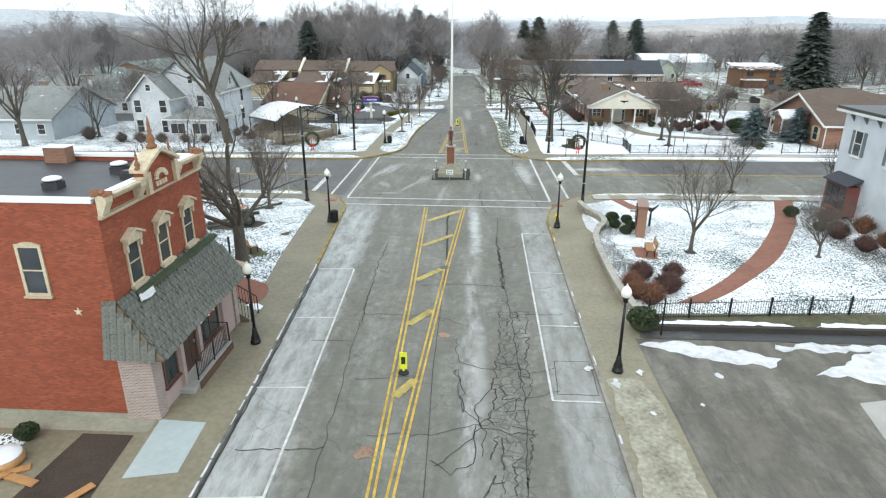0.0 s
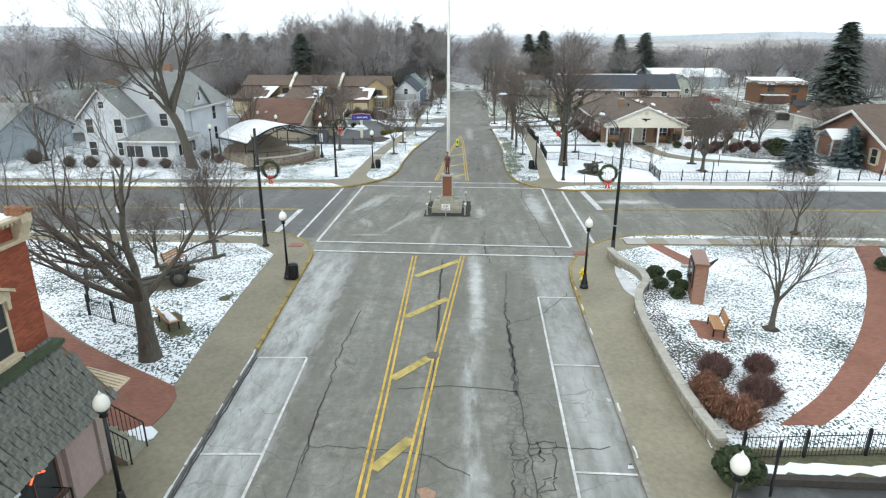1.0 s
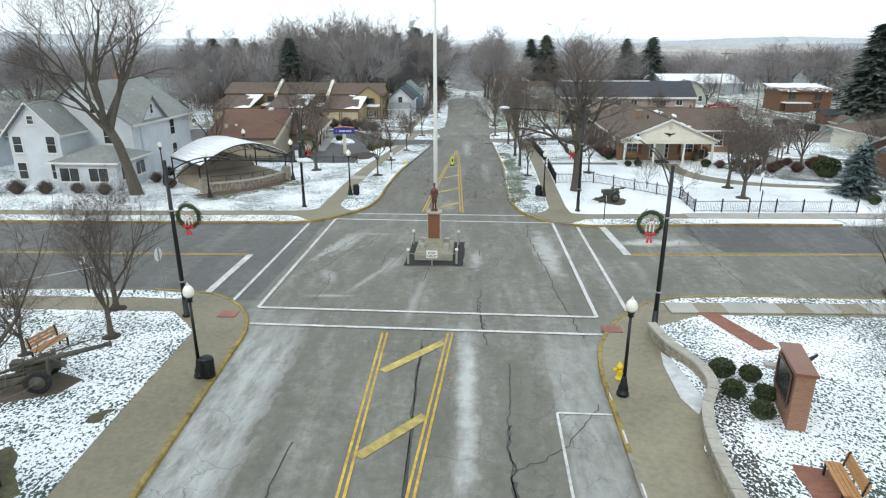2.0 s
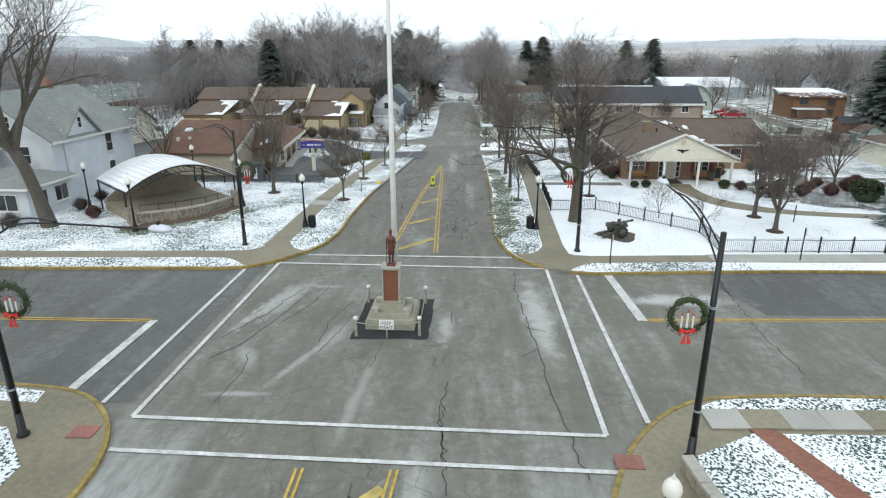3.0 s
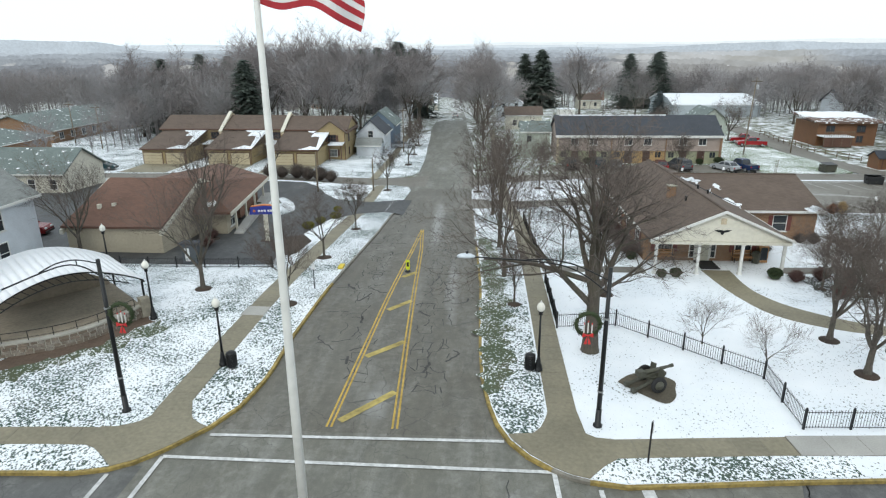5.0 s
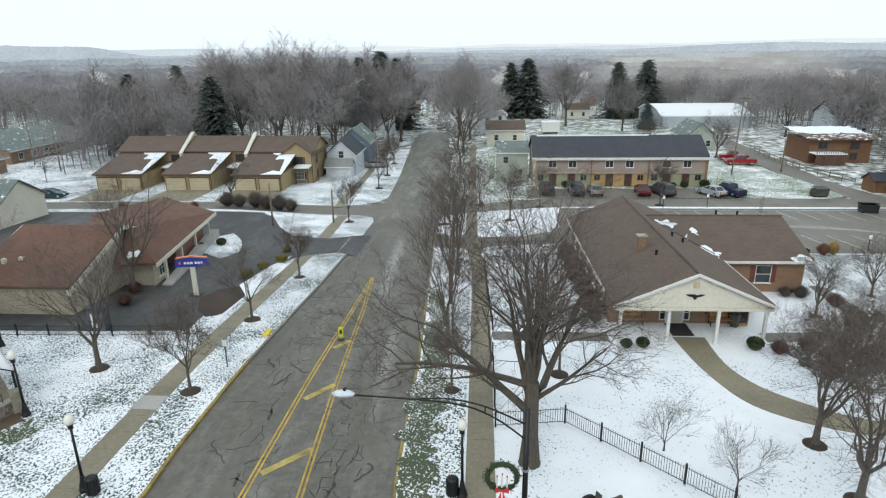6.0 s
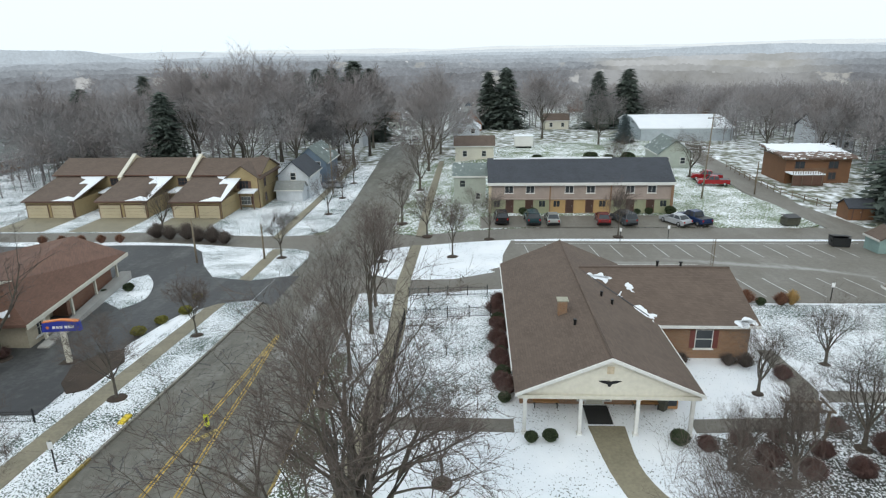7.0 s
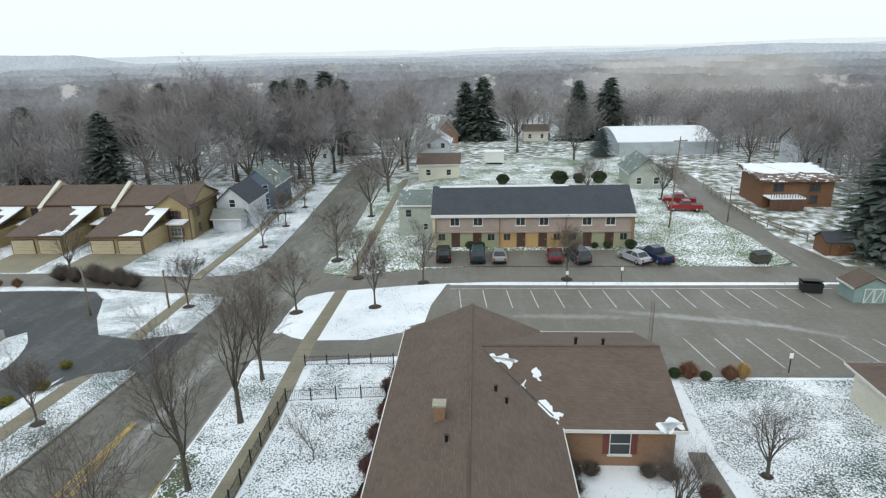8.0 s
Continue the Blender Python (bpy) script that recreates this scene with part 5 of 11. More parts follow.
# ---- buildings ----
class Build:
    """A building whose parts are given in plan metres and heights over its own base."""

    def __init__(self, name, label, x, y, category="house", turn=0.0, dz=0.0, at=None):
        """Its plan is drawn round x, y; at: where that point stands, if elsewhere."""
        self.o = (x, y, 0)
        at = at or (x, y)
        self.top = thing(name, label, category, (*at, G(*at) + dz), turn)

    def put(self, name, shape, material, label="", parent=None, smooth=False, kind=""):
        shape.v = [(a - self.o[0], b - self.o[1], c) for a, b, c in shape.v]
        return part(name, shape, material, parent or self.top, label, smooth, kind)

    def gable(self, x0, x1, y0, y1, eave, ridge, axis, wall, roof, over=0.45, z=0.0, thick=0.16, trim="white", wall_label="", roof_label="", mid=None):
        """Walls with gable ends under a pitched roof; axis: the way of the ridge."""
        s = Shape()
        if axis == "x":
            ym = (y0 + y1) / 2 if mid is None else mid
            ring = [(y0, z - 0.6), (y1, z - 0.6), (y1, eave), (ym, ridge - 0.02), (y0, eave)]
            s.slab([(x0, a, b) for a, b in ring], (x1 - x0, 0, 0))
        else:
            xm = (x0 + x1) / 2 if mid is None else mid
            ring = [(x0, z - 0.6), (x0, eave), (xm, ridge - 0.02), (x1, eave), (x1, z - 0.6)]
            s.slab([(a, y0, b) for a, b in ring], (0, y1 - y0, 0))
        w = self.put("wall", s, wall, wall_label)
        s, t = Shape(), []
        if axis == "x":
            for ye, sg in ((y0, -1), (y1, 1)):
                sl = (ridge - eave) / abs(ye - ym)
                yo, zo = ye + sg * over, eave - sl * over
                s.slab([(x0 - over, ym, ridge), (x1 + over, ym, ridge), (x1 + over, yo, zo), (x0 - over, yo, zo)], (0, 0, thick))
                t.append(Shape().box(x0 - over, x1 + over, yo - 0.06 if sg < 0 else yo + 0.004, yo - 0.004 if sg < 0 else yo + 0.06, zo - 0.04, zo + thick + 0.01))
        else:
            for xe, sg in ((x0, -1), (x1, 1)):
                sl = (ridge - eave) / abs(xe - xm)
                xo, zo = xe + sg * over, eave - sl * over
                s.slab([(xm, y0 - over, ridge), (xm, y1 + over, ridge), (xo, y1 + over, zo), (xo, y0 - over, zo)], (0, 0, thick))
                t.append(Shape().box(xo - 0.06 if sg < 0 else xo + 0.004, xo - 0.004 if sg < 0 else xo + 0.06, y0 - over, y1 + over, zo - 0.04, zo + thick + 0.01))
        r = self.put("roof", s, roof, roof_label)
        if trim:
            for piece in t:
                self.put("gutter", piece, trim, "pale eaves gutter", r)
        return w, r

    def hip(self, x0, x1, y0, y1, eave, ridge, wall, roof, over=0.5, z=0.0, inset=None, trim="white"):
        self.put("wall", Shape().box(x0, x1, y0, y1, z - 0.6, eave), wall)
        a, b, c, d = x0 - over, x1 + over, y0 - over, y1 + over
        k = inset if inset is not None else min(b - a, d - c) / 2
        v = [(a, c, eave), (b, c, eave), (b, d, eave), (a, d, eave), (a, c, eave + 0.18), (b, c, eave + 0.18), (b, d, eave + 0.18), (a, d, eave + 0.18)]
        if b - a >= d - c:
            v += [(a + k, (c + d) / 2, ridge), (b - k, (c + d) / 2, ridge)]
            f = [(4, 5, 9, 8), (5, 6, 9), (6, 7, 8, 9), (7, 4, 8)]
        else:
            v += [((a + b) / 2, c + k, ridge), ((a + b) / 2, d - k, ridge)]
            f = [(4, 5, 8), (5, 6, 9, 8), (6, 7, 9), (7, 4, 8, 9)]
        f += [(3, 2, 1, 0), (0, 1, 5, 4), (1, 2, 6, 5), (2, 3, 7, 6), (3, 0, 4, 7)]
        r = self.put("roof", Shape().add(v, f), roof)
        if trim:
            t = Shape().box(a - 0.05, b + 0.05, c - 0.05, c - 0.004, eave, eave + 0.17).box(a - 0.05, b + 0.05, d + 0.004, d + 0.05, eave, eave + 0.17)
            t.box(a - 0.05, a - 0.004, c, d, eave, eave + 0.17).box(b + 0.004, b + 0.05, c, d, eave, eave + 0.17)
            self.put("gutter", t, trim, "pale eaves gutter", r)

    def _face(self, face, u, plane, z, w, h, d0, d1):
        if face in "SN":
            sg = -1 if face == "S" else 1
            a, b = sorted((plane + sg * d0, plane + sg * d1))
            return (u - w / 2, u + w / 2, a, b, z, z + h)
        sg = -1 if face == "W" else 1
        a, b = sorted((plane + sg * d0, plane + sg * d1))
        return (a, b, u - w / 2, u + w / 2, z, z + h)

    def window(self, face, u, plane, z, w, h, frame="white", glass="glass", shutters=None, bars=(1, 2), sill=True, name="window", edge=0.08):
        s = Shape()
        for du, dz, ww, hh in ((0, -edge, w + 2 * edge, edge), (0, h, w + 2 * edge, edge), (-w / 2 - edge / 2, 0, edge, h), (w / 2 + edge / 2, 0, edge, h)):
            s.box(*self._face(face, u + du, plane, z + dz, ww, hh, -0.02, 0.06))
        win = self.put(name, s, frame)
        for i in range(1, bars[0]):
            self.put("glazing_bar", Shape().box(*self._face(face, u - w / 2 + w * i / bars[0], plane, z, 0.045, h, 0.012, 0.045)), frame, "", win)
        for i in range(1, bars[1]):
            self.put("glazing_bar", Shape().box(*self._face(face, u, plane, z + h * i / bars[1] - 0.022, w, 0.045, 0.012, 0.048)), frame, "", win)
        self.put("pane", Shape().box(*self._face(face, u, plane, z, w, h, -0.02, 0.02)), glass, "dark reflecting glass", win)
        if sill:
            self.put("sill", Shape().box(*self._face(face, u, plane, z - edge - 0.07, w + 0.3, 0.068, -0.02, 0.13)), frame, "", win)
        if shutters:
            for sg in (-1, 1):
                q = Shape().box(*self._face(face, u + sg * (w / 2 + edge + 0.2), plane, z, 0.36, h, -0.01, 0.05))
                for i in range(int(h / 0.16)):
                    q.box(*self._face(face, u + sg * (w / 2 + edge + 0.2), plane, z + 0.06 + 0.16 * i, 0.27, 0.1, 0.05, 0.065))
                self.put("shutter", q, shutters, "louvred shutter", win)
        return win

    def door(self, face, u, plane, z, w, h, leaf="door_white", frame="white", panels=True):
        s = Shape()
        for du, dz, ww, hh in ((0, h, w + 0.24, 0.12), (-w / 2 - 0.06, 0, 0.12, h), (w / 2 + 0.06, 0, 0.12, h)):
            s.box(*self._face(face, u + du, plane, z + dz, ww, hh, -0.02, 0.08))
        d = self.put("door", s, frame)
        q = Shape().box(*self._face(face, u, plane, z, w, h, -0.02, 0.03))
        if panels:
            for i in (-1, 1):
                for a, b in ((0.12, 0.42), (0.52, 0.9)):
                    q.box(*self._face(face, u + i * w * 0.23, plane, z + h * a, w * 0.36, h * (b - a), 0.03, 0.045))
        self.put("leaf", q, leaf, "", d)
        self.put("handle", Shape().box(*self._face(face, u + w * 0.38, plane, z + 1.0, 0.06, 0.12, 0.03, 0.09)), "steel", "metal door handle", d)
        return d


def corner_shop():
    """The two-storey brick shop with a cornice, a pediment and a shake awning."""
    b = Build("corner_shop", "two-storey orange brick shop with a cream cornice and a shake awning", -12, 24, "shop", dz=0.13)
    E0, E1, S0, N0 = -9.2, -9.85, 20.4, 28.0
    b.put("wall", Shape().box(-30, E1, S0, N0, -0.5, 8.2), "brick_orange", "weathered orange painted brick")
    for x0, x1, y0, y1 in ((-30, E1, S0, S0 + 0.3), (-30, E1, N0 - 0.3, N0), (-30, -29.7, S0 + 0.3, N0 - 0.3), (E1 - 0.35, E1, S0 + 0.3, N0 - 0.3)):
        b.put("parapet", Shape().box(x0, x1, y0, y1, 8.202, 8.45), "brick_orange", "orange brick parapet")
    b.put("plinth", Shape().box(-30, -10.2, S0 - 0.06, S0 - 0.004, -0.3, 0.22), "concrete", "mossy stone footing")
    b.put("roof", Shape().box(-29.65, E1 - 0.37, S0 + 0.32, N0 - 0.32, 8.203, 8.27), "membrane", "flat black roof membrane")
    for y0, y1 in ((S0 - 0.06, S0 + 0.34), (N0 - 0.34, N0 + 0.06)):
        b.put("coping", Shape().box(-30.1, E1 - 0.1, y0, y1, 8.454, 8.58), "snow", "snow-covered parapet coping")
    for x, y, snow in ((-13.0, 22.9, 1), (-12.0, 25.6, 1), (-11.0, 24.6, 0), (-11.0, 25.4, 0)):
        v = b.put("roof_vent", Shape().box(x - 0.3, x + 0.3, y - 0.25, y + 0.25, 8.272, 8.52).box(x - 0.24, x + 0.24, y - 0.2, y + 0.2, 8.52, 8.6), "membrane", "square roof vent")
        if snow:
            b.put("snow_cap", Shape().lathe([(0.34, 0), (0.32, 0.07), (0.18, 0.12), (0.02, 0.14)], 10, (x, y, 8.603)), "snow", "cap of snow", v, True)
    ch = b.put("chimney", Shape().box(-16.2, -15.2, 27.0, 27.6, 8.272, 8.95), "brick_red", "low brick chimney")
    b.put("chimney_cap", Shape().box(-16.26, -15.14, 26.94, 27.66, 8.954, 9.0), "snow", "snow on the chimney", ch)
    # cornice on the street front
    def put(name, shape, *rest):
        shape.v = [(x, y, 7.88 + (z - 8.0) * 0.75) for x, y, z in shape.v]
        return b.put(name, shape, *rest)

    lower = Shape().box(E1, E1 + 0.14, S0 - 0.02, N0 + 0.02, 8.0, 8.12).box(E1, E1 + 0.2, S0 - 0.02, N0 + 0.02, 8.12, 8.17)
    put("cornice_band", lower, "cream", "cream lower cornice moulding")
    for y0, y1 in ((S0 + 0.5, 23.12), (25.52, N0 - 0.4)):
        top = Shape().box(E1, E1 + 0.3, y0, y1, 8.88, 8.96).box(E1 - 0.2, E1 + 0.38, y0, y1, 8.96, 9.04)
        for i in range(int((y1 - y0) / 0.16)):
            top.box(E1 + 0.004, E1 + 0.26, y0 + 0.04 + 0.16 * i, y0 + 0.12 + 0.16 * i, 8.76, 8.9)
        piece = put("cornice", top, "cream", "cream upper cornice with dentils")
        put("cornice_snow", Shape().box(E1 - 0.17, E1 + 0.2, y0, y1, 9.044, 9.07), "snow", "thin snow on the cornice", piece)
    for y in (S0 + 0.22, 22.87, 25.72, N0 - 0.22):
        c = put("bracket", Shape().slab([(E1 + 0.004, y - 0.2, 8.0), (E1 + 0.15, y - 0.2, 8.18), (E1 + 0.36, y - 0.2, 8.75), (E1 + 0.36, y - 0.2, 9.1), (E1 + 0.004, y - 0.2, 9.1)], (0, 0.4, 0)), "cream", "cream console bracket")
        if y in (S0 + 0.22, N0 - 0.22):
            s = Shape()
            rg = random.Random(int(y * 10))
            for i in range(16):
                w = rg.uniform(0.05, 0.12)
                bx = Shape().box(-w, w, -w, w, 0, rg.uniform(0.12, 0.3)).moved(pose(E1 + 0.18 + rg.uniform(-0.2, 0.18), y + rg.uniform(-0.18, 0.18), 9.06, rg.uniform(-25, 25), rg.uniform(-25, 25), rg.uniform(0, 90)))
                s.add(bx.v, bx.f)
            put("ornament", s, "terracotta", "broken terracotta block ornament", c)
    # pediment
    ym = 24.27
    p = put("pediment", Shape().slab([(E1 - 0.1, 23.07, 8.2), (E1 - 0.1, 25.52, 8.2), (E1 - 0.1, 25.52, 9.3), (E1 - 0.1, 25.07, 9.62), (E1 - 0.1, ym, 10.0), (E1 - 0.1, 23.47, 9.62), (E1 - 0.1, 23.07, 9.3)], (0.35, 0, 0)), "brick_orange", "brick pediment over the cornice")
    gut = Shape()
    for y0, z0, y1, z1 in ((22.97, 9.3, 23.43, 9.66), (23.43, 9.66, ym, 10.1), (ym, 10.1, 25.11, 9.66), (25.11, 9.66, 25.62, 9.3)):
        gut.slab([(E1 - 0.2, y0, z0), (E1 - 0.2, y1, z1), (E1 - 0.2, y1, z1 + 0.18), (E1 - 0.2, y0, z0 + 0.18)], (0.66, 0, 0))
    put("pediment_moulding", gut, "cream", "cream raking moulding", p)
    arch = Shape()
    for i in range(9):
        a0, a1 = math.pi * i / 9 + 0.03, math.pi * (i + 1) / 9 - 0.03
        ring = [(ym - 0.5 * math.cos(a), 8.72 + 0.5 * math.sin(a)) for a in (a0, a1)] + [(ym - 0.26 * math.cos(a), 8.72 + 0.26 * math.sin(a)) for a in (a1, a0)]
        arch.slab([(E1 + 0.252, y, z) for y, z in ring], (0.08, 0, 0))
    put("fan_arch", arch, "cream", "cream fan of radiating blocks", p)
    for i in range(4):
        put("date_bar", Shape().box(E1 + 0.252, E1 + 0.3, ym - 0.42 + 0.22 * i, ym - 0.27 + 0.22 * i, 8.36, 8.6), "cream", "cream raised bar in place of a date", p)
    for y in (23.22, 25.37):
        put("pilaster", Shape().box(E1 + 0.252, E1 + 0.42, y - 0.12, y + 0.12, 8.2, 9.3), "cream", "", p)
    for y, k in ((ym, 1.0), (23.07, 0.62), (25.52, 0.62)):
        z = 10.25 if y == ym else 9.45
        f = Shape().lathe([(0.2 * k, 0), (0.21 * k, 0.12 * k), (0.11 * k, 0.22 * k), (0.17 * k, 0.42 * k), (0.13 * k, 0.6 * k), (0.06 * k, 0.72 * k), (0.1 * k, 0.86 * k), (0.05 * k, 1.0 * k), (0.07 * k, 1.12 * k), (0.02 * k, 1.6 * k)], 10, (E1 + 0.1, y, z))
        put("finial", f, "terracotta", "terracotta urn finial", p, True)
    # street windows with pedimented hoods
    for y in (21.95, 24.12, 26.3):
        w = b.window("E", y, E1, 5.05, 0.72, 1.55, "cream", bars=(1, 2), sill=False, edge=0.09)
        hood = Shape().slab([(E1 + 0.004, y - 0.5, 6.6), (E1 + 0.004, y + 0.5, 6.6), (E1 + 0.004, y + 0.5, 6.78), (E1 + 0.004, y, 7.02), (E1 + 0.004, y - 0.5, 6.78)], (0.2, 0, 0))
        hood.slab([(E1 + 0.004, y - 0.6, 6.76), (E1 + 0.004, y, 7.03), (E1 + 0.004, y, 7.12), (E1 + 0.004, y - 0.6, 6.85)], (0.3, 0, 0)).slab([(E1 + 0.004, y + 0.6, 6.76), (E1 + 0.004, y, 7.03), (E1 + 0.004, y, 7.12), (E1 + 0.004, y + 0.6, 6.85)], (0.3, 0, 0))
        for sg in (-1, 1):
            hood.box(E1 + 0.004, E1 + 0.16, y + sg * 0.46 - 0.06, y + sg * 0.46 + 0.06, 6.3, 6.61)
        b.put("hood", hood, "cream", "cream pedimented window hood", w)
        b.put("sill", Shape().box(E1 + 0.004, E1 + 0.2, y - 0.5, y + 0.5, 4.9, 5.0).box(E1 + 0.004, E1 + 0.13, y - 0.42, y + 0.42, 4.8, 4.902), "cream", "cream stone sill", w)
    # side window with a segmental head, and a star anchor
    w = b.window("S", -12.55, S0, 5.15, 0.72, 1.7, "cream", bars=(1, 2), edge=0.11)
    head = [(-12.55 + 0.47 * math.cos(a), 6.85 + 0.2 * math.sin(a)) for a in [math.pi * i / 8 for i in range(9)]]
    b.put("head", Shape().slab([(x, S0 - 0.004, z) for x, z in head], (0, -0.07, 0)), "cream", "cream curved window head", w)
    star = []
    for i in range(10):
        r = 0.17 if i % 2 == 0 else 0.065
        star.append((-11.25 + r * math.sin(math.pi * i / 5), 4.45 + r * math.cos(math.pi * i / 5)))
    b.put("wall_star", Shape().slab([(x, S0 - 0.004, z) for x, z in star], (0, -0.05, 0)), "cream", "cream cast-iron wall star")
    # shop front under the awning
    b.put("corner_pier", Shape().box(-10.2, E0 + 0.25, S0 - 0.05, S0 + 0.55, -0.2, 2.9), "brick_pale", "pale mottled brick pier")
    b.put("shop_front", Shape().box(E1 + 0.004, E0 + 0.16, S0 + 0.55, N0 - 0.02, -0.2, 3.2), "pink", "dusty pink rendered shop front")
    b.put("stair_wall", Shape().box(-12, E0 + 0.25, N0 + 0.004, N0 + 0.4, -0.2, 2.9), "brick_pale", "pale mottled brick pier")
    b.window("E", 21.7, E0 + 0.16, 0.95, 0.9, 1.2, "brown_paint", bars=(1, 1))
    b.window("E", 25.3, E0 + 0.16, 0.95, 1.7, 1.3, "brown_paint", bars=(2, 1))
    b.door("E", 23.3, E0 + 0.16, 0.5, 1.0, 2.2, "door_dark", "brown_paint")
    for y in (22.5, 24.1, 26.6):
        b.put("post", Shape().box(E0 + 0.164, E0 + 0.32, y - 0.12, y + 0.12, 0, 3.2), "pink", "pink pilaster")
    neon = b.put("neon_sign", Shape().box(E0 + 0.27, E0 + 0.3, 24.95, 25.75, 1.95, 2.45), "screen", "dark panel behind a red neon mark")
    b.put("neon_tube", Shape().tube([(E0 + 0.34, 25.05, 2.05), (E0 + 0.34, 25.3, 2.3), (E0 + 0.34, 25.6, 2.35)], 0.025, 5).tube([(E0 + 0.34, 25.2, 2.36), (E0 + 0.34, 25.35, 2.2), (E0 + 0.34, 25.6, 2.06)], 0.025, 5), "neon", "red neon tube", neon)
    b.put("poster", Shape().box(E0 + 0.164, E0 + 0.19, 24.5, 24.85, 1.9, 2.5), "sign_white", "small white notice")
    # landing with steps and rail
    b.put("landing", Shape().box(E0 + 0.17, -8.38, 22.5, 25.9, -0.1, 0.36).box(E0 + 0.17, -8.45, 22.1, 22.5, -0.1, 0.2), "walk_pale", "worn concrete landing")
    b.put("landing_edge", Shape().box(-8.376, -8.31, 22.5, 25.9, -0.1, 0.3), "brown_paint", "timber edge of the landing")
    rail = b.put("railing", Shape().tube([(-8.45, 22.6, 1.3), (-8.45, 25.85, 1.3), (-9.0, 25.85, 1.3)], 0.022, 5), "black", "black iron railing")
    b.put("lower_rail", Shape().tube([(-8.45, 22.6, 0.5), (-8.45, 25.85, 0.5)], 0.022, 5), "black", "", rail)
    for y in (22.6, 24.2, 25.85):
        b.put("rail_post", Shape().tube([(-8.45, y, 0.36), (-8.45, y, 1.32)], 0.03, 6), "black", "", rail)
    for i in range(22):
        b.put("baluster", Shape().tube([(-8.45, 22.7 + 0.145 * i, 0.5), (-8.45, 22.7 + 0.145 * i, 1.3)], 0.011, 4), "black", "", rail)
    # outer stair at the north end, with a ribbed lean-to over its head
    for i in range(8):
        b.put("step", Shape().box(-8.5 - 0.28 * i - 0.278, -8.5 - 0.28 * i, N0 + 0.45, N0 + 1.5, -0.1, 0.18 * (i + 1)), "concrete", "concrete step")
    b.put("stair_side", Shape().slab([(-8.5, N0 + 0.42, -0.1), (-8.5, N0 + 0.42, 0.16), (-10.7, N0 + 0.42, 1.5), (-10.7, N0 + 0.42, -0.1)], (0, 0.026, 0)), "wood_grey", "weathered boards at the stair side")
    for yy in (N0 + 0.5, N0 + 1.45):
        sr = b.put("stair_rail", Shape().tube([(-8.4, yy, 0.95), (-10.7, yy, 2.4)], 0.025, 5).tube([(-8.4, yy, 0.95), (-8.4, yy, 0.0)], 0.03, 5), "black", "black iron stair rail")
        for i in range(15):
            b.put("baluster", Shape().tube([(-8.55 - 0.15 * i, yy, 0.1 * i + 0.05), (-8.55 - 0.15 * i, yy, 0.094 * i + 1.02)], 0.014, 4), "black", "", sr)
    lean = Shape().slab([(-9.7, N0 + 0.12, 3.15), (-8.35, N0 + 0.12, 2.8), (-8.35, N0 + 1.15, 2.8), (-9.7, N0 + 1.15, 3.15)], (0, 0, 0.05))
    for i in range(7):
        y = N0 + 0.16 + 0.15 * i
        lean.slab([(-9.7, y, 3.2), (-8.35, y, 2.85), (-8.35, y + 0.05, 2.85), (-9.7, y + 0.05, 3.2)], (0, 0, 0.03))
    b.put("lean_to", lean, "cream", "small ribbed cream lean-to roof")
    b.put("stair_snow", Shape().slab([(x, y, 0.03) for x, y in ragged([(-9.5, N0 + 1.65), (-8.5, N0 + 1.6), (-8.35, N0 + 2.3), (-9.2, N0 + 2.5)], 0.15, 0.2, 7)], (0, 0, 0.05)), "snow", "snow heaped beside the steps")
    # awning: sloping boards with courses of shakes
    xi, xo, zt, zb = E1 + 0.05, -8.2, 4.75, 2.85
    ys, yn, xw = S0 - 0.45, N0 + 0.1, -10.35
    aw = b.put("awning", Shape().slab([(xi, S0, zt), (xi, yn, zt), (xo, yn, zb), (xo, ys, zb)], (-0.05, 0, -0.1)).slab([(xw, S0 - 0.02, zt - 0.02), (xi, S0 - 0.02, zt - 0.02), (xo, ys, zb), (xw, ys, zb)], (0, 0.05, -0.1)), "wood_grey", "timber awning deck")
    b.put("awning_top", Shape().box(E1 + 0.004, E1 + 0.42, 21.4, yn, zt - 0.12, zt + 0.03), "moss", "mossy green awning ledge", aw)
    b.put("awning_snow", Shape().slab([(E1 + 0.34, 21.3, zt - 0.03), (E1 + 0.52, 21.1, zt - 0.19), (E1 + 0.6, 21.6, zt - 0.25), (E1 + 0.56, 22.0, zt - 0.22), (E1 + 0.36, 22.2, zt - 0.05)], (0.04, 0, 0.05)), "slush", "thin grey snow on the awning", aw)
    b.put("awning_end", Shape().slab([(xi, yn - 0.03, zt), (xo, yn - 0.03, zb), (xi, yn - 0.03, zb)], (0, 0.06, 0)), "wood_grey", "", aw)
    base = Shape().box(-0.13, 0.13, -0.02, 0.02, -0.19, 0.19)
    for i, (x, y, z) in enumerate(base.v):
        if z < 0 and y < 0:
            base.v[i] = (x, y - 0.02, z)
    tile = mesh_of("shake", base, M["shake"])
    rng = random.Random(5)
    dx, dz = xo - xi, zb - zt
    run = math.hypot(dx, dz)
    tilt = math.degrees(math.atan2(-dx, -dz))
    rows = 10
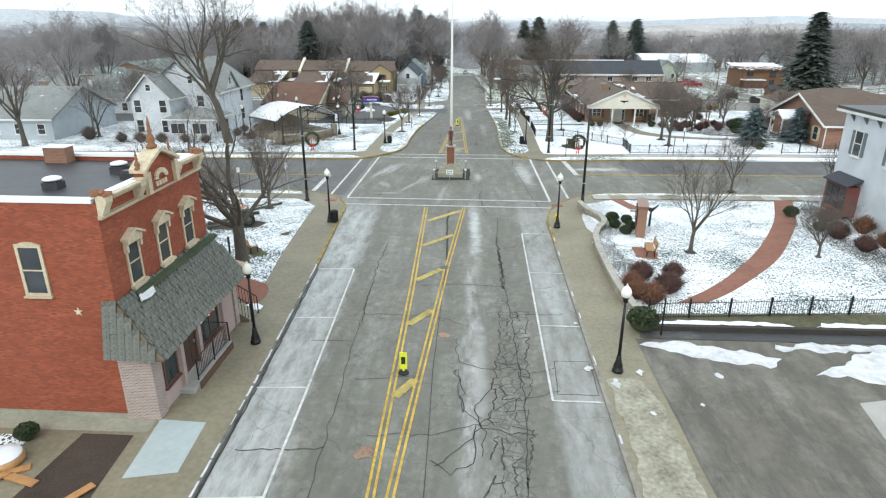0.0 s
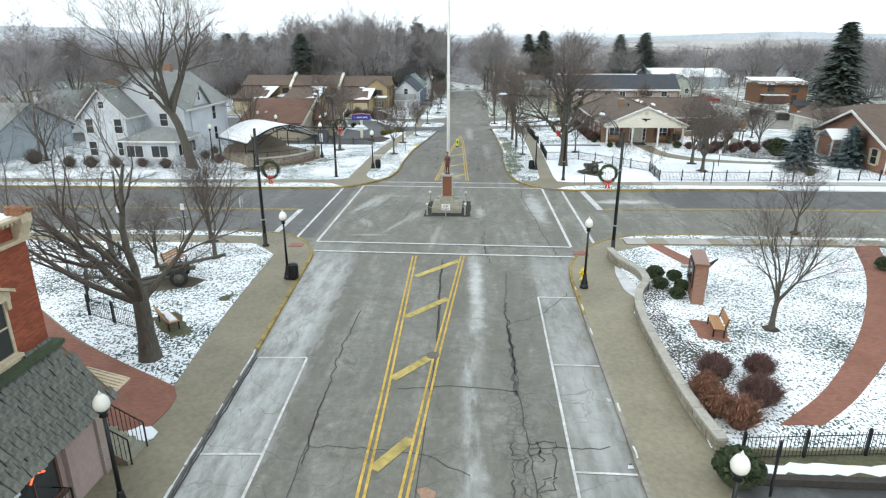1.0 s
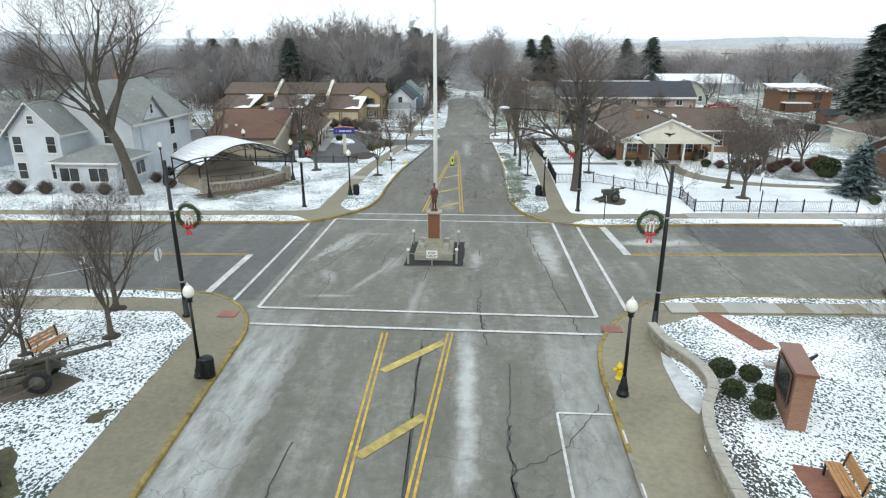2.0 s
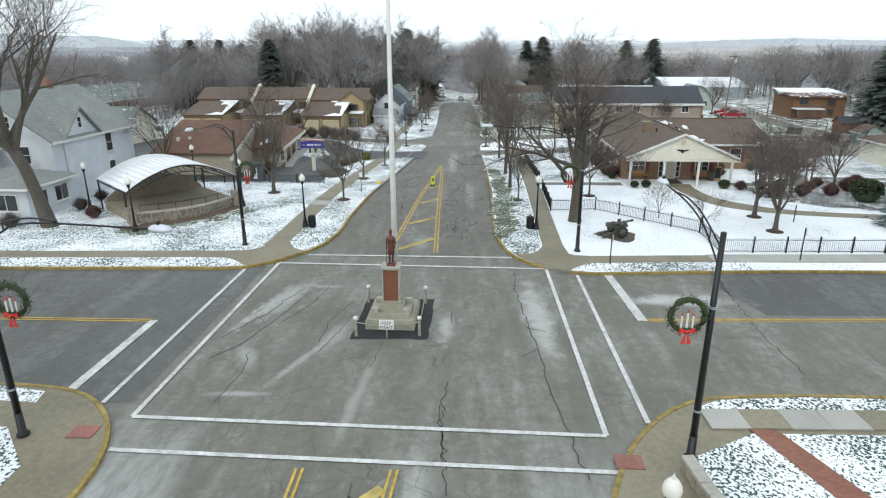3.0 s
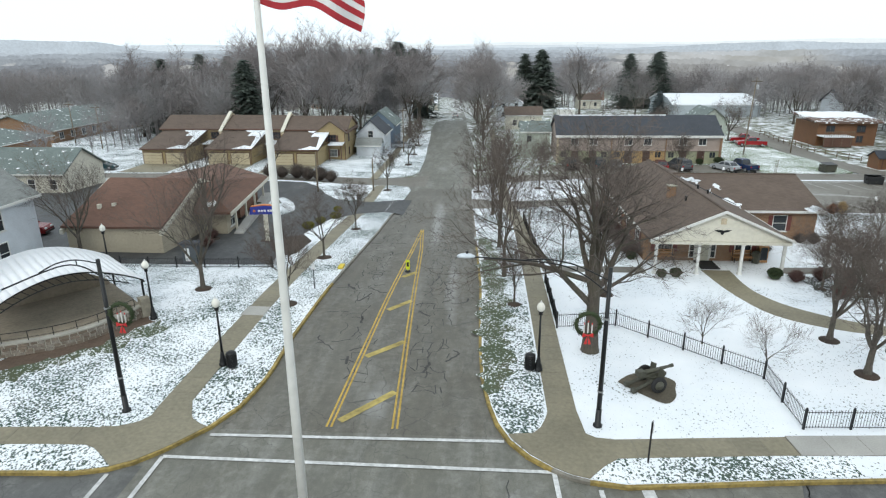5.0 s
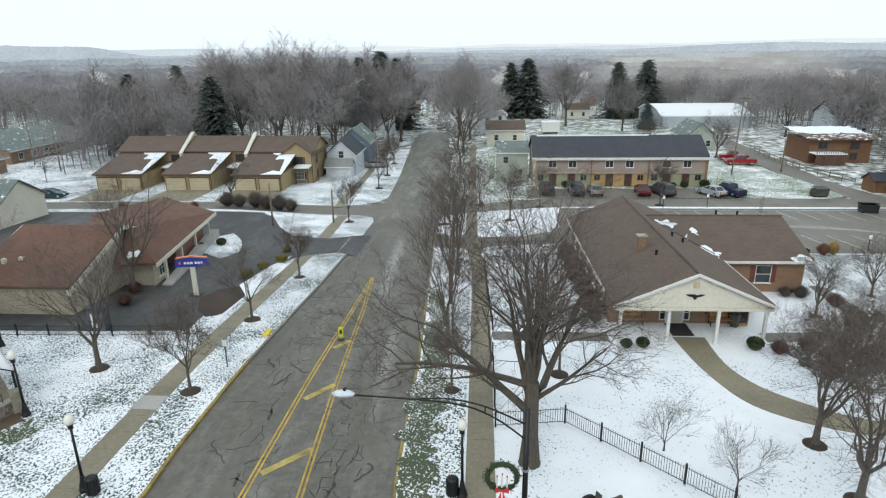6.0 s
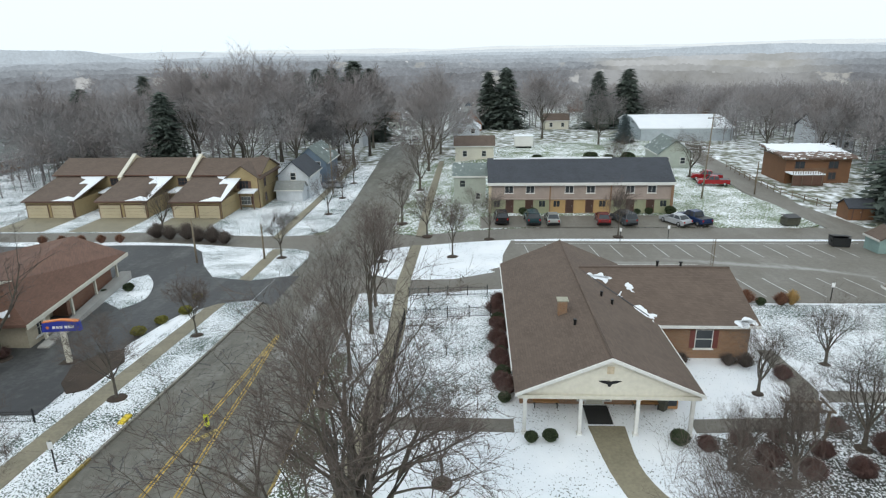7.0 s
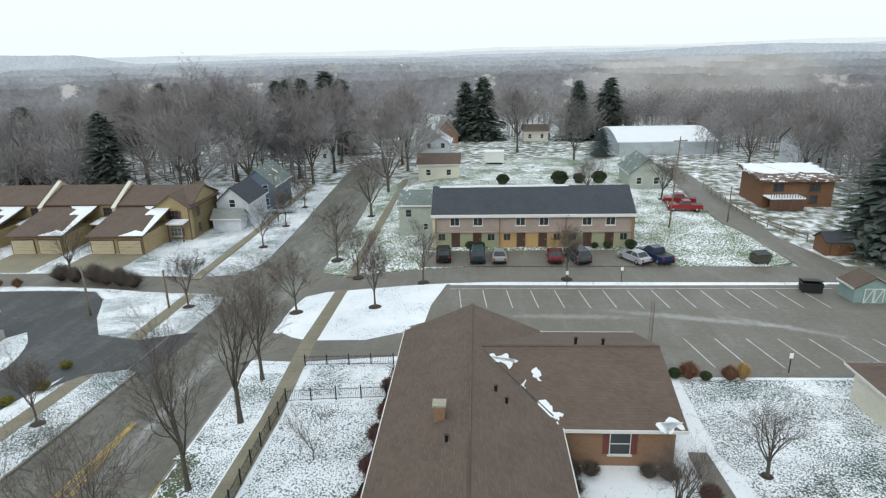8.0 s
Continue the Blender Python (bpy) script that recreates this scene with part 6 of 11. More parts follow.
    for r in range(rows):
        f = (r + 0.45) / rows
        x, z = xi + dx * f, zt + dz * f
        y0 = S0 + (ys - S0) * f
        n = int((yn - y0) / 0.27)
        for i in range(n):
            ob = new("shake", tile)
            ob.parent = aw
            ob.matrix_basis = Matrix.Translation((x - b.o[0] + 0.03 + rng.uniform(0, 0.02), y0 + 0.27 * (i + 0.5 + 0.3 * (r % 2)) + rng.uniform(-0.02, 0.02) - b.o[1], z + rng.uniform(-0.03, 0.03) + 0.03)) @ pose(0, 0, 0, 0, 0, 90) @ pose(0, 0, 0, -35 + rng.uniform(-4, 4), 0, rng.uniform(-4, 4)) @ Matrix.Diagonal((rng.uniform(0.8, 1.1), 1, 1, 1))
        n = int((x - xw) / 0.27)
        yy = S0 + (ys - S0) * f
        for i in range(n):
            ob = new("shake", tile)
            ob.parent = aw
            ob.matrix_basis = Matrix.Translation((xw + 0.27 * (i + 0.5) - b.o[0], yy - 0.04 - b.o[1], z + rng.uniform(-0.03, 0.03) + 0.03)) @ pose(0, 0, 0, -16 + rng.uniform(-4, 4), rng.uniform(-3, 3), 0)


corner_shop()


def porch_building():
    """The low brick office with a columned porch and an east wing."""
    b = Build("porch_building", "low tan brick building with brown shingle roof and white porch", 23.5, 105, "building", dz=0.13)
    b.gable(18.7, 28.3, 96.2, 114.7, 2.95, 5.0, "y", "brick_tan", "roof_brown", 0.55, roof_label="broad brown shingle roof")
    # porch: gable front carried on columns
    s = Shape()
    for xe, sg in ((18.15, -1), (28.85, 1)):
        s.slab([(23.5, 92.7, 5.015), (23.5, 96.0, 5.015), (xe, 96.0, 2.735), (xe, 92.7, 2.735)], (0, 0, 0.16))
    r = b.put("porch_roof", s, "roof_brown", "brown shingle porch roof")
    b.put("gable_board", Shape().slab([(18.2, 92.95, 2.74), (28.8, 92.95, 2.74), (23.5, 92.95, 5.0)], (0, 0.12, 0)), "offwhite", "ivory boarded gable", r)
    b.put("gable_vent", Shape().box(23.3, 23.7, 92.9, 92.946, 4.1, 4.55), "cream", "small louvre in the gable", r)
    eagle = [(22.85, 3.55), (23.1, 3.42), (23.35, 3.36), (23.42, 3.2), (23.55, 3.2), (23.62, 3.36), (23.9, 3.42), (24.15, 3.55), (23.8, 3.56), (23.55, 3.5), (23.48, 3.56), (23.2, 3.56)]
    b.put("gable_emblem", Shape().slab([(x, 92.946, z + 0.1) for x, z in eagle], (0, -0.05, 0)), "black", "dark spread-wing emblem", r)
    rake = Shape()
    for xe in (18.15, 28.85):
        rake.slab([(23.5, 92.6, 5.02), (xe, 92.6, 2.735), (xe, 92.6, 2.92), (23.5, 92.6, 5.22)], (0, 0.095, 0))
    b.put("rake_board", rake, "white", "white raking edge board", r)
    b.put("porch_beam", Shape().box(18.3, 28.7, 92.8, 93.15, 2.52, 2.735), "offwhite", "ivory porch beam")
    b.put("porch_ceiling", Shape().box(18.3, 28.7, 93.154, 96.19, 2.62, 2.68), "offwhite")
    b.put("porch_floor", Shape().box(18.2, 28.8, 92.7, 96.19, -0.3, 0.06), "walk", "concrete porch floor")
    for x in (18.75, 21.95, 25.2, 28.3):
        c = b.put("column", Shape().box(x - 0.1, x + 0.1, 92.88, 93.08, 0.22, 2.46), "white", "square white porch column")
        b.put("base", Shape().box(x - 0.16, x + 0.16, 92.82, 93.14, 0.064, 0.218), "white", "", c)
        b.put("capital", Shape().box(x - 0.15, x + 0.15, 92.83, 93.13, 2.462, 2.518), "white", "", c)
    b.door("S", 23.4, 96.2, 0.06, 1.0, 2.1)
    for x in (22.55, 24.25):
        b.window("S", x, 96.2, 0.4, 0.32, 1.6, "white", bars=(1, 3), sill=False)
    b.window("S", 20.3, 96.2, 0.85, 1.2, 1.3, "white", shutters="shutter", bars=(2, 2))
    b.window("S", 26.6, 96.2, 0.85, 1.2, 1.3, "white", shutters="shutter", bars=(2, 2))
    for y in (98.5, 102, 105.5, 109, 112.2):
        b.window("W", y, 18.7, 0.8, 1.1, 1.3, "white", shutters="shutter", bars=(2, 2))
    b.put("roof_ridge", Shape().tube([(23.5, 92.7, 5.2), (23.5, 115.2, 5.18)], 0.08, 6), "roof_brown", "ridge capping")
    ch = b.put("chimney", Shape().box(21.5, 22.1, 100.4, 101.0, 4.0, 5.35), "brick_tan", "short tan brick chimney")
    b.put("chimney_cap", Shape().box(21.42, 22.18, 100.32, 101.08, 5.354, 5.44), "concrete", "", ch)
    for x, y in ((22.3, 98.3), (25.0, 103.5), (25.6, 102.6)):
        b.put("roof_vent", Shape().lathe([(0.09, -0.3), (0.09, 0.35), (0.12, 0.36), (0.12, 0.45)], 8, (x, y, 5.0 - abs(x - 23.5) * 0.43 + 0.1)), "black", "black roof vent pipe")
    # wing
    b.gable(28.3, 35.5, 102.6, 114.6, 2.85, 4.75, "x", "brick_tan", "roof_brown", 0.5)
    valley = Shape()
    valley.slab([(24.1, 108.6, 4.75), (28.3, 108.6, 4.77), (28.3, 103.1, 3.0)], (0, 0, 0.16)).slab([(24.1, 108.6, 4.75), (28.3, 108.6, 4.77), (28.3, 114.1, 3.0)], (0, 0, 0.16))
    b.put("valley_roof", valley, "roof_brown", "brown shingle valley")
    b.put("valley_flashing", Shape().tube([(24.3, 108.2, 4.8), (28.4, 103.0, 3.16)], 0.05, 4), "membrane", "dark valley flashing")
    for k, outline in enumerate(([(27.6, 104.1), (28.0, 103.3), (28.4, 102.3), (29.0, 103.0), (28.6, 103.6), (28.0, 104.2)], [(34.2, 102.3), (35.8, 102.2), (35.8, 102.8), (35.0, 102.6)], [(24.5, 107.5), (25.3, 107.0), (26.2, 106.9), (26.6, 107.3), (25.8, 107.7), (25.0, 107.9)], [(27.5, 106.6), (27.9, 105.6), (28.0, 106.4)], [(26.5, 105.4), (26.9, 104.9), (26.8, 105.5)])):
        pts = [(x, y, 3.0 + (y - 103.1) * 0.32 + 0.17) for x, y in ragged(outline, 0.42, 0.11, 40 + k)]
        b.put("roof_snow", Shape().slab(pts, (0, 0, 0.025)), "snow", "ragged patch of snow left on the roof")
    b.put("wing_ridge", Shape().tube([(24.2, 108.6, 4.93), (36.0, 108.6, 4.93)], 0.08, 6), "roof_brown", "ridge capping")
    for x, y in ((30.6, 109.4), (32.4, 109.2)):
        b.put("roof_vent", Shape().lathe([(0.1, -0.3), (0.1, 0.3), (0.14, 0.31), (0.14, 0.4)], 8, (x, y, 4.8)), "black", "black roof vent pipe")
    b.window("S", 32.3, 102.6, 0.9, 1.15, 1.4, "white", shutters="shutter", bars=(1, 2), edge=0.05)
    b.window("E", 105.5, 35.5, 0.8, 1.1, 1.4, "white", shutters="shutter", bars=(1, 2))
    b.put("downpipe", Shape().box(28.05, 28.15, 95.9, 96.0, 0, 2.6), "white", "white downpipe")
    return b


porch_building()


def row_houses_east():
    """The two-storey row with mauve boards above and coloured fronts below."""
    b = Build("row_houses", "two-storey row houses with slate roof and mauve boarding", 32, 156, "house", dz=0.1)
    X0, X1, Y0, Y1 = 18.03, 44.64, 151.18, 160.78
    b.gable(X0, X1, Y0, Y1, 4.7, 7.3, "x", "sid_mauve", "roof_slate", 0.35, trim=None, roof_label="dark slate-grey shingle roof")
    b.put("fascia", Shape().box(X0 - 0.4, X1 + 0.4, Y0 - 0.62, Y0 - 0.3, 4.25, 4.62), "white", "broad white fascia board")
    b.put("ridge_snow", Shape().slab([(X0 + 0.6, Y0 + 4.5, 7.28), (X1 - 8, Y0 + 4.6, 7.3), (X1 - 9, Y0 + 5.5, 7.2), (X0 + 0.8, Y0 + 5.7, 7.1)], (0, 0, 0.24)), "snow", "line of snow along the ridge")
    third = (X1 - X0) / 3
    for i, m in enumerate(("sid_olive", "sid_ochre", "sid_olive")):
        xa, xb = X0 + third * i, X0 + third * (i + 1)
        b.put("lower_front", Shape().box(xa + 0.02, xb - 0.02, Y0 - 0.06, Y0 - 0.004, -0.3, 2.05), m, "coloured boarded ground floor front")
        b.put("floor_band", Shape().box(xa + 0.02, xb - 0.02, Y0 - 0.3, Y0 - 0.004, 2.054, 2.2), "sid_mauve", "overhanging upper floor edge")
        for k, s in ((0.33, -1), (0.66, 1)):
            xc = xa + third * k
            b.window("S", xc + s * 0.1, Y0, 3.05, 1.15, 1.0, "white", bars=(2, 1))
            b.door("S", xc, Y0 - 0.06, 0.0, 0.95, 1.95, "door_dark", "brown_paint")
            b.window("S", xc + s * 1.9, Y0 - 0.06, 0.95, 0.9, 0.9, m, bars=(2, 1), sill=False)
        b.put("party_wall", Shape().box(xb - 0.1, xb + 0.1, Y0 - 0.35, Y0 - 0.304, 0, 4.2) if i < 2 else Shape().box(xb - 0.2, xb + 0.2, Y0 - 0.35, Y0 - 0.31, 0, 4.2), "brick_tan", "brick pier between the houses")
    b.put("party_wall", Shape().box(X0 - 0.2, X0 + 0.2, Y0 - 0.35, Y0 - 0.31, 0, 4.2), "cream", "pale end pier")
    c = Build("house", "small sage-green two-storey house", 15.6, 156, "house", at=(15.1, 161.04))
    c.gable(12.9, 18.0, 153.0, 160, 4.6, 6.0, "x", "sid_green", "roof_green", 0.3)
    c.window("S", 14.3, 153, 2.9, 0.8, 1.0, "sid_green", bars=(1, 2))
    c.window("S", 16.8, 153, 0.9, 0.6, 0.9, "white", bars=(1, 2))


row_houses_east()


def condominium(i):
    """One dwelling of the buff row: gabled house, forward double garage, porch roof."""
    x0 = -31.2 - 11.6 * i
    b = Build("condominium", "buff-sided two-storey dwelling with double garage, patchy snow on brown roof", x0 + 5.8, 156, "house", dz=0.1)
    X0, X1 = x0, x0 + 11.6
    b.gable(X0, X1, 159.5, 169, 5.0, 6.9, "x", "sid_buff", "roof_brown", 0.35, trim="brown_paint")
    if i < 2:
        b.put("parapet", Shape().slab([(X0 - 0.25, 158.4, 4.6), (X0 - 0.25, 164.2, 7.6), (X0 - 0.25, 170, 4.6), (X0 - 0.25, 170, 4.2), (X0 - 0.25, 158.4, 4.2)], (0.5, 0, 0)), "cream", "pale stepped party wall")
        b.put("parapet_cap", Shape().slab([(X0 - 0.32, 158.3, 4.65), (X0 - 0.32, 164.2, 7.65), (X0 - 0.32, 164.2, 7.78), (X0 - 0.32, 158.3, 4.78)], (0.64, 0, 0)), "offwhite", "pale capping")
    # garage
    s = Shape().slab([(X0 + 0.7, 150.4, -0.5), (X0 + 8.4, 150.4, -0.5), (X0 + 8.4, 150.4, 2.55), (X0 + 0.7, 150.4, 2.55)], (0, 9.05, 0))
    b.put("garage_wall", s, "sid_buff")
    s = Shape().slab([(X0 + 0.4, 150.0, 2.56), (X0 + 8.75, 150.0, 2.56), (X0 + 8.75, 159.48, 4.6), (X0 + 0.4, 159.48, 4.6)], (0, 0, 0.16))
    r = b.put("garage_roof", s, "roof_brown", "brown shingle garage roof")
    b.put("roof_snow", Shape().slab([(X0 + 5.2, 150.1, 2.72), (X0 + 8.7, 150.1, 2.72), (X0 + 8.7, 159.4, 4.79), (X0 + 4.4, 159.4, 4.79), (X0 + 5.0, 158.6, 4.6), (X0 + 6.0, 158.2, 4.48), (X0 + 5.8, 156.6, 4.1), (X0 + 7.0, 155.4, 3.8), (X0 + 6.6, 154.0, 3.5), (X0 + 7.4, 152.6, 3.2), (X0 + 6.4, 151.2, 2.95)], (0, 0, 0.05)), "snow", "snow on half of the garage roof", r)
    b.put("gutter", Shape().box(X0 + 0.4, X0 + 8.75, 149.9, 149.99, 2.5, 2.7), "brown_paint", "brown gutter", r)
    for k in (2.55, 6.5):
        d = b.put("garage_door", Shape().box(X0 + k - 1.75, X0 + k + 1.75, 150.33, 150.396, 0, 2.12), "brown_paint", "brown garage door surround")
        q = Shape()
        for j in range(4):
            q.box(X0 + k - 1.62, X0 + k + 1.62, 150.28, 150.326, 0.02 + 0.5 * j, 0.49 + 0.5 * j)
        b.put("leaf", q, "garage", "buff panelled garage door", d)
    # entry
    b.put("porch_roof", Shape().slab([(X0 + 8.8, 156.4, 2.5), (X0 + 11.4, 156.4, 2.5), (X0 + 11.4, 159.48, 2.75), (X0 + 8.8, 159.48, 2.75)], (0, 0, 0.2)), "snow", "flat porch roof under snow")
    b.put("porch_post", Shape().box(X0 + 8.95, X0 + 9.1, 156.5, 156.65, -0.2, 2.5), "brown_paint")
    b.put("porch_post", Shape().box(X0 + 11.1, X0 + 11.25, 156.5, 156.65, -0.2, 2.5), "brown_paint")
    b.door("S", X0 + 9.9, 159.5, 0.0, 0.95, 2.0, "shutter", "brown_paint")
    b.window("S", X0 + 10.1, 159.5, 3.25, 1.5, 1.1, "brown_paint", bars=(3, 2))
    b.put("garage_trim", Shape().box(X0 + 8.404, X0 + 8.45, 150.3, 150.5, -0.3, 2.5), "brown_paint", "brown corner board")
    return b


def condominiums():
    for i in range(3):
        condominium(i)
    b = Build("end_condominium", "buff-sided gabled end house with dark shutters", -20.5, 160, "house", dz=0.1)
    b.gable(-24.9, -19.6, 158.6, 169, 5.0, 6.9, "y", "sid_buff", "roof_brown", 0.35, trim="brown_paint")
    b.window("S", -22.1, 158.6, 3.2, 1.5, 1.25, "brown_paint", shutters="brown_paint", bars=(3, 2))
    b.window("S", -22.1, 158.6, 0.6, 1.7, 1.2, "white", "glass_pale", shutters="brown_paint", bars=(3, 2))
    b.window("E", 161.5, -19.6, 3.2, 0.8, 1.2, "brown_paint", bars=(1, 2))
    b.window("E", 161.5, -19.6, 0.7, 0.8, 1.2, "brown_paint", bars=(1, 2))
    b.put("downpipe", Shape().box(-19.75, -19.64, 158.5, 158.59, -0.3, 4.9), "brown_paint", "brown downpipe")


condominiums()


def office():
    """The buff block office with a brown roof and a drive-through canopy."""
    b = Build("office", "buff block office with brown gabled roof and drive-up canopy", -27, 106, "office", dz=0.12)
    b.gable(-31.2, -22.6, 97.0, 113.0, 2.75, 5.3, "x", "block", "roof_russet", 0.25, trim="brown_paint", roof_label="steep brown shingle roof")
    for x in (-31.4, -22.4):
        b.put("parapet", Shape().slab([(x - 0.15, 96.6, 2.5), (x - 0.15, 105, 5.45), (x - 0.15, 113.4, 2.5), (x - 0.15, 113.4, 2.1), (x - 0.15, 105, 5.05), (x - 0.15, 96.6, 2.1)], (0.3, 0, 0)), "offwhite", "pale raking parapet")
    for k in (0, 1):
        b.put("roof_vent", Shape().box(-29.6 + 1.1 * k, -29.3 + 1.1 * k, 99.4 + 0.5 * k, 99.7 + 0.5 * k, 2.9, 4.1), "offwhite", "pale square roof vent")
    # canopy wing
    s = Shape().slab([(-22.3, 105.6, 4.7), (-28.0, 123.5, 3.4), (-21.8, 122.6, 1.85), (-19.0, 103.5, 2.2)], (0, 0, 0.25)).slab([(-22.3, 105.6, 4.7), (-19.0, 103.5, 2.2), (-22.3, 102.8, 2.3)], (0, 0, 0.25))
    s.slab([(-28.0, 123.5, 3.4), (-22.3, 105.6, 4.7), (-30, 110, 2.6), (-36, 122, 1.8)], (0, 0, 0.25))
    r = b.put("canopy_roof", s, "roof_russet", "low brown shingle canopy roof")
    b.put("canopy_fascia", Shape().slab([(-18.95, 103.4, 2.05), (-21.75, 122.7, 1.7), (-21.75, 122.7, 2.08), (-18.95, 103.4, 2.42)], (0.08, 0.01, 0)), "offwhite", "pale canopy edge", r)
    b.put("core_wall", Shape().prism([(-24.5, 111), (-21.2, 111.2), (-22.6, 120.6), (-33, 120.6), (-33, 112.4), (-24.5, 112.4)], -0.8, 2.1), "brick_red", "dark brick wall under the canopy")
    b.put("lobby_wall", Shape().prism([(-23.2, 104.2), (-19.8, 104.3), (-20.2, 107.6), (-23.2, 107.6)], -0.5, 2.2), "block", "buff lobby wall")
    for x, y in ((-19.5, 105.9), (-20.3, 110.7), (-21.1, 115.5), (-21.8, 120.4)):
        b.put("post", Shape().box(x - 0.1, x + 0.1, y - 0.1, y + 0.1, -0.9, 1.95), "offwhite", "pale canopy post")
    b.window("E", 106, -19.99, 0.5, 1.3, 1.3, "white", bars=(2, 2))
    b.put("drive_island", Shape().prism([(-19.2, 104.3), (-18.3, 104.4), (-21.4, 122.2), (-22.4, 122)], -0.7, 0.12), "walk_pale", "raised concrete kerb under the canopy")
    b.put("roof_snow", Shape().slab([(x, y, 2.3 + (y - 102.9) * 0.86 + 0.27) for x, y in ragged([(-21.6, 103.2), (-20.2, 103.5), (-20.6, 103.9), (-21.4, 103.8)], 0.15, 0.2, 3)], (0, 0, 0.06)), "snow", "remnant of snow on the porch roof")


office()


def white_house():
    """The large white gabled house with a veranda."""
    b = Build("white_house", "large white two-storey gabled house with grey shingle roof", -36, 88, "house", dz=0.1)
    b.gable(-42.2, -31.9, 82.6, 94.8, 5.6, 9.3, "y", "sid_white", "roof_grey", 0.45)
    b.gable(-41.7, -36.7, 78.6, 86.0, 5.2, 7.8, "y", "sid_white", "roof_grey", 0.4)
    b.gable(-36.0, -31.75, 84.0, 89.0, 5.55, 7.9, "x", "sid_white", "roof_grey", 0.35)
    b.hip(-36.5, -30.6, 77.0, 82.4, 2.6, 3.9, "sid_white", "roof_grey", 0.45)
    for y in (84.6, 90.6):
        for z in (3.5, 0.9):
            b.window("E", y, -31.9, z, 0.95, 1.6, "white", bars=(1, 2))
    b.window("E", 86.5, -31.75, 6.2, 0.5, 0.9, "white", bars=(1, 2))
    b.put("band", Shape().box(-31.896, -31.84, 82.6, 94.8, 5.1, 5.3), "white", "white frieze board")
    for x in (-40.9, -37.6):
        for z in (3.3, 0.8):
            b.window("S", x, 78.6, z, 0.85, 1.5, "white", bars=(1, 2))
    b.window("S", -39.2, 78.6, 6.0, 0.6, 0.7, "white", bars=(1, 2))
    b.put("rake_board", Shape().slab([(-42.1, 78.16, 4.86), (-39.2, 78.16, 7.86), (-39.2, 78.16, 8.04), (-42.1, 78.16, 5.04)], (0, 0.03, 0)).slab([(-36.3, 78.16, 4.86), (-39.2, 78.16, 7.86), (-39.2, 78.16, 8.04), (-36.3, 78.16, 5.04)], (0, 0.03, 0)), "white", "white raking gable board")
    b.window("S", -34.4, 82.6, 3.6, 0.9, 1.4, "white", bars=(1, 2))
    b.window("S", -35.5, 82.6, 6.6, 0.6, 0.9, "white", bars=(1, 2))
    for x in (-35.2, -32.4):
        b.window("S", x, 77.0, 0.95, 1.8, 1.2, "white", bars=(2, 1))
    for y in (78.4, 80.9):
        b.window("E", y, -30.6, 1.0, 1.5, 1.2, "white", bars=(2, 1))
    b.put("chimney", Shape().box(-37.6, -36.8, 90.4, 91.2, 8.4, 10.2), "brick_red", "brick chimney")


white_house()


def brick_ranch():
    b = Build("brick_ranch", "long red-brown brick office with brown shingle roof", 50, 84, "building", dz=0.13)
    b.gable(43.6, 66, 76.6, 90, 2.9, 5.6, "x", "brick_red", "roof_brown", 0.6, roof_label="brown shingle roof with white verges")
    b.put("rake_board", Shape().slab([(42.95, 75.9, 2.58), (42.95, 83.3, 5.6), (42.95, 83.3, 5.86), (42.95, 75.9, 2.84)], (-0.08, 0, 0)).slab([(42.95, 90.7, 2.58), (42.95, 83.3, 5.6), (42.95, 83.3, 5.86), (42.95, 90.7, 2.84)], (-0.08, 0, 0)), "white", "white verge board")
    for x in (47.5, 53.5, 59.5):
        b.window("S", x, 76.6, 0.9, 1.3, 1.4, "cream", shutters="cream", bars=(2, 2))
    b.window("W", 78.8, 43.6, 0.8, 1.0, 1.5, "cream", shutters="cream", bars=(1, 2))
    b.door("W", 84.5, 43.6, 0, 1.0, 2.1, "door_white")
    b.put("entry_roof", Shape().slab([(41.2, 82.7, 2.6), (43.58, 82.7, 2.6), (43.58, 84.5, 3.5), (41.2, 84.5, 3.5)], (0, 0, 0.15)).slab([(41.2, 86.3, 2.6), (43.58, 86.3, 2.6), (43.58, 84.5, 3.5), (41.2, 84.5, 3.5)], (0, 0, 0.15)), "snow", "snow-covered entrance gable")
    for y in (82.9, 86.1):
        b.put("post", Shape().box(41.3, 41.45, y - 0.08, y + 0.08, -0.1, 2.6), "white", "white porch post")
    b.put("downpipe", Shape().box(43.48, 43.58, 76.5, 76.59, 0, 2.8), "white", "white downpipe")
    c = Build("brick_annexe", "long brown-roofed brick annexe", 56, 112, "building")
    c.hip(50.2, 68, 98, 110.6, 2.7, 5.0, "offwhite", "roof_brown", 0.5)
    d = Build("brick_office", "low brick building with hipped brown roof", 60, 100, "building")
    d.gable(66.5, 88, 88, 100, 2.8, 5.2, "x", "brick_red", "roof_brown", 0.5)


brick_ranch()


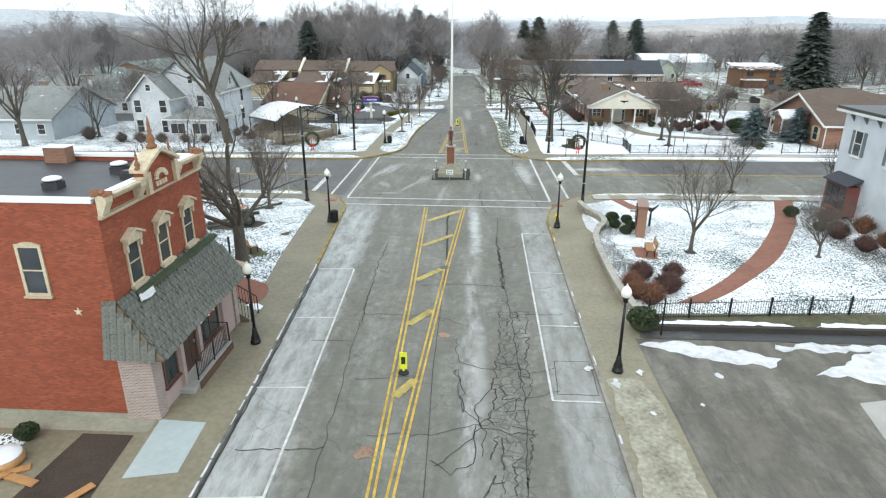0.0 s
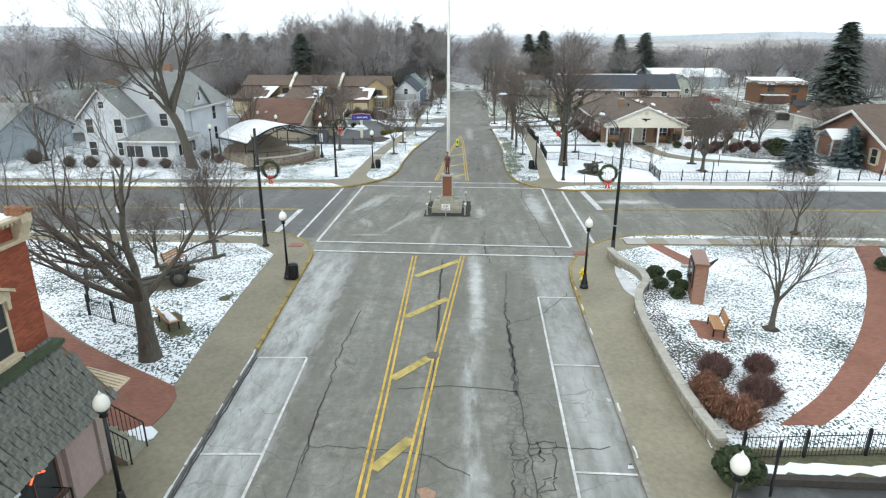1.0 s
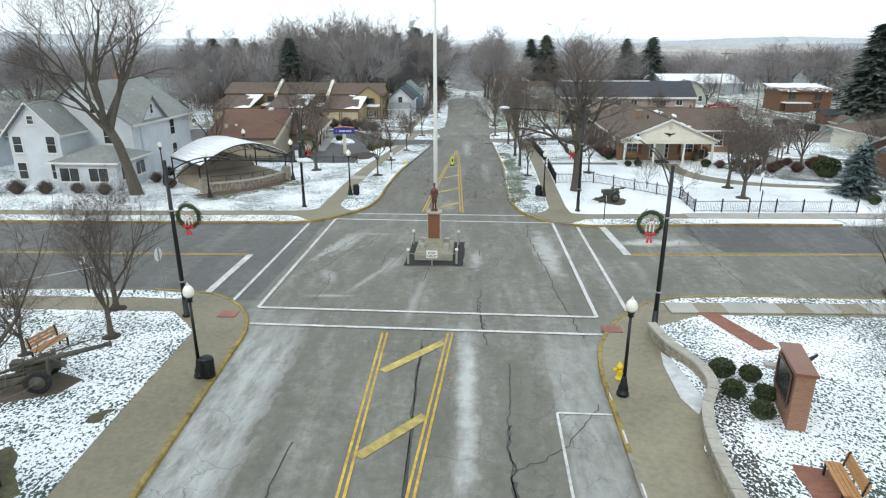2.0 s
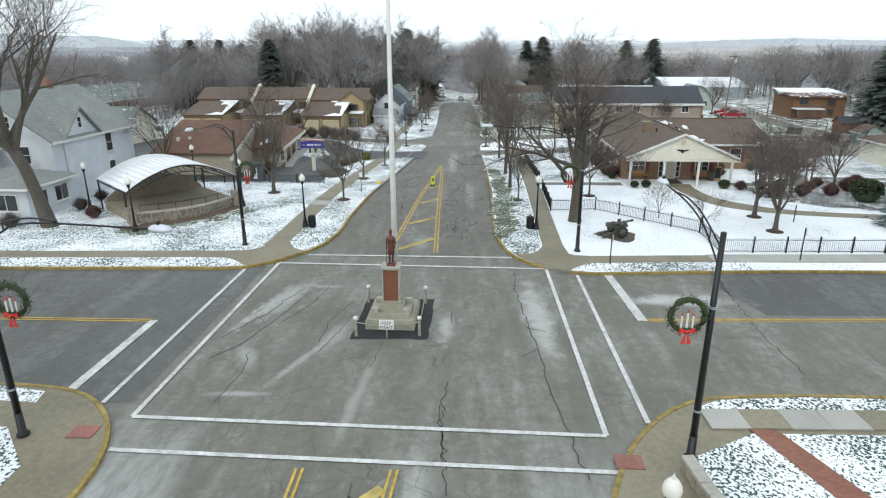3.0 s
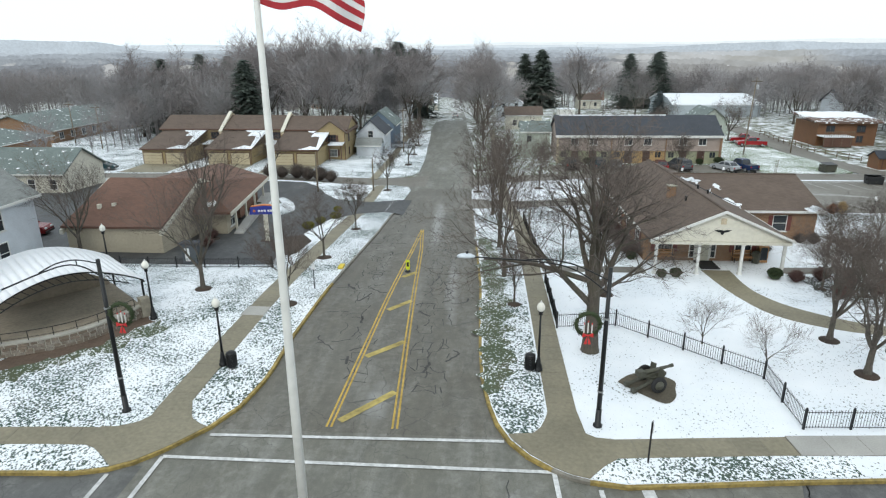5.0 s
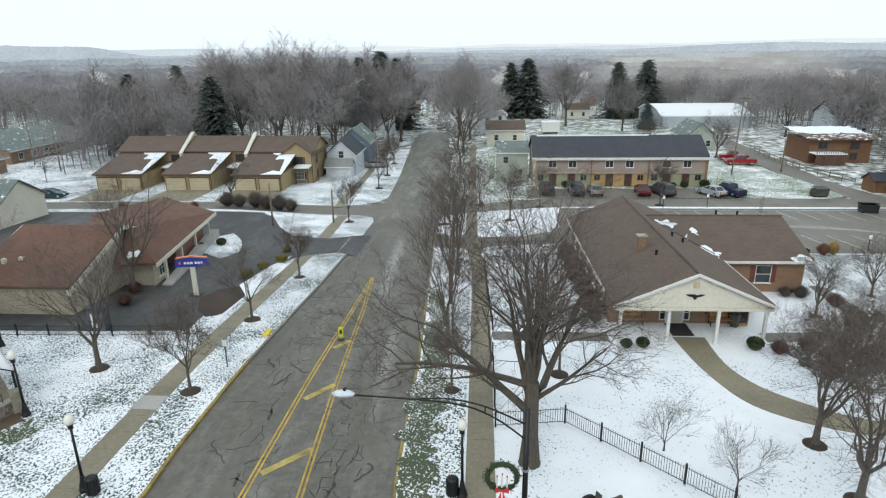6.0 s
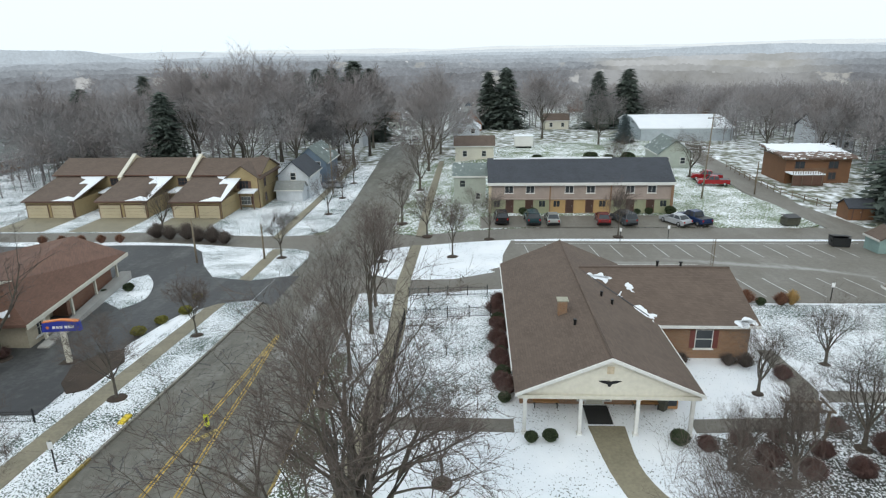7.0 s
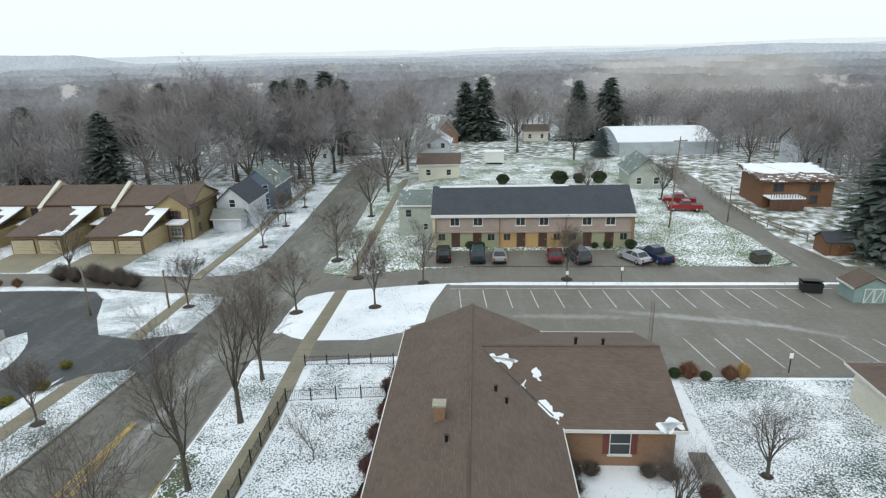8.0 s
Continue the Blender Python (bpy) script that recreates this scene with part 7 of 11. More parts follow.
def white_shop():
    b = Build("white_shop", "white-painted house with bracketed eaves and slate shutters", 36, 44, "house", dz=0.13)
    X0, X1, Y0, Y1 = 31.2, 42.0, 38.0, 51.5
    b.put("wall", Shape().box(X0, X1, Y0, Y1, -0.5, 7.7), "sid_white", "white painted wall")
    b.put("roof", Shape().box(X0 - 0.5, X1 + 0.5, Y0 - 0.5, Y1 + 0.5, 7.9, 8.12), "membrane", "low dark roof")
    b.put("eaves", Shape().box(X0 - 0.55, X1 + 0.55, Y0 - 0.55, Y1 + 0.55, 7.704, 7.896), "white", "white eaves board")
    for i in range(8):
        y = Y0 + 0.8 + i * 1.65
        b.put("bracket", Shape().slab([(X0 - 0.004, y - 0.06, 7.1), (X0 - 0.4, y - 0.06, 7.7), (X0 - 0.004, y - 0.06, 7.7)], (0, 0.12, 0)), "shutter_grey", "dark eaves bracket")
    for y in (41.0, 45.0, 49.2):
        b.window("W", y, X0, 4.7, 0.9, 1.8, "white", shutters="shutter_grey", bars=(1, 2))
    b.window("N", 35, Y1, 4.7, 0.9, 1.8, "white", shutters="shutter_grey", bars=(1, 2))
    bay = b.put("bay_window", Shape().box(X0 - 0.9, X0 - 0.004, 47.6, 50.6, 0.3, 2.6), "shutter", "dark red bay window")
    q = Shape()
    for i in range(3):
        q.box(X0 - 0.95, X0 - 0.904, 47.75 + 0.88 * i, 48.5 + 0.88 * i, 0.75, 1.55).box(X0 - 0.95, X0 - 0.904, 47.75 + 0.88 * i, 48.5 + 0.88 * i, 1.65, 2.4)
    b.put("pane", q, "glass", "dark panes", bay)
    b.put("bay_roof", Shape().slab([(X0 - 1.1, 47.4, 2.604), (X0 - 1.1, 50.8, 2.604), (X0 - 0.02, 50.8, 3.1), (X0 - 0.02, 47.4, 3.1)], (0, 0, 0.1)), "roof_slate", "", bay)


white_shop()


def far_houses():
    def gabled(label, x0, x1, y0, y1, eave, ridge, axis, wall, roof, wins=True, at=None):
        b = Build("house", label, (x0 + x1) / 2, (y0 + y1) / 2, "house", at=at)
        b.gable(x0, x1, y0, y1, eave, ridge, axis, wall, roof, 0.4)
        if wins:
            n = max(1, int((x1 - x0) / 3))
            for i in range(n):
                for z in ([0.9, 3.4] if eave > 4 else [0.9]):
                    b.window("S", x0 + (x1 - x0) * (i + 0.5) / n, y0, z, 0.9, 1.2, "white", bars=(1, 2))
        return b

    w = gabled("white gabled cottage with dark grey roof", -19.2, -13.8, 167.5, 176, 4.2, 6.6, "y", "sid_white", "roof_slate")
    w.gable(-18.8, -14.2, 164.4, 167.4, 2.3, 3.4, "x", "sid_white", "roof_grey", 0.3)
    gabled("slate-blue gabled house with snow on the roof", -20, -13.5, 180, 190, 4.6, 7.4, "y", "sid_blue", "roof_green")
    o = Build("timber_house", "orange-stained timber house with snowy flat roof and deck", 71, 168, "house", at=(74.26, 174.7))
    o.put("wall", Shape().box(67.8, 79, 166, 175, -0.5, 4.3), "sid_orange", "orange-stained boarding")
    o.put("roof", Shape().slab([(67.0, 165.0, 4.35), (79.8, 165.0, 4.35), (79.8, 175.8, 5.3), (67.0, 175.8, 5.3)], (0, 0, 0.3)), "roof_brown_snow", "brown roof half under snow")
    o.put("roof_snow", Shape().slab([(x, y, 4.35 + (y - 165.0) * 0.088 + 0.31) for x, y in ragged([(67.4, 170), (71, 168.6), (75, 169.4), (79.6, 168.4), (79.6, 175.6), (67.2, 175.6)], 0.5, 0.5, 2)], (0, 0, 0.08)), "snow", "snow on the upper roof")
    o.put("deck", Shape().box(67.8, 73.4, 163.2, 165.9, 1.9, 2.1), "snow", "snowy timber deck")
    rl = Shape()
    for i in range(14):
        rl.box(67.85 + 0.42 * i, 67.93 + 0.42 * i, 163.2, 163.28, 0 if i % 4 == 0 else 2.1, 2.95)
    rl.box(67.8, 73.4, 163.2, 163.3, 2.95, 3.03)
    o.put("deck_rail", rl, "wood_grey", "weathered deck railing")
    o.put("lower_screen", Shape().box(67.9, 73.3, 163.4, 163.46, 0, 1.85), "brown_paint", "dark boards below the deck")
    for x in (70.2, 76.0):
        o.window("S", x, 166, 2.6, 1.6, 1.2, "brown_paint", bars=(2, 1))
    o.window("S", 76.0, 166, 0.6, 1.2, 1.2, "brown_paint", bars=(2, 1))
    gabled("white house with slate roof behind bare trees", 94, 103, 208, 217, 5.4, 8.2, "x", "sid_white", "roof_slate")
    gabled("grey-green cottage with snow-dusted roof", 51, 57.5, 180, 190, 3.0, 5.6, "y", "sid_green", "roof_green", at=(56.35, 192.9))
    gabled("white two-storey house with pale roof", 10.5, 17.6, 218, 228, 4.6, 7.0, "y", "sid_white", "roof_pale", at=(13.39, 232.22))
    gabled("cream house with brown roof", 11.8, 20.5, 193, 200, 3.3, 5.0, "x", "offwhite", "roof_brown", at=(15.61, 204.31))
    t = Build("storage_trailer", "white storage trailer on a snowy yard", 27.6, 208, "trailer", at=(27.86, 217.83))
    t.put("body", Shape().box(25.4, 30, 206.6, 209.2, 0.5, 3.0), "white", "white trailer body")
    t.put("roof", Shape().box(25.3, 30.1, 206.5, 209.3, 3.004, 3.2), "snow", "snow on the roof")
    t.put("skirt", Shape().box(25.8, 29.6, 206.8, 209.0, -0.1, 0.496), "black")
    gabled("cream cottage with tan roof", 37, 44.5, 248, 256, 2.9, 4.6, "x", "offwhite", "roof_brown", at=(42.17, 267.86))
    h = Build("sports_hall", "long pale hall with curved snow-covered roof", 73, 236, "hall")
    ring = [(229 + 26 * i / 12, 3.2 + 2.2 * math.sin(math.pi * i / 12)) for i in range(13)]
    h.put("wall", Shape().slab([(60, 255, -1), *[(60, y, z) for y, z in ring[::-1]], (60, 229, -1)], (24, 0, 0)), "sid_grey", "pale grey metal wall")
    s = Shape()
    n = len(ring)
    s.v = [(x, y, z + dz) for x, dz in ((59.5, 0.02), (84.5, 0.02), (59.5, 0.27), (84.5, 0.27)) for y, z in ring]
    for i in range(n - 1):
        s.f += [(i, i + 1, n + i + 1, n + i), (2 * n + i, 3 * n + i, 3 * n + i + 1, 2 * n + i + 1), (i, 2 * n + i, 2 * n + i + 1, i + 1), (n + i, n + i + 1, 3 * n + i + 1, 3 * n + i)]
    s.f += [(0, n, 3 * n, 2 * n), (n - 1, 3 * n - 1, 4 * n - 1, 2 * n - 1)]
    h.put("roof", s, "snow", "curved snowy roof")
    g = Build("care_home", "long low grey-green roofed building", -98, 190, "building")
    g.gable(-106, -88, 176, 214, 3.0, 6.0, "y", "brick_tan", "roof_green", 0.6)
    g.hip(-124, -82, 152, 167, 3.0, 6.0, "brick_tan", "roof_green", 0.6)
    for y in range(179, 212, 4):
        g.window("E", y, -88, 0.9, 1.3, 1.3, "white", bars=(2, 1))
    for x in range(-118, -84, 5):
        g.window("S", x, 152, 0.9, 1.3, 1.3, "white", bars=(2, 1))
    gabled("grey-roofed low house beside the side street", -66, -51, 76, 90, 2.8, 6.0, "x", "sid_grey", "roof_grey")
    gabled("long grey-roofed house among bare trees", -72, -56, 104, 116, 3.0, 6.2, "x", "sid_white", "roof_grey")
    gabled("tan house with snow-patched green roof", -62, -50, 124, 133, 3.0, 5.6, "x", "offwhite", "roof_green")
    rng = random.Random(11)
    walls, roofs = ["sid_white", "sid_grey", "offwhite", "brick_red", "sid_blue", "sid_green"], ["roof_grey", "roof_slate", "roof_pale", "roof_brown", "roof_brown_snow"]
    for k in range(34):
        side = -1 if k % 2 else 1
        y = 236 + 15 * (k // 2) + rng.uniform(-3, 3) if k < 22 else rng.uniform(230, 520)
        x = side * rng.uniform(15, 24) - 0.025 * (y - 150) if k < 22 else side * rng.uniform(45, 190)
        if 5 < x < 46 and y < 262 or 58 < x < 90 and y < 262:
            continue
        w, d = rng.uniform(7, 11), rng.uniform(7, 11)
        gabled(rng.choice(["distant village house with snow-dusted roof"]), x - w / 2, x + w / 2, y, y + d, rng.choice([3.0, 5.2]), rng.uniform(6.2, 8.6), rng.choice("xy"), rng.choice(walls), rng.choice(roofs), wins=y < 400)


far_houses()


def sheds():
    s = Build("garden_shed", "orange-stained timber shed with dark roof", 66.7, 143, "shed", at=(69.66, 147.97))
    s.gable(65.0, 68.6, 142.4, 145.2, 1.7, 2.6, "x", "sid_orange", "roof_slate", 0.2, trim=None)
    s.door("S", 66.2, 142.4, 0, 1.1, 1.5, "sid_orange", "brown_paint", panels=False)
    t = Build("barn_shed", "teal-grey barn shed with brown roof and white-braced doors", 61.6, 128.6, "shed", dz=0.1, at=(63.65, 131.73))
    t.gable(59.7, 63.4, 127.3, 130.0, 1.7, 2.7, "y", "sid_teal", "roof_brown", 0.2)
    d = t.put("door", Shape().box(60.6, 62.6, 127.22, 127.296, 0.05, 1.65), "sid_teal")
    for x0 in (60.62, 61.62):
        for xa, xb, za, zb in ((0, 0.08, 0.05, 1.65), (0.88, 0.96, 0.05, 1.65), (0.082, 0.878, 0.05, 0.13), (0.082, 0.878, 1.57, 1.65)):
            t.put("brace", Shape().box(x0 + xa, x0 + xb, 127.18, 127.218, za, zb), "white", "white door board", d)
        t.put("brace", Shape().slab([(x0 + 0.08, 127.18, 0.13), (x0 + 0.18, 127.18, 0.13), (x0 + 0.88, 127.18, 1.57), (x0 + 0.78, 127.18, 1.57)], (0, 0.03, 0)), "white", "white slanting brace", d)


sheds()


# ---- trees and planting ----
def grow(wood, twigs, rng, p, d, length, r, level, last, spread, rise):
    """One branch with its side branches; the thick ones go to wood, the fine ones to twigs."""
    n = (5, 6, 4, 3, 2)[min(level, 4)]
    pts, radii = [p.copy()], [r]
    d = d.normalized()
    for i in range(n):
        wob = Vector((rng.uniform(-1, 1), rng.uniform(-1, 1), rng.uniform(-0.6, 0.8)))
        d = (d + wob * (0.15 + 0.06 * level) + Vector((0, 0, rise * 0.07))).normalized()
        pts.append(pts[-1] + d * (length / n))
        radii.append(r * (1 - (i + 1) / n * (0.55 if level == 0 else 0.72)))
    if level <= 2:
        wood.tube(pts, radii, (8, 6, 4)[level], cap=False)
    elif level < last:
        twigs.tube(pts, [max(x, 0.004) for x in radii], 3, cap=False)
    if level >= last:
        count, w = twigs.fine
        a, e = pts[0], pts[-1]
        sd = d.orthogonal().normalized() * w
        twigs.add([tuple(a - sd), tuple(a + sd), tuple(e)], [(0, 1, 2)])
        for k in range(count):
            q = a.lerp(e, rng.uniform(0.1, 1.0))
            t = d * 0.6 + Vector((rng.uniform(-1, 1), rng.uniform(-1, 1), rng.uniform(-0.5, 1.0)))
            sd = t.orthogonal().normalized() * w * rng.uniform(0.5, 0.9)
            h = q + t * length * rng.uniform(0.3, 0.6)
            twigs.add([tuple(q - sd), tuple(q + sd), tuple(h)], [(0, 1, 2)])
        return
    kids = (0, 6, 6, 5, 4)[level] if level else 0
    for k in range(kids):
        f = 0.28 + 0.72 * (k + rng.random()) / kids
        i = min(n - 1, int(f * n))
        q = pts[i].lerp(pts[i + 1], f * n - i)
        axis = (pts[i + 1] - pts[i]).normalized()
        side = axis.orthogonal().normalized()
        side.rotate(Matrix.Rotation(rng.uniform(0, 6.283), 3, axis))
        a = spread * rng.uniform(0.7, 1.2)
        nd = axis * math.cos(a) + side * math.sin(a)
        grow(wood, twigs, rng, q, nd, length * rng.uniform(0.45, 0.68), max(0.005, radii[i] * rng.uniform(0.42, 0.6)), level + 1, last, spread, rise)


def bare_tree(label, seed, height, trunk_h, r, limbs, spread=0.75, rise=0.6, last=4, bark="bark", twig="twig", lean=0.0, mulch=True, flat=0.0, fine=(6, 0.008), boughs=()):
    """A leafless tree: trunk, limbs and a crown of fine twigs."""
    rng = random.Random(seed)
    wood, twigs = Shape(), Shape()
    twigs.fine = fine
    top = Vector((lean, rng.uniform(-0.1, 0.1) * height * 0.1, trunk_h))
    pts = [Vector((0, 0, -0.25)), Vector((0, 0, 0.12)), Vector((lean * 0.2, 0, trunk_h * 0.35)), Vector((lean * 0.5, 0, trunk_h * 0.7)), top]
    wood.tube(pts, [r * 1.75, r * 1.35, r, r * 0.92, r * 0.85], 9)
    reach = height - trunk_h
    for k in range(limbs):
        a = 6.283 * (k + rng.uniform(-0.25, 0.25)) / limbs
        up = rng.uniform(0.25, 0.8) * (1 - flat) if k else 0.12
        d = Vector((math.cos(a) * math.sin(up), math.sin(a) * math.sin(up), math.cos(up)))
        f = rng.uniform(0.72, 1.0) if k else 1.0
        q = pts[3].lerp(top, (f - 0.7) / 0.3)
        grow(wood, twigs, rng, q, d, reach * rng.uniform(0.62, 0.85), r * rng.uniform(0.42, 0.62), 1, last, spread, rise)
    for z, d, length, br in boughs:
        grow(wood, twigs, rng, Vector((lean * 0.8, 0, z)), Vector(d), length, br, 1, last, spread, rise)
    t = thing("tree", label, "tree")
    part("trunk", wood, bark, t, "grey-brown trunk and limbs", True)
    part("crown", twigs, twig, t, "crown of fine bare twigs", kind="stuff")
    if mulch:
        part("mulch_ring", Shape().lathe([(0.62, -0.05), (0.6, 0.02), (0.42, 0.08), (0.12, 0.12)], 12), "mulch", t, "ring of dark mulch", True)
    return t


def plant(source, x, y, turn=0.0, size=1.0, base=0.14, label="", group=""):
    ob = copy_thing(source, pose(x, y, G(x, y) + base, 0, 0, turn) @ Matrix.Diagonal((size, size, size, 1)))
    return tagged(ob, label, group=group)


def first(source, x, y, turn=0.0, size=1.0, base=0.14):
    source.matrix_basis = pose(x, y, G(x, y) + base, 0, 0, turn) @ Matrix.Diagonal((size, size, size, 1))
    return source


# young street trees
YOUNG = [bare_tree("young bare street tree in a mulch ring on the snowy verge", 20 + i, 5.2, 1.7, 0.085, 6, 0.6, 0.8, 4) for i in range(3)]
spots = [(-7.9, 85.6, 0), (-8.2, 96.7, 1), (-7.6, 107.5, 2), (-7.95, 131.9, 0), (-7.7, 155.8, 1), (7.6, 86.3, 2), (4.91, 129.39, 1), (14.15, 88.4, 0), (13.19, 129.84, 2), (5.11, 148.19, 0), (-8.0, 168, 2), (-8.6, 182, 1), (9.38, 140.48, 1), (34.22, 138.25, 2), (17.64, 137.34, 0)]
used = set()
for i, (x, y, k) in enumerate(spots):
    size = 1.0 + 0.12 * math.sin(i * 2.3) + (0.35 if (k == 2 and y > 120) or (x, y) == (5.11, 148.19) else 0)
    if k in used:
        plant(YOUNG[k], x, y, 67 * i, size, group="young street trees")
    else:
        used.add(k)
        tagged(first(YOUNG[k], x, y, 67 * i, size), group="young street trees")
# small ornamental trees on the snowy lawn
SMALL = bare_tree("small multi-stemmed ornamental tree on the snowy lawn", 41, 2.9, 0.5, 0.04, 6, 0.6, 0.5, 4, mulch=False, fine=(1, 0.003))
first(SMALL, 18.4, 81.0)
for x, y, s in ((20.9, 78.3, 0.95), (13.7, 103.0, 1.1), (9.06, 150.36, 1.2), (15.52, 154.23, 1.1)):
    plant(SMALL, x, y, 40 * x, s)
# lawn trees
LAWN = [bare_tree("mature bare lawn tree with a spreading twiggy crown", 51, 7.4, 1.6, 0.17, 7, 0.8, 0.35, 4), bare_tree("bare lawn tree with upright limbs", 52, 7.6, 2.0, 0.16, 6, 0.65, 0.7, 4, fine=(4, 0.007))]
first(LAWN[0], 25.9, 77.7)
first(LAWN[1], -15.1, 88.2)
for x, y, k, s in ((26.1, 81.8, 0, 0.95), (16.7, 39.9, 1, 0.78), (-14.0, 48.1, 1, 0.75), (25.3, 56.0, 1, 0.6), (24.6, 39.5, 0, 0.5), (33.8, 55.6, 1, 0.55), (34.2, 97.7, 0, 0.62), (37.5, 92, 0, 0.8), (32.2, 88.9, 0, 0.66), (29.9, 90.1, 0, 0.5), (33.2, 90.9, 0, 0.58),
                   (40.6, 101.8, 0, 0.62), (-29.5, 96, 1, 1.0), (-20.6, 102.2, 1, 1.3), (5.68, 172.35, 1, 1.25), (56.4, 178.44, 0, 1.0), (44.32, 183.26, 0, 0.9), (-47, 79, 1, 0.9), (-50.5, 97, 0, 1.1), (-27.5, 141.3, 1, 0.8), (39.5, 84.5, 0, 0.62), (47, 96, 0, 0.7), (-15.6, 51.2, 1, 0.8), (-16.8, 46.2, 0, 0.55)):
    plant(LAWN[k], x, y, 53 * x + 20 * y, s)
# large old trees
ELM = bare_tree("large old elm with forked trunk and sweeping limbs", 64, 12.9, 4.4, 0.38, 5, 0.8, 0.3, 4, bark="bark_dark", mulch=False, flat=0.45, fine=(6, 0.011),
                boughs=((2.7, (-0.7, 0.1, 0.7), 6.4, 0.22), (4.2, (-0.9, 0.05, 0.2), 6.6, 0.18), (3.4, (0.5, -0.2, 0.85), 6.0, 0.21), (3.8, (-0.3, 0.3, 0.95), 6.8, 0.22), (3.4, (0.85, 0.1, 0.25), 4.4, 0.13), (4.2, (0.3, 0.4, 0.85), 5.6, 0.18)))
first(ELM, 11.65, 79.8, 0)
VERGE = bare_tree("tall slender bare tree on the verge", 66, 11.0, 3.0, 0.18, 6, 0.5, 0.75, 4, bark="bark_dark", mulch=False, flat=0.5, fine=(4, 0.009))
first(VERGE, 7.3, 107.5, 40, 0.92)
for x, y, a, s in ((6.95, 100.2, 200, 0.9), (7.1, 92.0, 300, 0.88), (6.6, 114.0, 10, 0.85)):
    plant(VERGE, x, y, a, s)
OAK = bare_tree("broad old park tree with low spreading limbs", 63, 9.6, 3.3, 0.36, 6, 0.75, 0.4, 4, bark="bark", mulch=False, flat=-0.1, fine=(3, 0.006), boughs=((2.6, (-0.9, 0.1, 0.35), 6.0, 0.16),))
first(OAK, -11.4, 35.3, 10)
OLD = bare_tree("tall old tree with a thick leaning trunk beside the house", 68, 18.5, 6.5, 0.44, 6, 0.65, 0.6, 4, bark="bark", mulch=False, lean=-1.6, flat=-0.1, fine=(6, 0.014))
first(OLD, -28.5, 76.0, 20)
plant(OLD, -52, 72, 120, 0.6, label="old bare tree in the yard beside the road")
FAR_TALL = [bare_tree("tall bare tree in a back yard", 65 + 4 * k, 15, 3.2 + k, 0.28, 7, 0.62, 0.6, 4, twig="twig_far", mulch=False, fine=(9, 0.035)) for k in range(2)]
first(FAR_TALL[0], 5.76, 192.92)
first(FAR_TALL[1], -13, 205)
for i, (x, y, s) in enumerate(((6.98, 218.54, 1.0), (-12, 222, 1.2), (4, 232, 1.1), (-14, 240, 1.15), (3, 252, 1.2), (-13, 258, 1.1), (-28, 178, 1.0), (-36, 190, 1.2), (-24, 196, 1.2), (-30, 204, 1.3), (-18, 212, 1.2), (34.77, 237.8, 1.0), (47.6, 222.23, 0.8), (88.17, 193.97, 0.8), (94.58, 178.98, 0.8),
                (102.07, 189.68, 0.85), (83.96, 209.1, 0.85), (-46, 196, 1.2), (-66, 190, 1.0), (-58, 196, 1.0), (-74, 188, 1.0), (-70, 120, 0.9), (-62, 98, 0.9), (92.44, 155.45, 0.8), (-40, 206, 1.3), (-54, 210, 1.3))):
    plant(FAR_TALL[i % 2], x, y, 31 * x + 17 * y, s)


def conifer(label, seed, height, radius, needle="needle", tiers=34, gap=0.0):
    """A conifer: trunk and drooping sprays of needles in tiers."""
    rng = random.Random(seed)
    s, tr = Shape(), Shape()
    tr.tube([(0, 0, -0.2), (0, 0, height * 0.5), (0, 0, height * 0.97)], [0.34, 0.2, 0.02], 7)
    for i in range(tiers):
        f = (i + 0.3) / tiers
        z0, rr = height * (0.05 + 0.95 * f), radius * (1 - f) ** 0.72 * rng.uniform(0.7, 1.12) + 0.12
        n = max(6, int(19 * (1 - f) + 6))
        sway = rng.uniform(0, 6.283)
        for k in range(n):
            if rng.random() < gap:
                continue
            a = 6.283 * (k + rng.random()) / n
            ln = rr * rng.uniform(0.6, 1.18) * (1 + 0.22 * math.cos(a * 2 - sway))
            c, q = math.cos(a), math.sin(a)
            lift, droop = rng.uniform(-1.6, 1.6) * height / tiers * (1 - f), rng.uniform(0.05, 0.45)
            for j in range(5):
                g = 0.25 + 0.75 * j / 4
                x, y, z = c * ln * g, q * ln * g, z0 + lift - ln * droop * g + rng.uniform(-0.3, 0.3)
                w = (0.32 + 0.2 * rng.random()) * (1.25 - 0.5 * g) * max(0.6, radius / 2.2)
                b = a + rng.uniform(-0.9, 0.9)
                cx, cy = math.cos(b), math.sin(b)
                dz = rng.uniform(-0.35, 0.1)
                s.add([(x - cy * w * 0.5, y + cx * w * 0.5, z), (x + cy * w * 0.5, y - cx * w * 0.5, z + 0.05), (x + cx * w * 1.5, y + cy * w * 1.5, z + dz * w * 1.5), (x, y, z + 0.16 * w)], [(0, 1, 2), (0, 3, 2), (1, 2, 3)])
    t = thing("conifer", label, "tree")
    part("trunk", tr, "bark_dark", t)
    part("crown", s, needle, t, "tiers of drooping needles", kind="stuff")
    return t


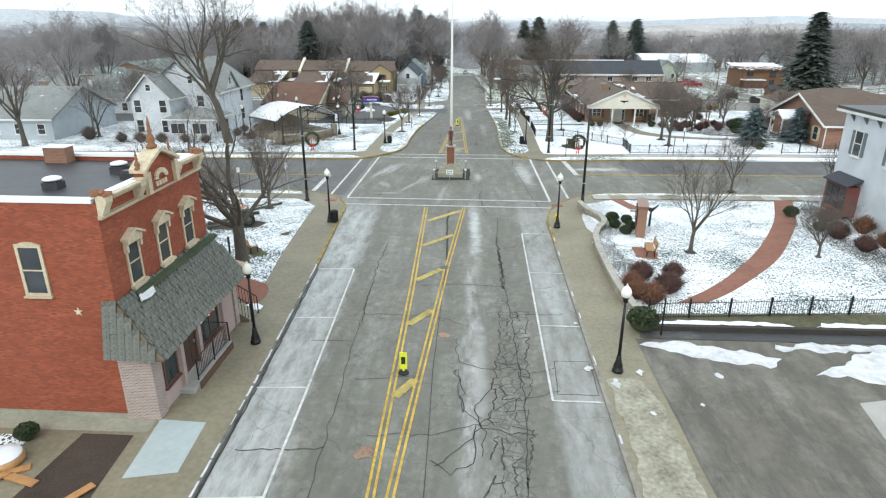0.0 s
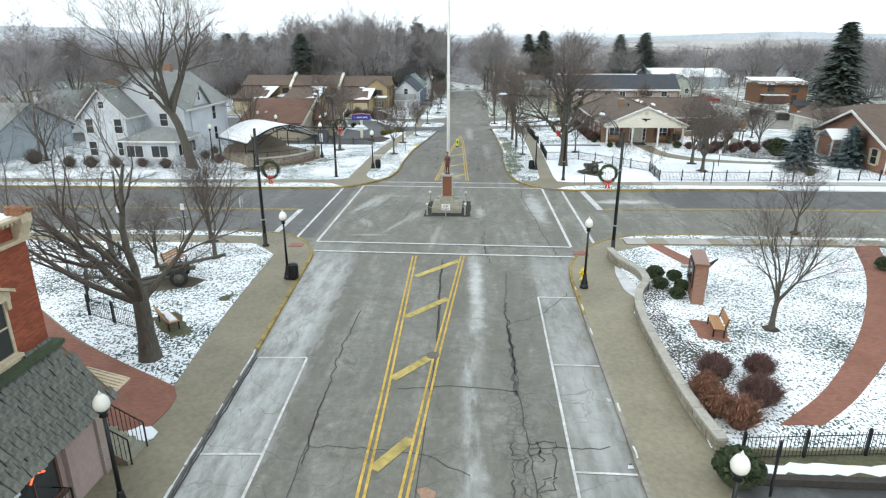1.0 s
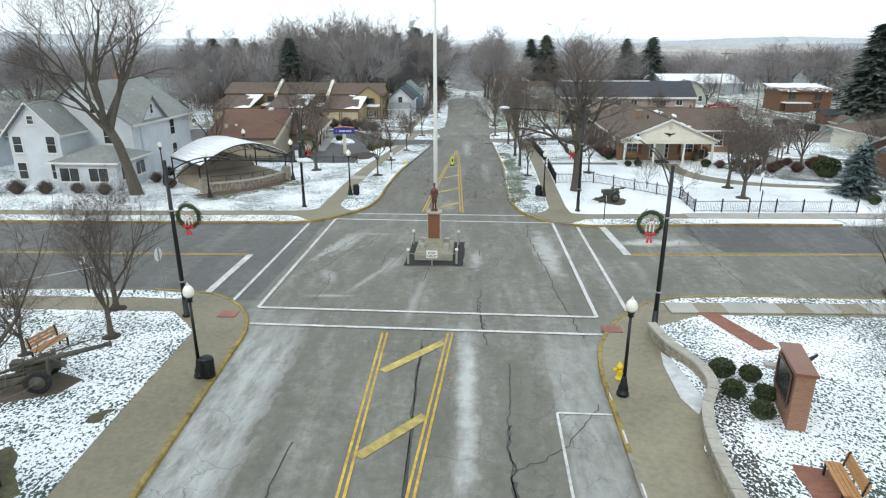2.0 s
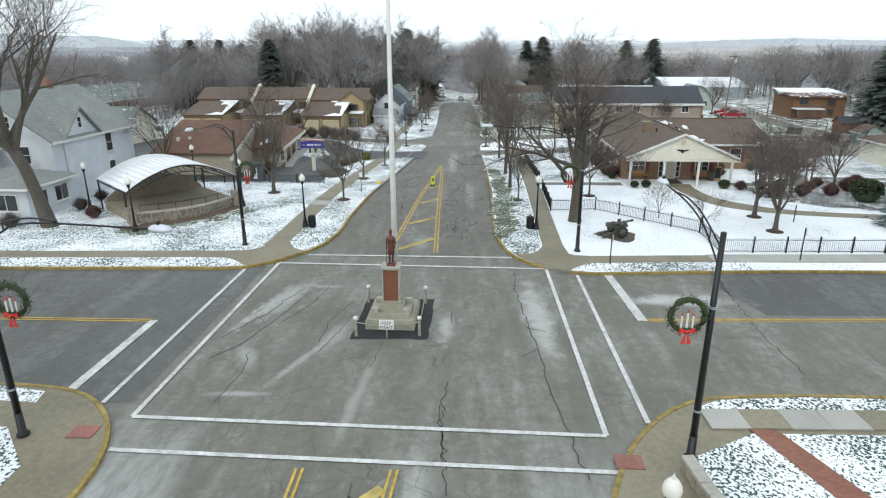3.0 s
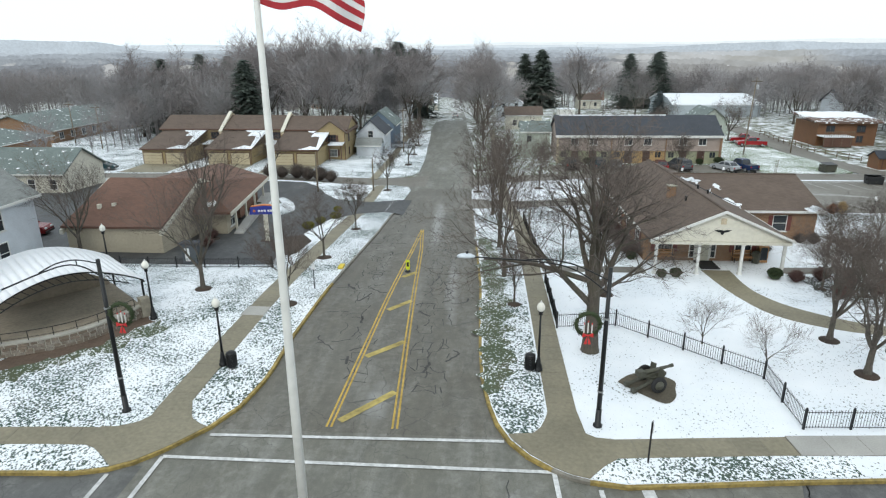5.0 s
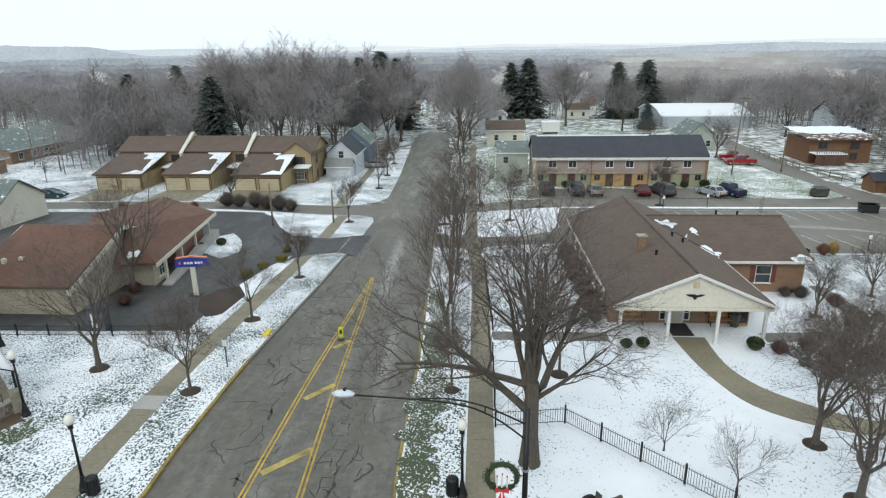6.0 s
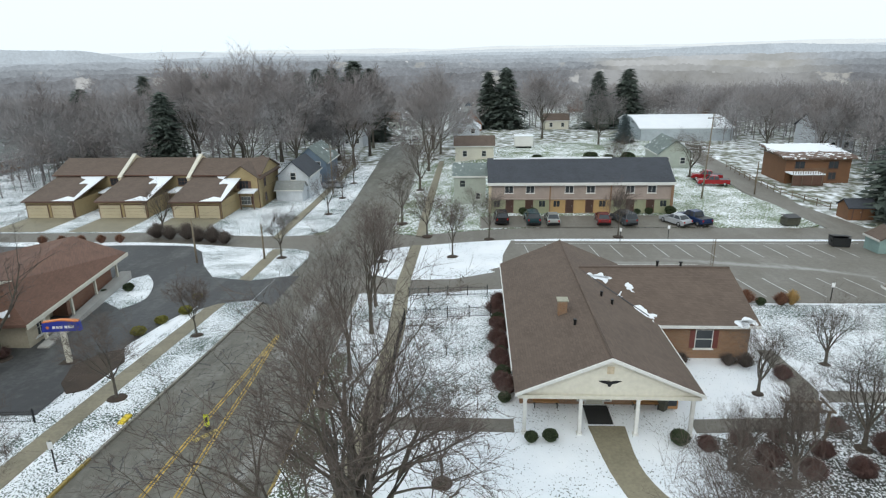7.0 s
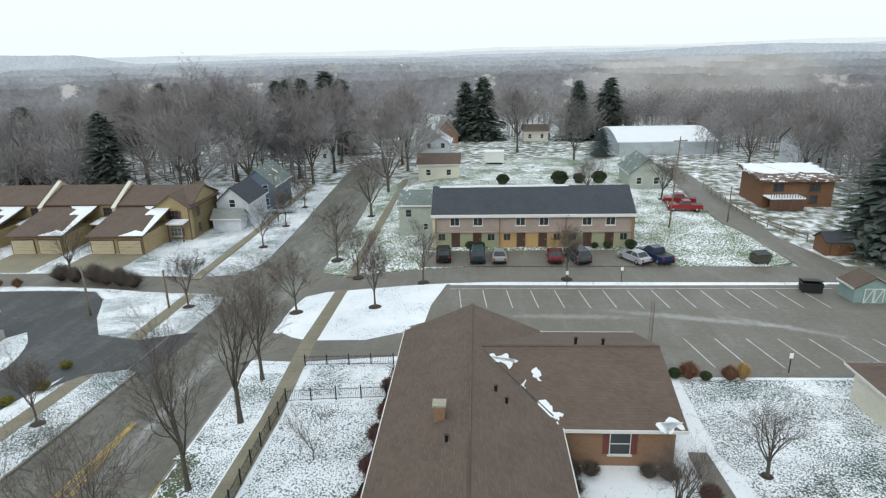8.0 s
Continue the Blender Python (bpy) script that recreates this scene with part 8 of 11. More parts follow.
SPRUCE = [conifer("tall dark spruce standing among bare trees", 71 + k, 15, (5.2, 6.0)[k]) for k in range(2)]
first(SPRUCE[0], 20.3, 272, 0, 1.2)
first(SPRUCE[1], 26.0, 270, 0, 1.28)
for i, (x, y, s) in enumerate(((55, 265, 0.98), (65, 268, 0.95), (-47, 184, 0.95), (-74, 200, 0.9), (-30, 262, 1.2), (-24, 268, 1.25), (-37, 270, 1.2), (-18, 262, 1.15), (-92, 262, 1.1), (-60, 330, 1.2), (-88, 300, 1.2), (-110, 330, 1.2))):
    plant(SPRUCE[i % 2], x, y, 70 * x, s, label="tall dark spruce standing among bare trees")
PINE = conifer("huge dark pine with a broad ragged crown", 76, 18, 6.8, tiers=40, gap=0.12)
first(PINE, 76.4, 148.5)
BLUE = conifer("dense blue spruce on the snowy lawn", 72, 4.6, 2.2, "needle_blue", 20)
first(BLUE, 36.4, 79.2)
for x, y, s in ((42.6, 81.2, 0.95), (55.14, 226.64, 1.5)):
    plant(BLUE, x, y, 50, s)


def bush(label, seed, r, h, leaf, count=420, twiggy=False, name="shrub"):
    """A rounded shrub of many small leaves or fine stems."""
    rng = random.Random(seed)
    s = Shape()
    for i in range(count):
        a, u = rng.uniform(0, 6.283), rng.random()
        if twiggy:
            b = rng.uniform(0.1, 1.25)
            ln = rng.uniform(0.7, 1.05)
            tip = Vector((math.cos(a) * math.sin(b) * r * ln, math.sin(a) * math.sin(b) * r * ln, h * math.cos(b * 0.85) * ln))
            root = Vector((math.cos(a), math.sin(a), 0)) * r * 0.2
            w = 0.012 + 0.012 * rng.random()
            sd = Vector((-math.sin(a), math.cos(a), 0)) * w
            mid = root.lerp(tip, 0.55) + Vector((rng.uniform(-1, 1), rng.uniform(-1, 1), rng.uniform(0, 1))) * 0.07 * r
            s.add([tuple(root - sd), tuple(root + sd), tuple(mid + sd), tuple(mid - sd), tuple(tip)], [(0, 1, 2, 3), (3, 2, 4)])
            for k in range(3):
                q = mid.lerp(tip, rng.random())
                e = q + Vector((rng.uniform(-1, 1), rng.uniform(-1, 1), rng.uniform(-0.2, 0.9))) * 0.16 * r
                s.add([tuple(q - sd * 0.8), tuple(q + sd * 0.8), tuple(e)], [(0, 1, 2)])
        else:
            b = math.acos(1 - u * 1.15)
            k = rng.uniform(0.86, 1.05)
            p = Vector((math.cos(a) * math.sin(b) * r * k, math.sin(a) * math.sin(b) * r * k, h * 0.5 + h * 0.52 * math.cos(b) * k))
            w = 0.10 * r * rng.uniform(0.7, 1.5) + 0.02
            d1 = Vector((rng.uniform(-1, 1), rng.uniform(-1, 1), rng.uniform(-1, 1))).normalized()
            d2 = d1.cross(Vector((rng.uniform(-1, 1), rng.uniform(-1, 1), 1))).normalized()
            s.add([tuple(p + d1 * w), tuple(p + d2 * w), tuple(p - d1 * w), tuple(p - d2 * w)], [(0, 1, 2, 3)])
    t = thing(name, label, "shrub")
    if not twiggy:
        part("core", Shape().lathe([(r * 0.5, 0), (r * 0.84, h * 0.2), (r * 0.9, h * 0.5), (r * 0.7, h * 0.82), (r * 0.2, h * 0.96)], 12), leaf, t, "dense inner foliage", True)
    part("foliage", s, leaf, t, kind="stuff")
    return t


BOX = bush("clipped round boxwood shrub", 81, 0.55, 0.85, "box_green", 700)
first(BOX, 12.9, 46.3, 0, 0.85)
for x, y, s in ((13.9, 46.0, 0.85), (12.8, 44.8, 0.85), (13.9, 44.6, 0.8), (13.3, 43.4, 0.85), (-21.0, 116.5, 1.0), (-19.6, 118.4, 1.1), (19.1, 92.2, 0.8), (20.2, 92.3, 0.9), (27.5, 92.2, 1.1), (44.6, 78.6, 1.1), (27, 48.5, 1.1), (27.4, 45, 0.9), (22.93, 150.32, 1.3), (24.32, 150.43, 1.2), (39.61, 150.32, 1.0), (41.33, 150.32, 1.2), (44.32, 150.11, 1.6), (37.16, 150.43, 0.8),
                (39.0, 113.8, 1.0), (41.2, 113.4, 0.9), (36, 76, 1.0), (-13.2, 19.0, 0.8), (29.03, 192.9, 2.6), (40.26, 192.26, 3.4), (44.32, 193.54, 2.4), (48.28, 193.54, 3.0)):
    plant(BOX, x, y, 80 * x, s)
plant(BOX, 10.95, 28.9, 0, 1.5, label="large clipped dark shrub at the fence end")
plant(BOX, 37.9, 87.6, 0, 2.6, label="broad dark yew shrub by the path")
YEL = bush("low yellow-green shrub beside the drive", 82, 0.6, 0.7, "box_yellow", 500)
first(YEL, -10.9, 112.6)
for x, y, s in ((-12.6, 107.5, 1.0), (-11.6, 116.6, 0.8), (-12.0, 110.2, 0.9)):
    plant(YEL, x, y, 10 * y, s)
BARB = bush("leafless dark red barberry bush in the snow", 83, 0.85, 1.0, "barberry", 1500, True)
first(BARB, 12.4, 35.2, 0, 1.12)
for x, y, s in ((14.3, 35.5, 0.9), (13.4, 33.3, 1.12), (30.5, 88.6, 1.0), (31.6, 90.4, 1.1), (33.4, 89.4, 1.0), (34.8, 91.2, 0.9), (36.0, 89.6, 1.0), (28.8, 91.6, 0.8), (30.8, 92.0, 0.9), (33, 92.4, 0.8), (27.8, 43.4, 1.1), (28.2, 40.8, 1.0), (29, 47.2, 1.0), (29.2, 38.4, 0.9), (-26.5, 78.5, 0.9), (-24.3, 86.5, 0.9), (-27.5, 84.2, 1.0), (-19.8, 99.4, 0.9), (-20.6, 102.3, 0.9), (36.6, 99.6, 0.9), (38.5, 91.5, 1.2), (40.4, 93.6, 1.1), (42.5, 91.0, 1.3), (44.6, 94, 1.2), (41.5, 88.5, 1.2), (38.8, 88.4, 1.0), (45.5, 88, 1.3), (36.8, 93.6, 0.8)):
    plant(BARB, x, y, 60 * x, s)
HEDGE = bush("large bare brown bush beside the lane", 86, 1.9, 2.1, "twig", 1000, True)
first(HEDGE, -27.4, 139.4)
for x, y, s in ((-25.4, 139.0, 0.9), (-23.2, 139.5, 1.05), (-21.3, 138.7, 0.95), (-19.4, 138.6, 1.1), (-17.6, 138.2, 0.85), (-34, 76.0, 0.5), (-31.2, 75.6, 0.55), (-36.8, 75.6, 0.6), (-39.4, 75.4, 0.65), (-42, 75.6, 0.6), (-29.2, 81.0, 0.5), (-29.6, 84.5, 0.45), (-47, 77, 0.8), (29.3, 101.5, 0.5), (30.5, 101.7, 0.42), (29.2, 100.0, 0.48), (29.4, 98.4, 0.42), (33.8, 101.6, 0.42), (34.9, 101.4, 0.5)):
    plant(HEDGE, x, y, 60 * x, s)
for k in range(17):
    plant(BARB if k % 3 else BOX, 17.75 + 0.25 * math.sin(k * 2.1), 96.4 + 1.05 * k, 50 * k, 0.85 + 0.3 * math.sin(k * 1.7) ** 2, label="low brown and evergreen shrub along the brick wall")
RUST = bush("rusty brown ornamental bush in the snow", 84, 0.7, 0.95, "rust", 900, True)
first(RUST, 11.5, 33.6, 0, 1.2)
for x, y, s in ((12.1, 31.8, 1.15), (11.6, 32.5, 1.0), (28, 37, 1.1), (30.2, 44.6, 1.2), (30, 41.5, 1.1), (-31, 136.6, 1.0), (-33.4, 136.4, 1.0), (-36, 136.2, 1.0), (-38.5, 136, 1.0), (-41, 135.8, 1.0), (40.0, 113.7, 1.2), (43.0, 113.5, 1.0)):
    plant(RUST, x, y, 60 * x, s)
STRAW = bush("clump of tall straw-coloured grass", 85, 0.75, 1.4, "straw", 800, True, name="grass_clump")
first(STRAW, 44.0, 113.6)


def far_woods():
    """Bare woods behind the village: trunks, limbs and dense sprays of twigs in one mesh."""
    rng = random.Random(91)
    pick = np.random.default_rng(91)
    tris = []

    def one(x, y, h, n):
        z = G(x, y) - 0.2
        w = h * 0.010 + 0.03
        for ang in (0.0, 1.57):
            cx, cy = math.cos(ang) * w, math.sin(ang) * w
            tris.append(np.array([[[x - cx, y - cy, z], [x + cx, y + cy, z], [x, y, z + h * 0.9]]]))
        wide, mid = h * rng.uniform(0.28, 0.40), h * rng.uniform(0.54, 0.64)
        # limbs from the trunk into the crown
        a, e = pick.uniform(0, 6.283, 9), pick.uniform(0.2, 1.3, 9)
        tip = np.stack([np.cos(a) * np.cos(e) * wide, np.sin(a) * np.cos(e) * wide, mid + np.sin(e) * (h - mid)], 1)
        root = np.stack([np.zeros(9), np.zeros(9), h * pick.uniform(0.25, 0.5, 9)], 1)
        side = np.stack([-np.sin(a), np.cos(a), np.zeros(9)], 1) * 0.075
        tris.append(np.stack([root - side, root + side, tip], 1) + (x, y, z))
        # twigs: denser near the rim of an uneven crown
        d = pick.normal(size=(n, 3))
        d /= np.linalg.norm(d, axis=1)[:, None]
        lump = 0.92 + 0.16 * np.sin(d[:, 0] * 4 + x) * np.sin(d[:, 1] * 4 + y) + 0.1 * np.sin(d[:, 2] * 7 + x * 3)
        rad = pick.uniform(0.15, 1.0, n) ** 0.55 * lump
        p = d * rad[:, None] * (wide, wide, h - mid) + (0, 0, mid)
        go = d * (1, 1, 0.5) + (0, 0, 0.55) + pick.normal(size=(n, 3)) * 0.45
        q = p + go * (h * 0.062 * pick.uniform(0.6, 1.3, n))[:, None]
        sd = np.cross(go, pick.normal(size=(n, 3)))
        sd *= ((0.028 + 0.00012 * y) * (1.0 if n > 300 else 2.6) * pick.uniform(0.6, 1.3, n) / np.linalg.norm(sd, axis=1))[:, None]
        tris.append(np.stack([p - sd, p + sd, q], 1) + (x, y, z))

    placed = 0
    while placed < 3000:
        y = 180 + 620 * rng.random() ** 1.5
        x = rng.uniform(-1, 1) * (70 + y * 0.9)
        road = -0.028 * (y - 120)
        if abs(x - road) < 9 + 0.01 * y:
            continue
        if y < 205 and -50 < x < 92:
            continue
        if y < 262 and 5 < x < 90:
            continue
        if y < 225 and -145 < x < -82:
            continue
        dense = noise.noise(Vector((x * 0.014, y * 0.014, 0.3)))
        if dense < ((-0.4 if x > 30 else -0.16) if y < 380 else 0.22 if y > 400 and 0.15 < x / y < 0.46 else -0.05):
            continue
        one(x, y, rng.uniform(11, 15.5) + (1 if x < -10 and y < 300 else 0), 740 if y < 320 else 340 if y < 440 else 150)
        placed += 1
    placed = 0
    while placed < 150:
        x, y = rng.uniform(-150, -66), rng.uniform(96, 235)
        if (-128 < x < -74 and y > 140) or (y < 142 and x > -75) or 134 < y < 144:
            continue
        one(x, y, rng.uniform(7, 11), 520)
        placed += 1
    placed = 0
    while placed < 220:
        x, y = rng.uniform(72, 190), rng.uniform(100, 258)
        if x < 84 and y < 208:
            continue
        if 200 < y < 222 and x < 108:
            continue
        one(x, y, rng.uniform(8, 14), 520)
        placed += 1
    v = np.concatenate(tris).reshape(-1, 3)
    me = bpy.data.meshes.new("far_woods")
    me.vertices.add(len(v))
    me.vertices.foreach_set("co", v.astype(np.float32).ravel())
    me.loops.add(len(v))
    me.loops.foreach_set("vertex_index", np.arange(len(v), dtype=np.int32))
    me.polygons.add(len(v) // 3)
    me.polygons.foreach_set("loop_start", np.arange(0, len(v), 3, dtype=np.int32))
    me.update(calc_edges=True)
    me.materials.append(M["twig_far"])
    tagged(new("far_woods", me), "bare grey-brown winter woods round the village", "trees", kind="stuff")


far_woods()


# ---- the square: monument, flagpole, lamps, poles ----
def monument():
    t = thing("monument", "bronze soldier figure on a red granite pedestal and stepped concrete base", "monument", (0, 61, 0))
    part("base", Shape().prism([(-1.2, -1.1), (1.2, -1.1), (1.2, 1.75), (-1.2, 1.75)], -0.05, 0.42).prism([(-1.13, -1.03), (1.13, -1.03), (1.13, 1.68), (-1.13, 1.68)], 0.42, 0.5), "concrete", t, "mossy concrete plinth")
    part("step", Shape().box(-0.95, 0.95, -0.75, 0.95, 0.504, 0.72), "concrete", t, "worn concrete step")
    for x, y in ((-0.75, -0.55), (0.75, -0.55), (-0.75, 0.75), (0.75, 0.75)):
        part("corner_block", Shape().box(x - 0.16, x + 0.16, y - 0.16, y + 0.16, 0.724, 0.95), "stone_cap", t, "pale corner block")
    part("footing", Shape().box(-0.6, 0.6, -0.5, 0.6, 0.724, 1.05).box(-0.5, 0.5, -0.42, 0.52, 1.05, 1.24), "concrete", t)
    part("pedestal", Shape().prism([(-0.36, -0.32), (0.36, -0.32), (0.36, 0.4), (-0.36, 0.4)], 1.244, 2.86), "granite", t, "polished red granite shaft")
    part("pedestal_edge", Shape().box(-0.42, -0.364, -0.38, 0.46, 1.244, 2.8).box(0.364, 0.42, -0.38, 0.46, 1.244, 2.8), "stone_cap", t, "pale granite corner strips")
    part("cap", Shape().box(-0.46, 0.46, -0.42, 0.5, 2.864, 2.98), "stone_cap", t, "pale granite cap")
    statue = single("statue", Shape(), "bronze", "brown bronze statue of a standing figure on a pedestal", "statue")
    s = Shape()
    s.box(-0.3, 0.3, -0.26, 0.3, 0.0, 0.08)
    for sg in (-1, 1):
        s.tube([(sg * 0.12, 0.02 - sg * 0.04, 0.08), (sg * 0.11, 0.02 - sg * 0.02, 0.5), (sg * 0.09, 0.0, 0.9)], [0.07, 0.085, 0.12], 8)
        s.lathe([(0.09, 0), (0.1, 0.05), (0.05, 0.1)], 8, (sg * 0.12, -0.05, 0.08))
        s.tube([(sg * 0.24, 0, 1.48), (sg * 0.31, 0.02, 1.18), (sg * 0.27, -0.1, 0.92)], [0.085, 0.07, 0.05], 7)
    s.lathe([(0.26, 0.62), (0.24, 0.85), (0.2, 1.05), (0.235, 1.25), (0.27, 1.42), (0.2, 1.54), (0.08, 1.6), (0.075, 1.66), (0.11, 1.72), (0.12, 1.8), (0.14, 1.83), (0.11, 1.88), (0.02, 1.93)], 12)
    s.tube([(-0.3, -0.2, 0.08), (-0.3, -0.16, 1.35)], 0.022, 6)
    statue.data = mesh_of("statue", s, M["bronze"], True)
    statue.matrix_basis = pose(0.0, 61.04, 2.984) @ Matrix.Diagonal((0.68, 0.76, 0.94, 1))
    pad = drape("monument_pad", [ragged([(-1.75, 58.9), (1.9, 59.1), (1.9, 63.8), (-1.75, 63.7)], 0.07, 0.3, 12)], 0.03, "tar", "black sealed asphalt pad under the monument", "pad")
    for i, (x, y) in enumerate(((-1.5, 59.2), (1.5, 59.4), (1.45, 63.2), (-1.6, 63.2))):
        p = thing("bollard", "pale bollard with white ball top beside the monument", "bollard", (x, y, 0.02), group="bollards round the monument")
        part("post", Shape().tube([(0, 0, 0), (0, 0, 0.82)], 0.07, 8), "concrete", p)
        part("ball", Shape().lathe([(0.03, 0), (0.1, 0.04), (0.12, 0.1), (0.09, 0.18), (0.02, 0.21)], 10, (0, 0, 0.82)), "white", p, "white ball", True)
    for a, b in (((-1.5, 59.2), (1.5, 59.4)), ((1.5, 59.4), (1.45, 63.2)), ((-1.6, 63.2), (-1.5, 59.2))):
        pts = [(a[0] + (b[0] - a[0]) * k / 8, a[1] + (b[1] - a[1]) * k / 8, 0.74 - 0.2 * math.sin(math.pi * k / 8)) for k in range(9)]
        single("rope", Shape().tube(pts, 0.022, 5), "concrete", "sagging rope strung between bollards", "rope")
    g = thing("road_sign", "small white road sign before the monument", "sign", (0.0, 59.0, 0.02))
    part("post", Shape().box(-0.03, 0.03, -0.02, 0.02, 0, 0.75), "steel", g, "steel post")
    face = part("face", Shape().box(-0.34, 0.34, -0.05, -0.024, 0.5, 0.98), "sign_white", g, "white sign face")
    for text, z in (("KEEP", 0.755), ("RIGHT", 0.54)):
        cu = bpy.data.curves.new("lettering", "FONT")
        cu.body, cu.size, cu.align_x, cu.extrude = text, 0.21, "CENTER", 0.002
        ob = new("lettering", cu)
        ob.data.materials.append(M["ink"])
        ob.parent = face
        ob.matrix_basis = pose(0, -0.056, z, 90, 0, 0)


monument()


def flagpole():
    t = thing("flagpole", "tall white tapered flagpole behind the monument", "flagpole", (0.0, 62.3, 0.02))
    part("base", Shape().lathe([(0.42, 0), (0.42, 0.5), (0.34, 0.55), (0.3, 0.7), (0.2, 0.8)], 12), "pole_white", t, "flared white base")
    part("pole", Shape().tube([(0, 0, 0.6), (0, 0, 8), (0, 0, 20.2)], [0.16, 0.13, 0.06], 12), "pole_white", t, "", True)
    part("finial", Shape().lathe([(0.02, 0), (0.12, 0.06), (0.14, 0.14), (0.08, 0.24), (0.02, 0.28)], 10, (0, 0, 20.2)), "yellow", t, "gilt ball", True)
    part("halyard", Shape().tube([(0.1, -0.06, 1.2), (0.09, -0.06, 19.8)], 0.008, 4), "white", t, "halyard rope")
    f = thing("flag", "red and white striped flag with blue canton flying from the pole", "flag", (0.06, 62.3, 17.6))
    W, H = 2.7, 1.9

    def cloth(u, v):
        x = u * W * 0.84
        y = 0.22 * math.sin(u * 7.5 + v * 1.2) * u + 0.1 * math.sin(u * 15) * u
        z = H * (v - 1) * (1 + 0.05 * math.sin(u * 9)) - 0.62 * u * u - 0.1 * u * math.sin(u * 6 + v * 2) + 2.1
        return (x + 0.12 * math.sin(v * 5) * u, y, z)

    n = 26
    for k in range(13):
        v0, v1 = 1 - k / 13, 1 - (k + 1) / 13
        u0 = 0.4 if k < 7 else 0.0
        q = Shape()
        vs = [cloth(u0 + (1 - u0) * i / n, v) for i in range(n + 1) for v in (v0, v1)]
        vs += [(a, b + 0.008, c) for a, b, c in vs]
        m = 2 * (n + 1)
        q.add(vs, [(2 * i, 2 * i + 1, 2 * i + 3, 2 * i + 2) for i in range(n)] + [(m + 2 * i + 2, m + 2 * i + 3, m + 2 * i + 1, m + 2 * i) for i in range(n)])
        part("stripe", q, "flag_red" if k % 2 == 0 else "flag_white", f, "red stripe" if k % 2 == 0 else "white stripe")
    q = Shape()
    rows = 8
    vs = [cloth(0.4 * i / 12, 1 - (7 / 13) * j / rows) for i in range(13) for j in range(rows + 1)]
    vs += [(a, b + 0.008, c) for a, b, c in vs]
    m = 13 * (rows + 1)
    fs = []
    for i in range(12):
        for j in range(rows):
            a = i * (rows + 1) + j
            fs += [(a, a + 1, a + rows + 2, a + rows + 1), (m + a + rows + 1, m + a + rows + 2, m + a + 1, m + a)]
    canton = part("canton", q.add(vs, fs), "flag_blue", f, "navy blue canton")
    st = Shape()
    for i in range(6):
        for j in range(5):
            c = Vector(cloth(0.035 + 0.066 * i, 1 - (7 / 13) * (j + 0.5) / 5))
            for off in (-0.006, 0.014):
                st.add([(c.x + 0.035 * math.cos(6.283 * k / 5), c.y + off, c.z + 0.035 * math.sin(6.283 * k / 5)) for k in range(5)], [(0, 1, 2, 3, 4)])
    part("stars", st, "flag_white", canton, "rows of small white stars", kind="stuff")


flagpole()


def street_lamp():
    t = thing("street_lamp", "black cast-iron street lamp with a white acorn globe", "street lamp", group="globe street lamps")
    part("base", Shape().lathe([(0.24, 0), (0.24, 0.12), (0.19, 0.16), (0.2, 0.3), (0.13, 0.5), (0.1, 0.75), (0.085, 0.8)], 12), "black", t, "fluted flared base", True)
    part("pole", Shape().tube([(0, 0, 0.78), (0, 0, 3.3)], [0.075, 0.05], 10), "black", t, "", True)
    part("collar", Shape().lathe([(0.06, 0), (0.13, 0.06), (0.09, 0.12), (0.14, 0.2), (0.15, 0.24)], 10, (0, 0, 3.26)), "black", t, "", True)
    g = part("globe", Shape().lathe([(0.12, 0), (0.2, 0.08), (0.225, 0.2), (0.2, 0.33), (0.13, 0.44), (0.06, 0.49)], 14, (0, 0, 3.5)), "globe", t, "frosted white acorn globe", True)
    part("finial", Shape().lathe([(0.06, 0), (0.045, 0.05), (0.02, 0.1), (0.005, 0.14)], 8, (0, 0, 3.985)), "white", g, "small pale finial")
    return t


LAMP = street_lamp()
spots = [(-7.45, 26.4), (-8.3, 44.9), (8.95, 24.9), (8.6, 44.6), (-8.95, 77.0), (8.45, 77.3), (-21.2, 75.1), (-16.0, 82.8), (-24.0, 91.2), (-28.2, 80.7)]
LAMP.matrix_basis = pose(*spots[0], 0.14)
for x, y in spots[1:]:
    copy_thing(LAMP, pose(x, y, G(x, y) + 0.15))


